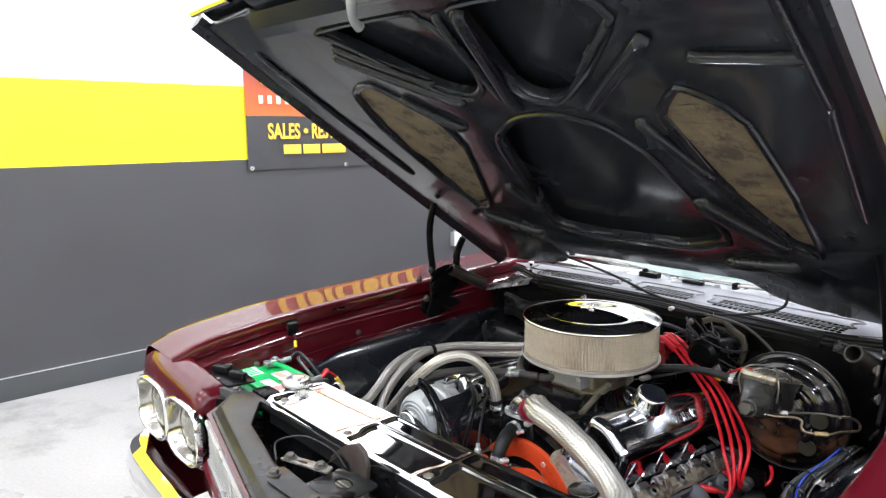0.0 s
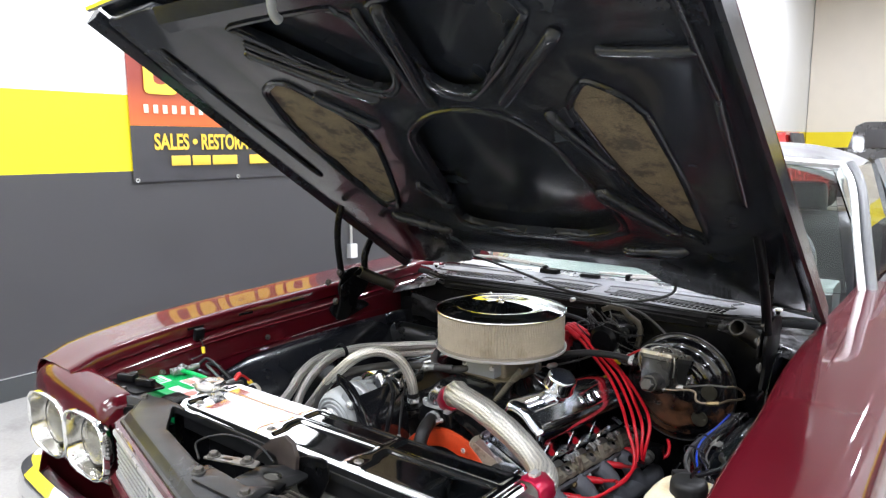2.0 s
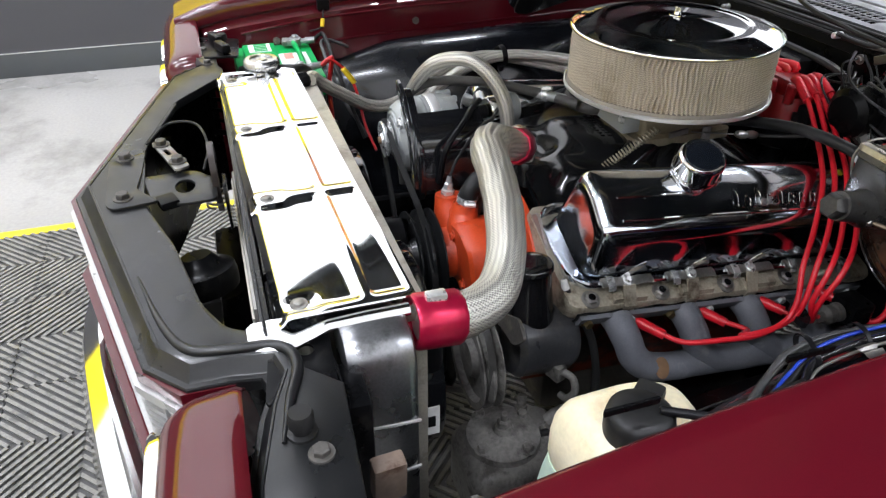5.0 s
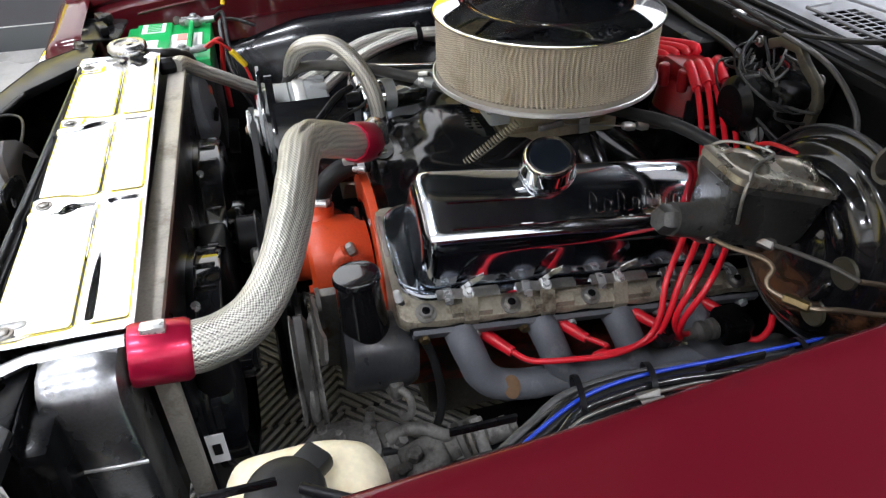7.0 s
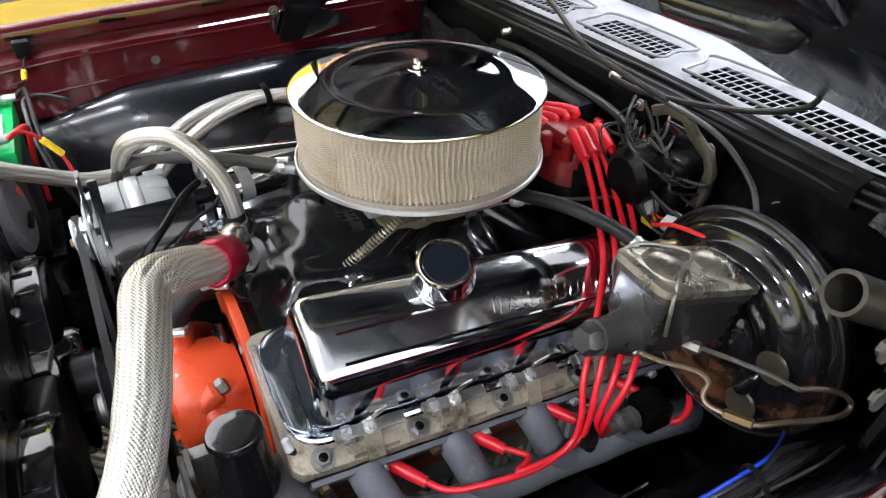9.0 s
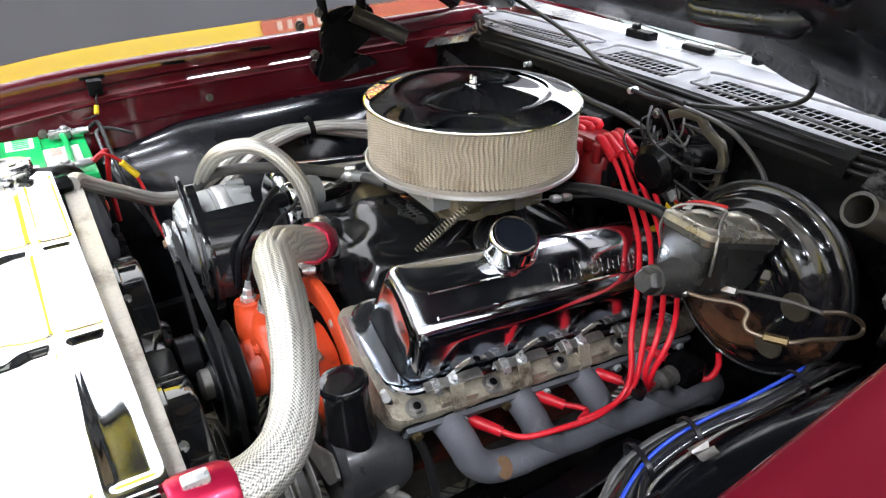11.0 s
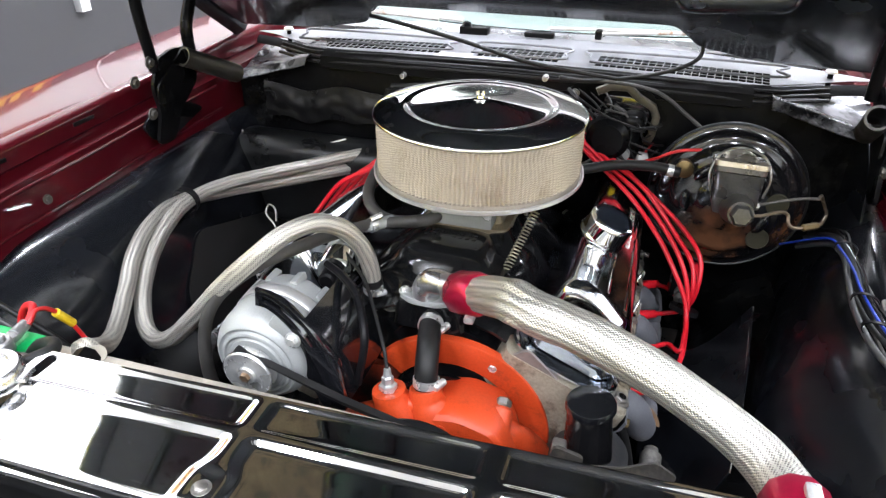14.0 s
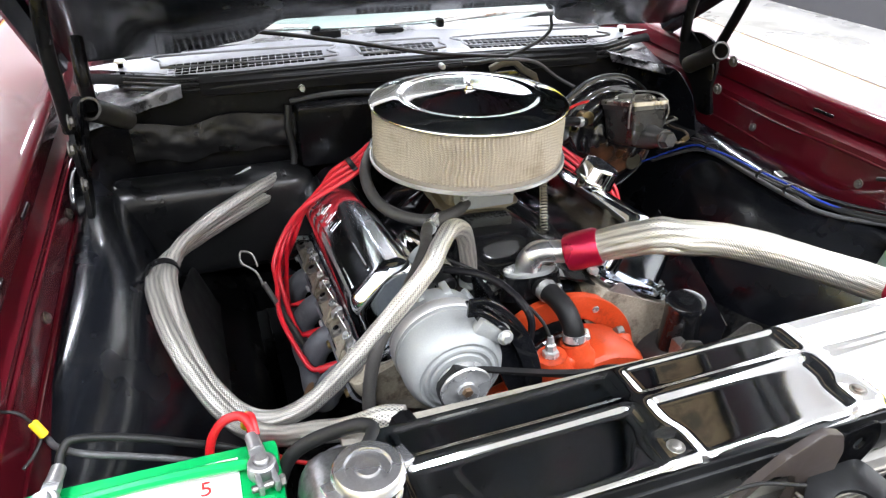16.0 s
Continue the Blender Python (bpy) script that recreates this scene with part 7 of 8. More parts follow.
# ---- hoses ----
BH = [(0.072, -0.314, 0.776), (0.100, -0.342, 0.798), (0.134, -0.379, 0.823), (0.154, -0.398, 0.833), (0.180, -0.413, 0.833), (0.243, -0.425, 0.824), (0.317, -0.443, 0.805), (0.381, -0.467, 0.785), (0.430, -0.500, 0.773), (0.455, -0.545, 0.773), (0.462, -0.600, 0.783)]
uh = thing("radiator_hose", (0.072, -0.314, 0.77), "thick braided stainless upper radiator hose with red end clamps", "hose")
part("hose", tube(BH, [0.024, 0.0255, 0.0265, 0.0285, 0.0275, 0.0265, 0.026, 0.026, 0.0265, 0.0265, 0.0255], 60, 8, lumps=0.06, folds=((9, 0.16, 0.06, 0.42), (5, 0.07, 0.35, 0.95))), BRAID, uh)


def hose_clamp(a, b, r, parent, tower):
    a, b = Vector(a), Vector(b)
    d = (b - a).length
    c = part("end_clamp", lathe([(r, 0), (r + 0.004, 0.0), (r + 0.006, 0.004), (r + 0.006, d - 0.006), (r + 0.003, d), (r, d)], axis(a, b - a), 10, True), ANODRED, parent, "red anodised clamp")
    m = axis(a.lerp(b, 0.5), b - a)
    t = Vector(tower).normalized()
    part("worm_screw", box(*(a.lerp(b, 0.5) + t * (r + 0.007)), 0.014, 0.024, 0.010, 0.003), ZINC, c)
    return c


hose_clamp((0.055, -0.306, 0.770), (0.095, -0.334, 0.792), 0.025, uh, (0.2, -0.6, -0.8))
hose_clamp((0.462, -0.612, 0.783), (0.458, -0.555, 0.775), 0.027, uh, (0.1, 0.0, 1))

HA = [(-0.094, -0.262, 0.715), (-0.096, -0.264, 0.755), (-0.104, -0.272, 0.795), (-0.122, -0.295, 0.836), (-0.150, -0.323, 0.855), (-0.177, -0.356, 0.851), (-0.203, -0.382, 0.832), (-0.258, -0.396, 0.780), (-0.318, -0.398, 0.714), (-0.375, -0.392, 0.656), (-0.428, -0.375, 0.625), (-0.472, -0.345, 0.628), (-0.510, -0.290, 0.655), (-0.532, -0.225, 0.688), (-0.545, -0.150, 0.712), (-0.545, -0.085, 0.722), (-0.525, 0.0, 0.720), (-0.480, 0.09, 0.712), (-0.42, 0.17, 0.708), (-0.36, 0.225, 0.712), (-0.315, 0.262, 0.714)]
HB = [(-0.300, -0.600, 0.795), (-0.322, -0.590, 0.792), (-0.352, -0.570, 0.768), (-0.385, -0.525, 0.730), (-0.435, -0.460, 0.678), (-0.478, -0.395, 0.655), (-0.515, -0.325, 0.668), (-0.545, -0.255, 0.698), (-0.563, -0.180, 0.716), (-0.570, -0.095, 0.716), (-0.548, 0.0, 0.698), (-0.495, 0.09, 0.685), (-0.43, 0.165, 0.680), (-0.37, 0.22, 0.682), (-0.325, 0.26, 0.682)]
for pts, lab in ((HA, "braided stainless heater hose looping from the intake"), (HB, "braided stainless heater hose from the radiator")):
    t = thing("heater_hose", pts[0], lab, "hose", "heater hoses")
    part("hose", tube(pts, 0.0138, 40, 8, lumps=0.05, folds=((6, 0.17, 0.30, 1.0), (4, 0.05, 0.0, 0.32)) if pts is HA else ((6, 0.17, 0.05, 1.0),)), BRAIDSMALL, t)
    part("end_collar", rod(Vector(pts[-1]), Vector(pts[-1]) + (Vector(pts[-1]) - Vector(pts[-2])).normalized() * 0.02, 0.0148, 18), RUBBER, t, "black rubber end collar")
    part("end_stub", rod(Vector(pts[-1]), Vector(pts[-1]) + (Vector(pts[-1]) - Vector(pts[-2])).normalized() * 0.05, 0.009, 14), STEEL, t)
solo("hose_tie", join(ring((-0.556, -0.088, 0.719), (-0.15, 1, 0.05), 0.024, 0.013, 0.003), box(-0.555, -0.088, 0.690, 0.016, 0.012, 0.016, 0.003)), PLASTIC, (-0.556, -0.088, 0.70), "black cable tie binding the two heater hoses", "cable tie")
hc = thing("hose_clamp", (-0.094, -0.268, 0.723), "steel worm clamp on the heater hose end", "hose clamp")
part("band", ring((-0.094, -0.263, 0.722), (0, -0.1, 1), 0.0145, 0.012), ZINC, hc)
part("screw", rod((-0.082, -0.283, 0.723), (-0.070, -0.270, 0.723), 0.005, 10), ZINC, hc)
part("boot", ring((-0.094, -0.265, 0.735), (0, -0.1, 1), 0.0142, 0.012), RUBBER, hc)
solo("heater_nipple", rod((-0.094, -0.260, 0.665), (-0.094, -0.262, 0.722), 0.011), STEEL, (-0.094, -0.26, 0.67), "steel heater hose nipple", "nipple")
bh = thing("bypass_hose", (0.028, -0.385, 0.66), "black rubber bypass hose with worm clamps", "hose")
part("hose", tube([(0.034, -0.391, 0.652), (0.033, -0.386, 0.682), (0.028, -0.362, 0.706), (0.020, -0.328, 0.715), (0.014, -0.300, 0.712)], 0.0165, 18, 8), RUBBER, bh)
for p, d in (((0.034, -0.389, 0.671), (0, 0.2, 1)), ((0.018, -0.320, 0.715), (-0.1, 0.9, 0.0))):
    c = part("clamp", ring(p, d, 0.0168, 0.012), ZINC, bh, "steel worm clamp")
    part("screw", rod(Vector(p) + Vector((0.016, -0.012, 0)), Vector(p) + Vector((0.024, 0.008, 0)), 0.0055, 10), ZINC, c)
solo("vacuum_hose", tube([(-0.28, -0.42, 0.55), (-0.30, -0.42, 0.64), (-0.285, -0.41, 0.735), (-0.235, -0.375, 0.79), (-0.175, -0.28, 0.80), (-0.145, -0.20, 0.785), (-0.122, -0.16, 0.777), (-0.07, -0.13, 0.775)], 0.0095, 12, 8), GREYRUBBER, (-0.28, -0.42, 0.55), "dusty black rubber hose", "hose")
solo("vacuum_hose", tube([(-0.15, 0.10, 0.83), (-0.19, 0.03, 0.80), (-0.185, -0.06, 0.775), (-0.13, -0.12, 0.765), (-0.06, -0.115, 0.77), (-0.02, -0.08, 0.785)], 0.0105, 12, 8), GREYRUBBER, (-0.15, 0.10, 0.80), "dusty black breather hose", "hose")
vt = thing("hose_tee", (-0.122, -0.163, 0.765), "small metal hose tee with clamp", "hose fitting")
part("body", rod((-0.14, -0.185, 0.780), (-0.105, -0.14, 0.775), 0.010), CASTALU, vt)
part("clamp", ring((-0.13, -0.172, 0.779), (0.6, 0.8, 0), 0.011, 0.010), ZINC, vt)
part("screw", rod((-0.13, -0.18, 0.792), (-0.115, -0.165, 0.796), 0.005, 8), ZINC, vt)
solo("sender_wire", tube([(-0.017, -0.404, 0.692), (-0.030, -0.385, 0.72), (-0.07, -0.33, 0.755), (-0.10, -0.29, 0.76), (-0.15, -0.25, 0.775)], 0.0028, 8, 8), RUBBER, (-0.034, -0.378, 0.70), "thin black sender wire", "wire")
solo("coil_loom", tube([(-0.15, -0.30, 0.775), (-0.11, -0.33, 0.778), (-0.075, -0.36, 0.765), (-0.05, -0.40, 0.73), (-0.06, -0.41, 0.66)], 0.006, 8, 8), PLASTIC, (-0.15, -0.30, 0.77), "black corrugated wire loom", "wire loom")
fp = thing("coil", (-0.155, -0.225, 0.735), "chrome ignition coil lying on the intake", "coil")
part("can", lathe([(0, 0), (0.024, 0.0), (0.027, 0.004), (0.027, 0.115), (0.024, 0.12), (0, 0.12)], axis((-0.150, -0.285, 0.752), (-0.15, 1, 0.0)), 32), CHROME, fp, "chrome can")
part("band", ring((-0.156, -0.235, 0.752), (-0.15, 1, 0), 0.0275, 0.02), CASTALU, fp)
part("tower", rod((-0.150, -0.285, 0.752), (-0.146, -0.315, 0.752), 0.014), PLASTIC, fp)
dp = thing("dipstick", (-0.42, -0.015, 0.63), "looped steel dipstick handle", "dipstick")
part("loop", tube([(-0.40, -0.03, 0.63), (-0.41, -0.02, 0.655), (-0.432, -0.01, 0.672), (-0.43, 0.0, 0.688), (-0.412, -0.008, 0.685), (-0.405, -0.02, 0.665)], 0.0020, 8, 8), STEEL, dp)
part("tube", rod((-0.40, -0.03, 0.635), (-0.31, -0.06, 0.42), 0.005), STEEL, dp)

# ---- radiator ----
rad = thing("radiator", (0.05, -0.68, 0.33), "aluminium radiator under a polished chrome top panel", "radiator")
part("core", box(0.05, -0.69, 0.54, 0.72, 0.055, 0.42, 0.003), CORE, rad, "finned radiator core")
for k in range(26):
    part("fin", box(0.05, -0.7185, 0.345 + 0.0155 * k, 0.71, 0.003, 0.003, 0), RAIL, rad)
part("front_cooler", box(0.135, -0.765, 0.58, 0.39, 0.016, 0.32, 0.004), CORE, rad, "oil cooler in front of the core")
for k in range(30):
    part("cooler_tube", box(0.135, -0.774, 0.455 + 0.0092 * k, 0.386, 0.004, 0.0042, 0.001), RAIL, rad)
part("side_baffle", box(0.385, -0.752, 0.60, 0.105, 0.006, 0.36, 0.002), BAY, rad, "black sheet beside the cooler")
part("side_baffle", box(-0.235, -0.752, 0.60, 0.33, 0.006, 0.36, 0.002), BAY, rad, "black sheet beside the cooler")
for s, xi, xo in ((1, 0.43, 0.513), (-1, -0.335, -0.422)):
    prof = [(xi, 0.33), (xi, 0.780), (xi + s * 0.004, 0.795), (xi + s * 0.03, 0.800), (xo - s * 0.025, 0.798), (xo - s * 0.012, 0.790), (xo - s * 0.004, 0.776), (xo, 0.755), (xo, 0.33)]
    cx = (xi + xo) / 2
    part("side_tank", loft([[(cx + (x - cx) * k, y, 0.56 + (z - 0.56) * kz) for x, z in prof] for y, k, kz in ((-0.692, 0.84, 0.96), (-0.690, 0.93, 0.985), (-0.683, 0.99, 0.998), (-0.672, 1, 1), (-0.640, 1, 1), (-0.628, 0.99, 0.998), (-0.620, 0.94, 0.985), (-0.617, 0.85, 0.96))]), TANKALU, rad, "dull aluminium side tank")
for z0, z1 in ((0.690, 0.685), (0.604, 0.610)):
    part("weld_bead", tube([(0.5125, -0.683, z0), (0.5135, -0.650, (z0 + z1) / 2), (0.5125, -0.616, z1)], 0.0022, 6, 4), ALU, rad)
def round_hole(x, y, r):
    return [(x + r * math.cos(a), y + r * math.sin(a)) for a in np.linspace(0, 2 * math.pi, 18)[:-1]]


ch = part("end_channel", plate(rounded([(0.440, -0.760), (0.545, -0.775), (0.555, -0.705), (0.45, -0.700)], 0.008), 0.003, pose(0, 0, 0.788), [round_hole(0.4775, -0.7275, 0.0085)], 0.0008), BAY, rad, "black steel channel at the radiator end")
part("channel_side", box(0.505, -0.702, 0.72, 0.10, 0.003, 0.132, 0.001, (0, 0, 3)), BAY, ch)
solo("relay_box", box(0.588, -0.672, 0.700, 0.020, 0.034, 0.055, 0.004, (0, 6, 4)), M("rusty_beige_plastic", (0.15, 0.11, 0.085), 0.5, 0, 0, 0.25, 20, 0.2, col2=(0.07, 0.035, 0.02), amount=0.35, dirt_scale=26), (0.588, -0.672, 0.672), "small rusty beige relay box beside the radiator", "relay")
part("rear_rail", box(0.04, -0.600, 0.779, 0.82, 0.030, 0.012, 0.002), RAIL, rad, "dull stained aluminium angle along the rear")
part("rear_rail_post", box(0.432, -0.597, 0.53, 0.018, 0.022, 0.46, 0.002), RAIL, rad)
# the top panel: three embossed bays with clip tongues along the front
PX0, PX1 = -0.342, 0.452
panel_rows = []
NXX, NYY = 220, 66
for i in range(NXX + 1):
    x = PX0 + (PX1 - PX0) * i / NXX
    row = []
    for j in range(NYY + 1):
        y = -0.760 + 0.147 * j / NYY + 0.028 * (x - 0.05)
        v = j / NYY
        clip_d = min(abs(x - c) for c in (0.427, 0.184, -0.06, -0.303))
        bay = min(abs(x - c) for c in (0.184, -0.06))
        edge = min(x - PX0, PX1 - x)
        h = 0.0
        rise = lambda q, w: 1 / (1 + math.exp(-max(-30, min(30, q / w))))
        half = 0.012 + 0.009 * rise(0.36 - v, 0.03)
        pan = rise(0.60 - v, 0.014) * rise(bay - half, 0.0022) * rise(edge - 0.016, 0.0022)
        tongue = rise(0.016 - clip_d, 0.0024) * rise(0.30 - v, 0.016)
        rear_pan = rise(v - 0.70, 0.010) * rise(0.96 - v, 0.008) * rise(bay - 0.011, 0.0020) * rise(edge - 0.016, 0.0020)
        h = 0.006 - 0.006 * pan - 0.0026 * tongue - 0.0035 * rear_pan
        z = 0.806 + h - 0.011 * rise(0.035 - v, 0.014)
        z += 0.0006 * noise.noise((x * 9, y * 9, 4.0))
        row.append((x, y, z))
    panel_rows.append(row)
panel = part("top_panel", thick(loft(panel_rows, closed=False), 0.0025), CHROME, rad, "embossed chrome radiator cover", 60)
part("front_skirt", box(0.055, -0.764, 0.776, 0.79, 0.003, 0.058, 0.001), SATIN, panel)
for cx in (0.427, 0.184, -0.06, -0.303):
    part("clip_bolt", bolt((cx, -0.735 + 0.028 * (cx - 0.05), 0.8085), (0, 0, 1), 0.0065, 0.004), STEEL, panel, "dull bolt on the cover")
part("end_flange", loft([[(x0, y, z), (x1, y, z - 0.001), (x1 + 0.004, y, z - 0.006), (x1 + 0.003, y, z - 0.010), (x1 - 0.002, y, z - 0.005), (x0, y, z - 0.004)] for y, x0, x1, z in ((-0.782, 0.437, 0.458, 0.796), (-0.776, 0.432, 0.468, 0.798), (-0.755, 0.432, 0.474, 0.799), (-0.735, 0.436, 0.474, 0.800), (-0.715, 0.446, 0.468, 0.803), (-0.70, 0.450, 0.463, 0.805), (-0.66, 0.451, 0.463, 0.806), (-0.612, 0.451, 0.463, 0.806))]), CHROME, panel, "folded chrome lip at the end of the cover")
cap = part("filler_cap", lathe([(0, 0.0125), (0.011, 0.0130), (0.0125, 0.0105), (0.021, 0.0105), (0.0225, 0.0140), (0.031, 0.0135), (0.0345, 0.010), (0.0355, 0.002), (0.033, -0.002), (0.022, -0.003), (0.022, -0.025), (0, -0.025)], pose(-0.360, -0.682, 0.815), 36), POLISHED, rad, "worn bright metal radiator cap")
for a in (0.3, 3.44):
    part("ear", box(-0.360 + 0.036 * math.cos(a), -0.682 + 0.036 * math.sin(a), 0.818, 0.018, 0.022, 0.006, 0.002, (0, 0, math.degrees(a))), POLISHED, cap)
part("overflow_tube", tube([(-0.36, -0.65, 0.805), (-0.34, -0.62, 0.808), (-0.36, -0.60, 0.80), (-0.42, -0.58, 0.76), (-0.45, -0.60, 0.70)], 0.008, 10, 8), RUBBER, rad)
part("fitting", lathe([(0.016, 0), (0.018, 0.003), (0.018, 0.028), (0.014, 0.032), (0, 0.032)], axis((-0.300, -0.628, 0.795), (-0.25, 1, 0.0)) @ Matrix.Diagonal((0.85, 0.85, 0.9, 1)), 8), BAY, rad, "black hose fitting")

# electric fans behind the radiator
sh = thing("fan_shroud", (0.05, -0.58, 0.33), "black plastic shroud with two electric fans", "fan shroud")
part("panel", plate(rounded([(-0.31, 0.32), (0.41, 0.32), (0.41, 0.775), (-0.31, 0.775)], 0.02), 0.02, Matrix(((1, 0, 0, 0), (0, 0, 1, -0.585), (0, 1, 0, 0), (0, 0, 0, 1))), [[(cx + 0.15 * math.cos(a), 0.55 + 0.15 * math.sin(a)) for a in np.linspace(0, 2 * math.pi, 40)[:-1]] for cx in (-0.125, 0.225)], 0.003), PLASTIC, sh)
for cx in (-0.125, 0.225):
    fn = part("fan_ring", lathe([(0.150, -0.02), (0.160, -0.02), (0.160, 0.010), (0.157, 0.012), (0.157, 0.040), (0.154, 0.044), (0.150, 0.042)], axis((cx, -0.585, 0.55), (0, 1, 0)), 64, True), BLACKGLOSS, sh, "glossy black fan ring")
    for k in range(7):
        a = 0.75 + k * 0.28
        part("ring_rib", box(cx + 0.159 * math.cos(a), -0.560, 0.55 + 0.159 * math.sin(a), 0.005, 0.026, 0.003, 0.001, (0, -math.degrees(a), 0)), BLACKGLOSS, fn)
    part("ring_screw", bolt((cx + 0.158 * math.cos(1.15), -0.575, 0.55 + 0.158 * math.sin(1.15)), (math.cos(1.15), 0, math.sin(1.15)), 0.005, 0.005), ZINC, fn)
    part("motor", lathe([(0, 0.06), (0.035, 0.06), (0.042, 0.05), (0.042, 0.0), (0, 0)], axis((cx, -0.58, 0.55), (0, 1, 0)), 30), BLACKGLOSS, fn)
    for k in range(4):
        a = 0.6 + k * math.pi / 2
        part("stay", box(cx + 0.095 * math.cos(a), -0.565, 0.55 + 0.095 * math.sin(a), 0.12, 0.014, 0.012, 0.003, (0, -math.degrees(a), 0)), PLASTIC, fn)
    for k in range(8):
        a = k * math.pi / 4
        part("blade", box(cx + 0.09 * math.cos(a), -0.60, 0.55 + 0.09 * math.sin(a), 0.10, 0.004, 0.045, 0.001, (25, -math.degrees(a), 0)), PLASTIC, fn)
for cx, cw in ((-0.185, 0.15), (0.10, 0.14), (0.32, 0.10)):
    part("motor_housing", loft([[(cx + x * k, -0.552 + y * k, z) for x, y in rounded([(-cw / 2, -0.035), (cw / 2, -0.035), (cw / 2, 0.012), (-cw / 2, 0.012)], 0.016)] for k, z in ((1.0, 0.53), (1.0, 0.632), (0.985, 0.643), (0.95, 0.651), (0.88, 0.657), (0.78, 0.660))]), PLASTIC, sh, "smooth black motor housing", 60)
part("sticker", box(0.413, -0.573, 0.567, 0.002, 0.022, 0.05, 0.0), LABELWHITE, sh, "small white sticker")
part("sticker_bar", box(0.4145, -0.573, 0.567, 0.002, 0.010, 0.018, 0.0), PLASTIC, sh)
gd = thing("fan_controller", (-0.35, -0.59, 0.68), "round grey plastic housing with an orange dot", "housing")
part("disc", lathe([(0, 0.03), (0.052, 0.03), (0.060, 0.022), (0.063, 0.0), (0, 0)], axis((-0.35, -0.590, 0.685), (0.1, 1, 0.15)) @ Matrix.Diagonal((1.15, 1.15, 1, 1)), 36), GREYPLASTIC, gd)
part("dot", lathe([(0, 0.002), (0.009, 0.002), (0.010, 0), (0, 0)], axis((-0.353, -0.553, 0.722), (0.1, 1, 0.15)), 20), ORANGE, gd, "orange dot")
part("grip", tube([(-0.36, -0.556, 0.660), (-0.345, -0.548, 0.684), (-0.32, -0.552, 0.672)], 0.005, 8, 6), PLASTIC, gd)

# ---- battery ----
bt = thing("battery", (-0.5605, -0.636, 0.549), "green car battery with white labels and lead clamps", "battery")
BM = pose(-0.5605, -0.636, -0.031, 0, 0, 0)


def bbox_(cx, cy, cz, sx, sy, sz, bev=0.004, rot=(0, 0, 0)):
    return moved(box(cx, cy, cz, sx, sy, sz, bev, rot), BM)


part("case", bbox_(0, 0, 0.665, 0.25, 0.175, 0.17, 0.006), M("black_battery_case", (0.02, 0.02, 0.02), 0.4), bt)
part("lid", bbox_(0, 0, 0.765, 0.255, 0.18, 0.045, 0.006), GREEN, bt, "bright green lid")
part("raised_strip", bbox_(0, -0.03, 0.790, 0.235, 0.075, 0.012, 0.004), GREEN, bt)
part("handle", moved(tube([(-0.10, 0.05, 0.79), (-0.09, 0.05, 0.80), (0.0, 0.052, 0.803), (0.09, 0.05, 0.80), (0.10, 0.05, 0.79)], 0.006, 8, 5), BM), GREEN, bt)
for cx, cy, sx, sy, mat_ in ((0.02, 0.035, 0.13, 0.075, LABELWHITE), (-0.075, -0.03, 0.06, 0.05, LABELWHITE), (0.085, -0.03, 0.05, 0.05, LABELWHITE)):
    z = 0.7885 if cy > 0 else 0.797
    part("label", bbox_(cx, cy, z, sx, sy, 0.0015, 0), mat_, bt, "white paper label")
part("label_mark", bbox_(-0.02, 0.03, 0.790, 0.04, 0.02, 0.001, 0), LABELPINK, bt)
for k in range(5):
    part("print_bar", bbox_(-0.10 + 0.012 * k, -0.028, 0.7985, 0.006, 0.03, 0.001, 0), GREEN, bt)
    part("print_bar", bbox_(0.01 + 0.012 * k, -0.03, 0.797, 0.008, 0.028, 0.001, 0), LABELWHITE, bt)
part("print_disc", moved(lathe([(0, 0.001), (0.016, 0.001), (0.016, 0)], pose(0.085, -0.03, 0.798), 20), BM), LABELPINK, bt)
c = bpy.data.curves.new("five", "FONT")
c.body, c.size, c.extrude = "5", 0.026, 0.0003
o = new("five", c)
bpy.context.view_layer.update()
me = bpy.data.meshes.new_from_object(o)
bpy.data.objects.remove(o)
bm = bmesh.new()
bm.from_mesh(me)
part("figure", moved(bm, BM @ pose(0.045, 0.03, 0.7898)), CABLERED, bt)
for x, y, turn in ((0.1085, 0.039, 8), (-0.0945, 0.056, -10)):
    CM = BM @ pose(x, y, 0.792, 0, 0, turn)
    tc = part("terminal_clamp", lathe([(0.0085, 0), (0.0145, 0.0), (0.016, 0.003), (0.0145, 0.016), (0.0125, 0.018), (0.0085, 0.018)], CM, 24, True), LEAD, bt, "grey lead terminal clamp")
    part("post", lathe([(0, 0.024), (0.006, 0.024), (0.0078, 0.022), (0.0085, -0.004), (0, -0.004)], CM, 20), LEAD, tc)
    for e in (-0.008, 0.008):
        part("jaw", moved(box(e, -0.020, 0.008, 0.006, 0.022, 0.015, 0.0025), CM), LEAD, tc)
    part("bolt", moved(rod((-0.017, -0.024, 0.008), (0.017, -0.024, 0.008), 0.004, 10), CM), STEEL, tc)
    part("nut", moved(rod((0.011, -0.024, 0.008), (0.017, -0.024, 0.008), 0.0065, 6), CM), STEEL, tc)
    part("barrel", moved(join(box(0, 0.019, 0.009, 0.017, 0.02, 0.010, 0.003), tube([(0, 0.024, 0.009), (0, 0.034, 0.010), (0, 0.046, 0.0105)], [0.0085, 0.0078, 0.0075], 14, 4)), CM), LEAD, tc)
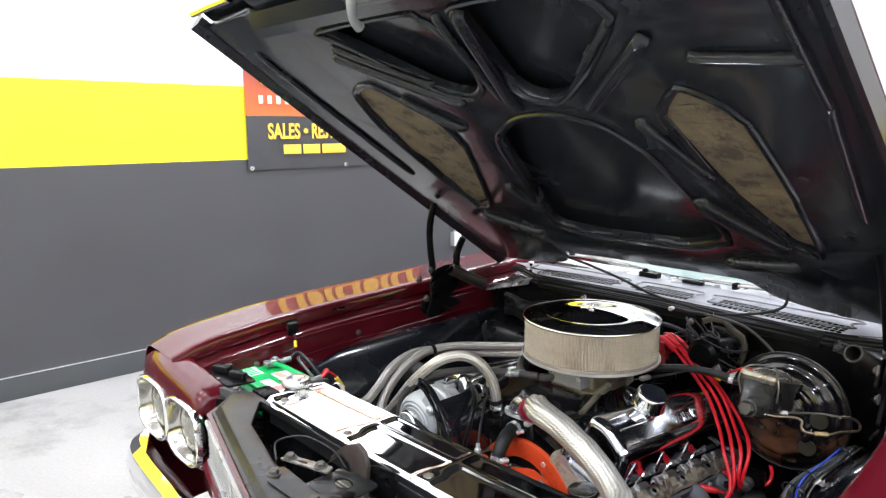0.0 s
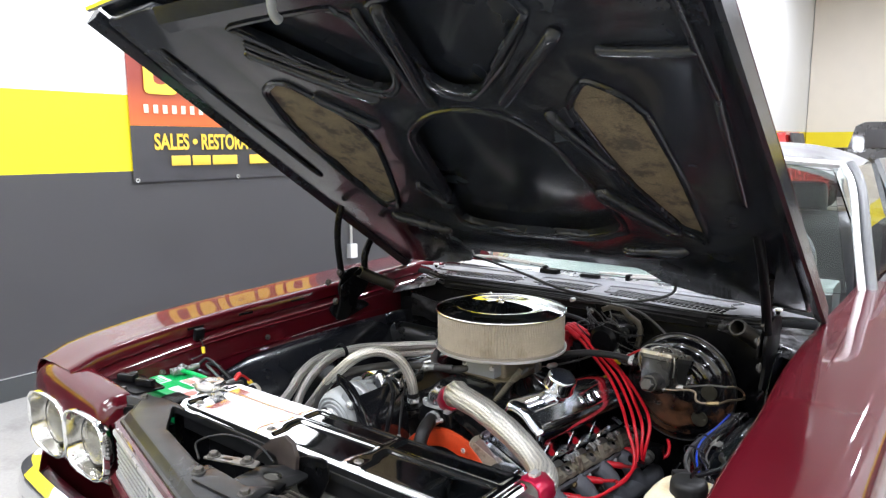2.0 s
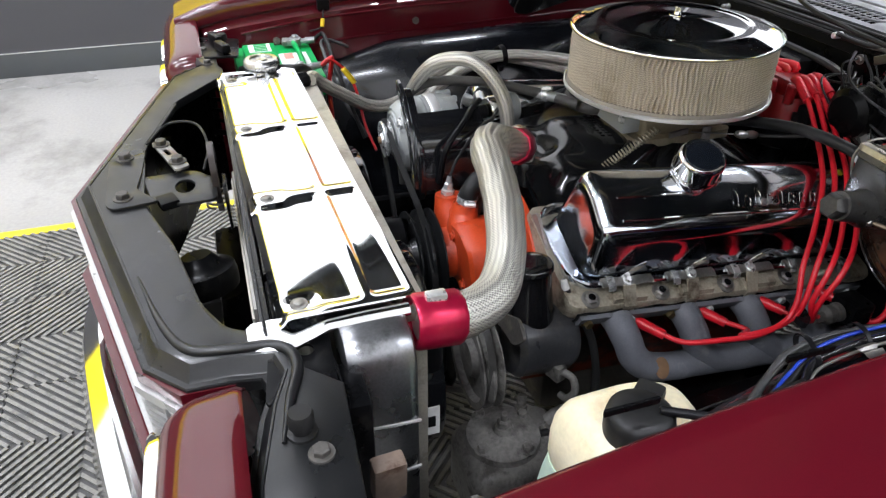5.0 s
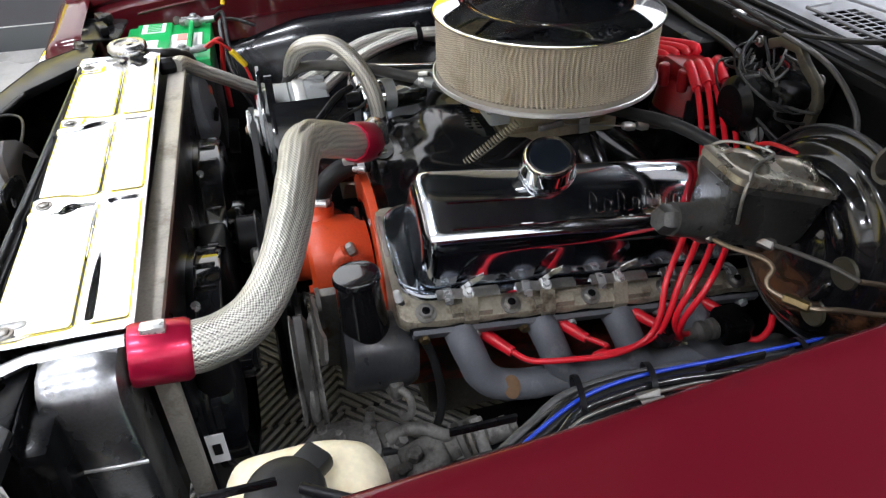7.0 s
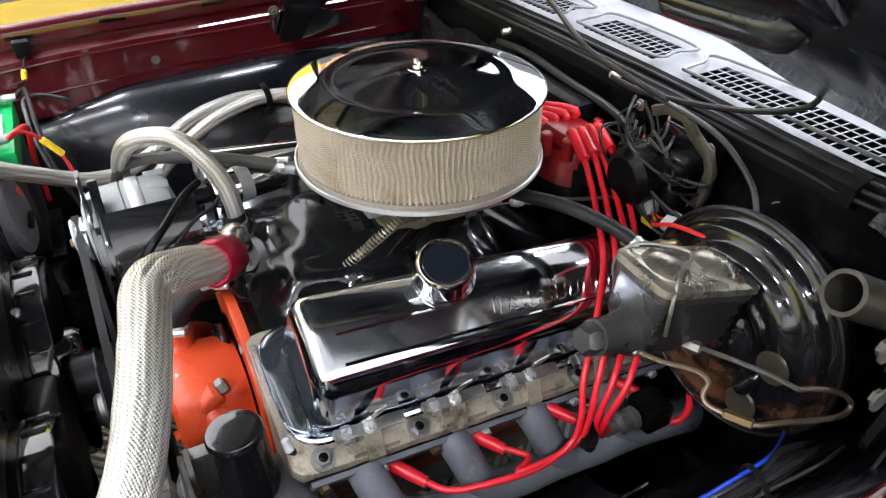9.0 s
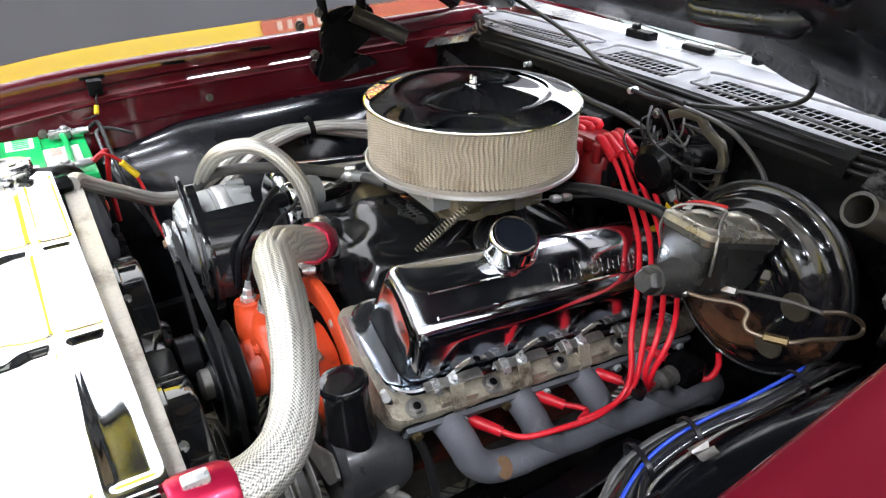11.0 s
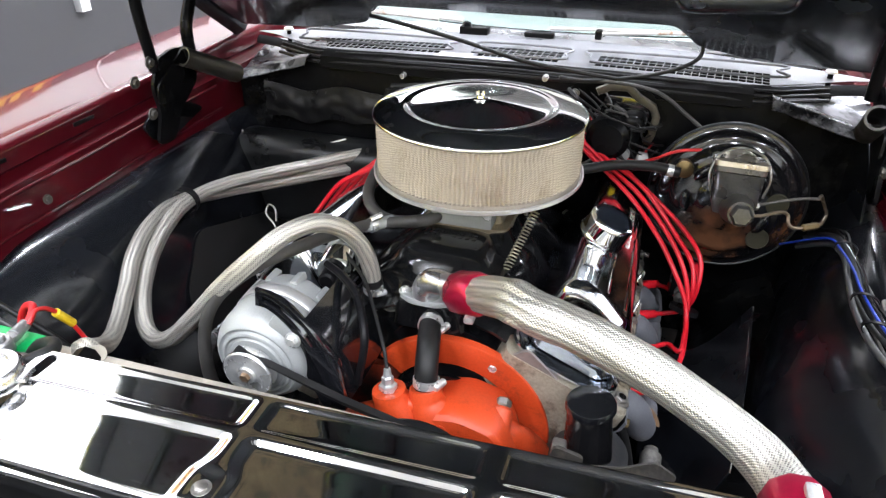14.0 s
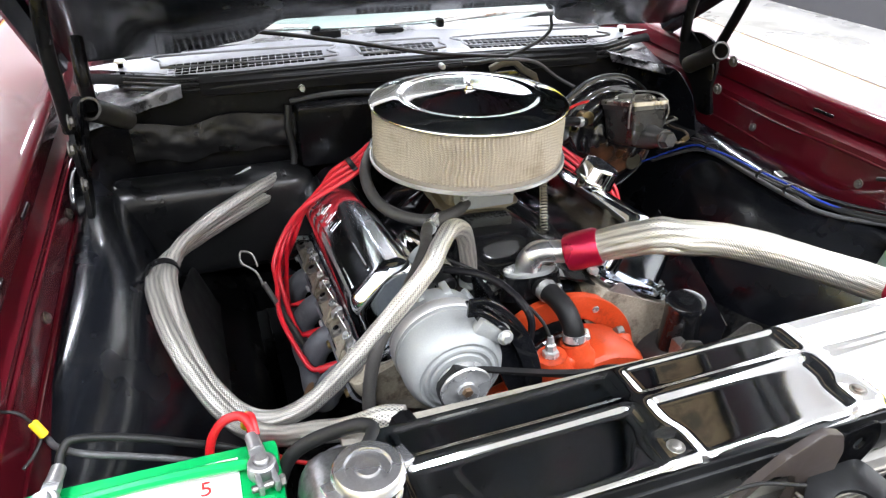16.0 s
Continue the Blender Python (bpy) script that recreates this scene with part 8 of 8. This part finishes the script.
solo("battery_cable", tube([(-0.456, -0.552, 0.7715), (-0.458, -0.540, 0.778), (-0.468, -0.527, 0.782), (-0.488, -0.522, 0.772), (-0.503, -0.524, 0.745), (-0.507, -0.53, 0.70), (-0.50, -0.53, 0.62)], 0.0052, 12, 8), CABLERED, (-0.456, -0.552, 0.77), "thick red battery cable bent over the back of the battery", "cable")
solo("fused_lead", tube([(-0.452, -0.553, 0.7735), (-0.454, -0.535, 0.783), (-0.458, -0.512, 0.768), (-0.462, -0.488, 0.735), (-0.455, -0.474, 0.69), (-0.42, -0.47, 0.64), (-0.36, -0.46, 0.60)], 0.0032, 10, 8), CABLERED, (-0.452, -0.55, 0.77), "thin red lead with a yellow fuse link", "wire")
solo("fuse_link", rod((-0.4595, -0.505, 0.759), (-0.4635, -0.480, 0.722), 0.0062, 14), YELLOW, (-0.462, -0.488, 0.73), "yellow inline fuse link on the red lead", "fuse link")
solo("ground_cable", tube([(-0.647, -0.536, 0.772), (-0.643, -0.524, 0.783), (-0.630, -0.515, 0.788), (-0.583, -0.512, 0.772), (-0.535, -0.510, 0.748), (-0.47, -0.50, 0.70), (-0.43, -0.47, 0.60)], 0.0045, 10, 8), RUBBER, (-0.647, -0.536, 0.772), "black battery ground cable", "cable")
solo("grey_cable", tube([(-0.675, -0.45, 0.74), (-0.655, -0.495, 0.765), (-0.625, -0.522, 0.772), (-0.58, -0.524, 0.755), (-0.53, -0.520, 0.728), (-0.47, -0.50, 0.67), (-0.44, -0.46, 0.60)], 0.0038, 10, 8), WIREGREY, (-0.675, -0.45, 0.74), "grey cable beside the battery", "cable")
solo("battery_tray", box(-0.5605, -0.636, 0.539, 0.28, 0.22, 0.016, 0.005), BAY, (-0.5605, -0.636, 0.53), "black steel battery tray", "tray")
bc = thing("hood_lamp_clip", (-0.676, -0.50, 0.83), "black spring clip on the fender with a yellow connector", "clip")
part("clip", box(-0.694, -0.50, 0.845, 0.014, 0.03, 0.035, 0.004, (0, 15, 0)), PLASTIC, bc)
part("connector", rod((-0.664, -0.508, 0.815), (-0.656, -0.512, 0.798), 0.005, 12), YELLOW, bc)
part("wire", tube([(-0.69, -0.50, 0.83), (-0.672, -0.505, 0.825), (-0.66, -0.51, 0.80), (-0.665, -0.525, 0.79), (-0.675, -0.54, 0.785)], 0.0018, 6, 6), RUBBER, bc)
mk = thing("support_bracket", (-0.58, -0.78, 0.79), "black pressed bracket with clips on the support", "bracket")
part("plate", plate(rounded([(-0.66, -0.80), (-0.50, -0.79), (-0.49, -0.72), (-0.62, -0.71)], 0.01), 0.004, pose(0, 0, 0.797), (), 0.001), BAY, mk)
for x, y in ((-0.60, -0.76), (-0.53, -0.75)):
    part("clip", box(x, y, 0.808, 0.05, 0.018, 0.018, 0.004, (0, 0, 20)), PLASTIC, mk)

# ---- washer bottle ----
wb = thing("washer_bottle", (0.66, -0.48, 0.52), "yellowed translucent washer bottle with a black cap", "washer bottle")
outline = rounded([(-0.075, -0.105), (0.07, -0.10), (0.075, 0.095), (-0.055, 0.10), (-0.08, 0.03)], 0.035, 6)


def bottle(levels):
    return loft([[(0.676 + 0.74 * x * k + dx, -0.458 + 0.66 * y * k, z) for x, y in outline] for k, z, dx in levels])


part("upper_shell", bottle([(0.93, 0.722, -0.006), (0.955, 0.728, -0.004), (1.0, 0.737, 0), (1.0, 0.760, 0), (0.97, 0.778, 0), (0.88, 0.793, 0), (0.76, 0.803, 0.002), (0.6, 0.808, 0.004)]), TANK, wb, "yellowed plastic upper half")
part("lower_shell", bottle([(0.80, 0.563, -0.028), (0.93, 0.57, -0.027), (1.0, 0.585, -0.025), (1.0, 0.64, -0.018), (0.965, 0.648, -0.016), (0.965, 0.655, -0.015), (1.0, 0.664, -0.014), (0.99, 0.70, -0.008), (0.95, 0.722, -0.006)]), TANKLOW, wb, "pale green fluid level")
part("cap", lathe([(0, 0.018), (0.012, 0.0185), (0.024, 0.017), (0.0285, 0.013), (0.030, 0.006), (0.030, -0.012), (0, -0.012)], pose(0.690, -0.474, 0.815), 36), RUBBER, wb, "soft black rubber cap")
part("cap_tab", box(0.668, -0.452, 0.822, 0.026, 0.022, 0.016, 0.005, (0, 0, 40)), RUBBER, wb)
part("spout", rod((0.697, -0.462, 0.834), (0.722, -0.425, 0.838), 0.0042, 12), PLASTIC, wb)
part("washer_line", tube([(0.722, -0.425, 0.838), (0.720, -0.38, 0.83), (0.700, -0.34, 0.82), (0.69, -0.30, 0.81)], 0.004, 8, 6), RUBBER, wb)

# ---- brake booster and master cylinder ----
BY = axis((0.432, 0.262, 0.735), (0, -1, 0.06))
bo = thing("brake_booster", (0.432, 0.22, 0.59), "black brake booster stained with rust", "brake booster")
part("shell", lathe([(0, 0.100), (0.045, 0.099), (0.052, 0.092), (0.060, 0.089), (0.090, 0.087), (0.099, 0.083), (0.105, 0.075), (0.110, 0.070), (0.118, 0.069), (0.124, 0.066), (0.128, 0.058), (0.131, 0.054), (0.1405, 0.053), (0.1425, 0.050), (0.1425, 0.045), (0.136, 0.042), (0.133, 0.02), (0.12, 0.0), (0, 0)], BY, 72), RUSTBOOST, bo, "glossy black shell with brown rust", 50)
for a0, a1 in ((0.35, 1.25), (1.65, 2.6), (2.9, 3.5), (-0.75, -0.1)):
    mid = [BY @ Vector((0.074 * math.cos(a), 0.074 * math.sin(a), 0.0865)) for a in np.linspace(a0, a1, 9)]
    part("pressed_kidney", tube(mid, [0.003, 0.008, 0.010, 0.0105, 0.0105, 0.0105, 0.010, 0.008, 0.003], 12, 4), RUSTBOOST, bo)
for px_, pz_ in ((0.085, 0.010), (0.066, -0.062)):
    part("stud_disc", lathe([(0, 0.003), (0.019, 0.003), (0.021, 0.0), (0, 0)], BY @ pose(px_, pz_, 0.0865), 24), M("yellowed_disc", (0.05, 0.047, 0.032), 0.35, 0.2), bo, "yellowed round pressing")
part("clamp_ring", lathe([(0.1395, 0.054), (0.1415, 0.0555), (0.1440, 0.054), (0.1445, 0.048), (0.1430, 0.044)], BY, 72), SATIN, bo, "black crimped rim")
part("check_valve", lathe([(0.012, 0), (0.012, 0.02), (0.016, 0.022), (0.016, 0.03), (0.006, 0.034), (0, 0.034)], BY @ pose(-0.085, 0.065, 0.085), 20), GOLD, bo, "brass coloured check valve")
solo("booster_hose", tube([(0.338, 0.145, 0.802), (0.29, 0.135, 0.812), (0.22, 0.11, 0.815), (0.14, 0.085, 0.80), (0.07, 0.09, 0.775)], 0.0095, 12, 8), RUBBER, (0.338, 0.145, 0.80), "black booster vacuum hose", "hose")
solo("hose_clamp", ring((0.322, 0.143, 0.805), (-1, -0.1, 0.1), 0.0098, 0.011), ZINC, (0.322, 0.143, 0.80), "steel worm clamp on the booster hose", "hose clamp")
MC = pose(0.430, 0.108, 0.850, -16, 0, -3)
mc = thing("master_cylinder", (0.42, 0.10, 0.75), "bare cast iron master cylinder with a clipped cover", "master cylinder")
part("reservoir", moved(loft([[(x * k, y * k + dy, z) for x, y in rounded([(-0.040, -0.068), (0.040, -0.068), (0.040, 0.070), (-0.040, 0.070)], 0.012)] for k, z, dy in ((0.72, -0.085, 0.004), (0.90, -0.065, 0.002), (0.98, -0.015, 0), (1.02, -0.013, 0), (1.02, -0.004, 0))]), MC), MASTERIRON, mc, "rust flecked cast iron body")
part("bore", lathe([(0, 0), (0.026, 0), (0.027, 0.01), (0.027, 0.13), (0.021, 0.15), (0.020, 0.178), (0, 0.178)], axis((0.428, 0.158, 0.765), (0.03, -1, 0.26)), 28), MASTERIRON, mc)
part("nose_nut", lathe([(0, 0.018), (0.014, 0.018), (0.018, 0.013), (0.018, 0), (0, 0)], axis((0.433, -0.014, 0.809), (0.03, -1, 0.26)), 6), MASTERIRON, mc)
part("cover", moved(loft([[(x * k, y * k, z) for x, y in rounded([(-0.043, -0.073), (0.043, -0.073), (0.043, 0.075), (-0.043, 0.075)], 0.014)] for k, z in ((1.0, -0.004), (1.0, 0.004), (0.93, 0.007), (0.86, 0.008))]), MC), OLDZINC, mc, "yellowed plated cover")
for y in (-0.036, 0.038):
    part("dome", lathe([(0, 0.013), (0.014, 0.012), (0.025, 0.006), (0.029, 0.0)], MC @ pose(0, y, 0.006) @ Matrix.Diagonal((1.05, 0.95, 1, 1)), 28), OLDZINC, mc)
part("bail_wire", moved(tube([(-0.040, -0.045, -0.05), (-0.046, -0.06, -0.015), (-0.032, -0.052, 0.016), (0.0, -0.01, 0.024), (0.032, -0.052, 0.016), (0.046, -0.06, -0.015), (0.042, -0.045, -0.05)], 0.0021, 8, 8), MC), STEEL, mc, "wire bail clip")
for x, y, z in ((0.436, 0.022, 0.789), (0.455, 0.095, 0.775)):
    part("line_nut", rod((x, y, z), (x + 0.020, y + 0.010, z), 0.0075, 6), STEEL, mc)
solo("brake_line", tube([(0.452, 0.030, 0.788), (0.475, 0.042, 0.787), (0.503, 0.064, 0.787), (0.517, 0.070, 0.781), (0.520, 0.064, 0.769), (0.528, 0.063, 0.762), (0.545, 0.070, 0.761), (0.570, 0.083, 0.763), (0.583, 0.110, 0.765), (0.593, 0.150, 0.757), (0.598, 0.185, 0.751), (0.595, 0.198, 0.758), (0.588, 0.186, 0.772), (0.580, 0.160, 0.784), (0.572, 0.134, 0.789)], 0.0030, 8, 8), M("copper_brown_line", (0.19, 0.145, 0.10), 0.4, 0.7), (0.498, 0.02, 0.79), "bent brown brake line", "brake line")
solo("brake_line", tube([(0.472, 0.104, 0.776), (0.505, 0.112, 0.784), (0.540, 0.122, 0.790), (0.560, 0.129, 0.790), (0.572, 0.134, 0.789)], 0.0028, 8, 8), GREASE, (0.498, 0.095, 0.79), "thin dark steel brake line", "brake line")
solo("line_union", rod((0.544, 0.0695, 0.761), (0.570, 0.083, 0.763), 0.0062, 6), GOLD, (0.557, 0.076, 0.755), "brass brake line union", "union")
pv = thing("proportioning_valve", (0.385, 0.15, 0.55), "dark metal brake proportioning valve", "valve")
part("body", box(0.385, 0.16, 0.560, 0.05, 0.045, 0.04, 0.008), BAY, pv)
part("end", lathe([(0.010, 0), (0.016, 0.004), (0.016, 0.012), (0.012, 0.014), (0.012, 0.02), (0.016, 0.022), (0.016, 0.03), (0.009, 0.036), (0.009, 0.055), (0, 0.055)], axis((0.385, 0.137, 0.56), (0, -1, -0.05)), 18), GREASE, pv)
solo("loose_lead", tube([(0.36, 0.165, 0.555), (0.385, 0.175, 0.54), (0.408, 0.192, 0.542), (0.412, 0.205, 0.562), (0.405, 0.21, 0.585)], 0.005, 10, 8), WIRERED, (0.36, 0.165, 0.54), "short red lead below the booster", "lead")

# ---- wiring ----
LOOM = {
    "blue": [(0.545, 0.20, 0.66), (0.591, 0.097, 0.735), (0.600, 0.04, 0.748), (0.604, -0.036, 0.755), (0.603, -0.10, 0.757), (0.606, -0.155, 0.759), (0.614, -0.202, 0.757), (0.632, -0.250, 0.749), (0.652, -0.287, 0.746), (0.676, -0.325, 0.748), (0.700, -0.366, 0.755)],
    "grey": [(0.575, 0.20, 0.66), (0.600, 0.09, 0.728), (0.605, 0.02, 0.741), (0.597, -0.053, 0.745), (0.590, -0.143, 0.747), (0.596, -0.21, 0.744), (0.613, -0.25, 0.736), (0.636, -0.29, 0.735), (0.662, -0.33, 0.740), (0.690, -0.373, 0.748)],
    "taped": [(0.60, 0.20, 0.70), (0.612, 0.12, 0.738), (0.616, 0.056, 0.743), (0.618, -0.036, 0.749), (0.612, -0.113, 0.751), (0.622, -0.20, 0.752), (0.645, -0.237, 0.750), (0.665, -0.280, 0.751), (0.688, -0.330, 0.756), (0.710, -0.375, 0.765)],
    "black": [(0.59, 0.20, 0.68), (0.606, 0.11, 0.733), (0.611, 0.054, 0.742), (0.612, -0.032, 0.746), (0.606, -0.108, 0.748), (0.614, -0.196, 0.748), (0.634, -0.248, 0.743), (0.655, -0.290, 0.743), (0.678, -0.335, 0.748), (0.702, -0.38, 0.756)],
}
for key, side, r, m_, lab in (("black", 0.0, 0.0062, RUBBER, "black rubber hose in the fender loom"), ("black", -0.010, 0.0040, RUBBER, "black wire in the fender loom"), ("blue", 0.0, 0.0021, WIREBLUE, "thin blue wire in the fender loom"), ("grey", 0.0, 0.0046, WIREGREY, "grey hose in the fender loom"), ("grey", 0.008, 0.0024, GREYRUBBER, "thin dusty wire in the fender loom"), ("taped", 0.0, 0.0048, TAPED, "taped wire with shiny wrinkled tape"), ("taped", 0.010, 0.0018, STEEL, "thin bare metal line in the fender loom")):
    pts = [(x + side * (0.7 + 0.5 * math.sin(i * 1.7)), y, z + (0.003 * math.sin(i * 1.3 + 1) if side else 0)) for i, (x, y, z) in enumerate(LOOM[key])]
    solo("wire", tube(pts, r, 10, 8, lumps=0.22 if key == "taped" and not side else 0.03), m_, pts[0], lab, "wire", "wiring loom")
for p, w in (((0.611, 0.045, 0.745), 0.017), ((0.606, -0.125, 0.751), 0.018), ((0.608, -0.201, 0.753), 0.021)):
    solo("cable_tie", moved(ring((0, 0, 0), (0, 1, 0), 0.020, 0.006, 0.002), pose(*p) @ pose(0, 0, 0, 0, 14, -8) @ Matrix.Diagonal((w / 0.02, 1, 0.62, 1))), PLASTIC, p, "black cable tie round the loom", "cable tie")
clip_ = thing("loom_clip", (0.630, -0.135, 0.745), "small crumpled metal clip on the loom", "clip")
part("tab", loft([[(0.622 + 0.02 * u, -0.150 + 0.006 * noise.noise((u * 5, 1, 3)), 0.757 + 0.006 * noise.noise((u * 6, 2, 1))), (0.624 + 0.02 * u, -0.128 + 0.007 * noise.noise((u * 5, 5, 3)), 0.760 + 0.008 * noise.noise((u * 6, 4, 1))), (0.624 + 0.02 * u, -0.130, 0.753)] for u in np.linspace(0, 1, 6)]), STEEL, clip_)
solo("washer_hose", tube([(-0.36, 0.34, 1.0), (-0.25, 0.33, 0.985), (-0.12, 0.31, 0.965), (0.02, 0.27, 0.945), (0.12, 0.265, 0.935), (0.20, 0.275, 0.925)], 0.0045, 8, 8), RUBBER, (-0.36, 0.34, 1.0), "thin black washer hose from the hood to the cowl", "hose")
solo("washer_hose", tube([(0.351, 0.374, 0.985), (0.345, 0.36, 0.955), (0.30, 0.335, 0.935), (0.22, 0.30, 0.922), (0.14, 0.28, 0.915), (0.09, 0.27, 0.92)], 0.0042, 8, 8), RUBBER, (0.351, 0.374, 0.98), "black washer hose hanging from the hood edge", "hose")
solo("washer_hose", tube([(0.12, 0.29, 0.91), (0.20, 0.285, 0.915), (0.28, 0.295, 0.90), (0.34, 0.30, 0.86), (0.385, 0.27, 0.835)], 0.004, 8, 8), GREYRUBBER, (0.12, 0.29, 0.91), "grey rubber hose along the firewall", "hose")
solo("firewall_loom", tube([(-0.285, 0.305, 0.85), (-0.29, 0.295, 0.80), (-0.285, 0.285, 0.75), (-0.292, 0.27, 0.70), (-0.275, 0.26, 0.64)], 0.008, 8, 8), RUBBER, (-0.285, 0.305, 0.85), "black taped loom down the firewall", "wire loom")
solo("firewall_loom", tube([(-0.28, 0.31, 0.855), (-0.18, 0.305, 0.865), (-0.05, 0.30, 0.86), (0.10, 0.295, 0.85), (0.17, 0.28, 0.80)], 0.007, 8, 8), RUBBER, (-0.28, 0.31, 0.85), "black taped loom across the firewall", "wire loom")
for k in range(6):
    z = 0.83 - 0.012 * k
    solo("engine_wire", tube([(0.12 + 0.01 * k, 0.295, 0.87 - 0.008 * k), (0.15 + 0.012 * k, 0.26, 0.84 - 0.01 * k), (0.19 + 0.013 * k, 0.24, z - 0.01), (0.23 + 0.01 * k, 0.26, z - 0.04 + 0.006 * k), (0.25 + 0.012 * k, 0.30, z)], 0.0022, 6, 8), (RUBBER, GREYRUBBER, RUBBER, CABLERED, RUBBER, WIREGREY)[k], (0.12, 0.295, 0.85), ("thin black wire by the wiper motor", "thin grey wire by the wiper motor", "thin black wire by the wiper motor", "thin red wire by the wiper motor", "thin black wire by the wiper motor", "thin grey wire by the wiper motor")[k], "wire", "wires on the firewall")
solo("red_wire", tube([(0.25, 0.24, 0.77), (0.29, 0.20, 0.80), (0.33, 0.19, 0.825), (0.375, 0.20, 0.83)], 0.003, 8, 6), CABLERED, (0.25, 0.24, 0.77), "red wire over the booster", "wire")

rng = random.Random(7)
for k in range(16):
    x0, z0 = rng.uniform(0.10, 0.20), rng.uniform(0.84, 0.91)
    x1, z1 = rng.uniform(0.18, 0.31), rng.uniform(0.755, 0.84)
    pts = [(x0, 0.308, z0), (x0 + rng.uniform(-0.02, 0.05), rng.uniform(0.25, 0.29), z0 - rng.uniform(0.0, 0.03)), ((x0 + x1) / 2 + rng.uniform(-0.04, 0.04), rng.uniform(0.225, 0.27), (z0 + z1) / 2 + rng.uniform(-0.02, 0.02)), (x1, rng.uniform(0.24, 0.28), z1), (x1 + rng.uniform(-0.02, 0.03), 0.305, z1 - rng.uniform(0.0, 0.03))]
    mat_, word = ((RUBBER, "black"), (RUBBER, "black"), (RUBBER, "black"), (GREYRUBBER, "grey"))[k % 4]
    solo("engine_wire", tube(pts, rng.uniform(0.0014, 0.0026), 6, 6), mat_, pts[0], "thin %s wire tangled by the wiper motor" % word, "wire", "wires on the firewall")
for x, z in ((0.27, 0.775), (0.235, 0.765)):
    solo("wire_connector", box(x, 0.255, z, 0.022, 0.03, 0.016, 0.003, (20, 10, 15)), WHITEPLASTIC if x > 0.25 else YELLOW, (x, 0.255, z), "small plastic wire connector by the wiper motor", "connector")

# ---- parked pickups far behind ----


def pickup(x, y, turn, paint, label, top=1.72):
    rail = top - 0.48
    m = pose(x, y, 0, 0, 0, turn)
    t = thing("pickup_truck", (x, y, 0), label, "pickup truck", "parked pickups")

    def put(name, bm, material, parent=None, lab=""):
        return part(name, moved(bm, m), material, parent or t, lab)

    put("body", loft([[(-2.3, sy * 0.85, 0.45), (-2.35, sy * 0.85, 0.95), (-1.2, sy * 0.83, 1.08), (-0.6, sy * 0.83, 1.10), (0.9, sy * 0.83, 1.10), (0.95, sy * 0.85, rail), (2.4, sy * 0.85, rail - 0.01), (2.45, sy * 0.85, 0.50)] for sy in (-1, -0.97, 0.97, 1)]), paint)
    put("cab", loft([[(-0.75, sy * 0.80, 1.08), (-0.35, sy * 0.68, top - 0.06), (-0.2, sy * 0.66, top), (0.65, sy * 0.66, top), (0.80, sy * 0.70, top - 0.08), (0.95, sy * 0.80, 1.08)] for sy in (-1, -0.93, 0.93, 1)]), paint)
    for sy in (-1, 1):
        put("side_window", box(0.2, sy * 0.755, (top + 1.12) / 2 + 0.02, 0.85, 0.03, 0.36, 0.03, (sy * 12, 0, 0)), SEAT)
        put("mirror", box(-0.55, sy * 0.98, 1.22, 0.06, 0.16, 0.12, 0.02), CHROME)
        for wx in (-1.5, 1.55):
            wl = put("wheel", lathe([(0.2, -0.1), (0.33, -0.1), (0.36, -0.05), (0.36, 0.05), (0.33, 0.1), (0.2, 0.1)], axis((wx, sy * 0.75, 0.36), (0, sy, 0)), 30, True), TYRE)
            put("rim", lathe([(0, 0.06), (0.19, 0.06), (0.2, 0.0)], axis((wx, sy * 0.75, 0.36), (0, sy, 0)), 24), CHROME, wl)
    put("front_window", box(-0.62, 0, (top + 1.10) / 2, 0.03, 1.3, 0.42, 0.02, (0, -33, 0)), SEAT)
    put("bumper", box(-2.42, 0, 0.55, 0.12, 1.75, 0.16, 0.04), CHROME)


pickup(-0.39, 14.5, 182, DARKTRUCK, "black old pickup truck parked by the far wall", 1.78)
pickup(-2.02, 9.4, 91, REDTRUCK, "red old pickup truck parked behind", 1.55)
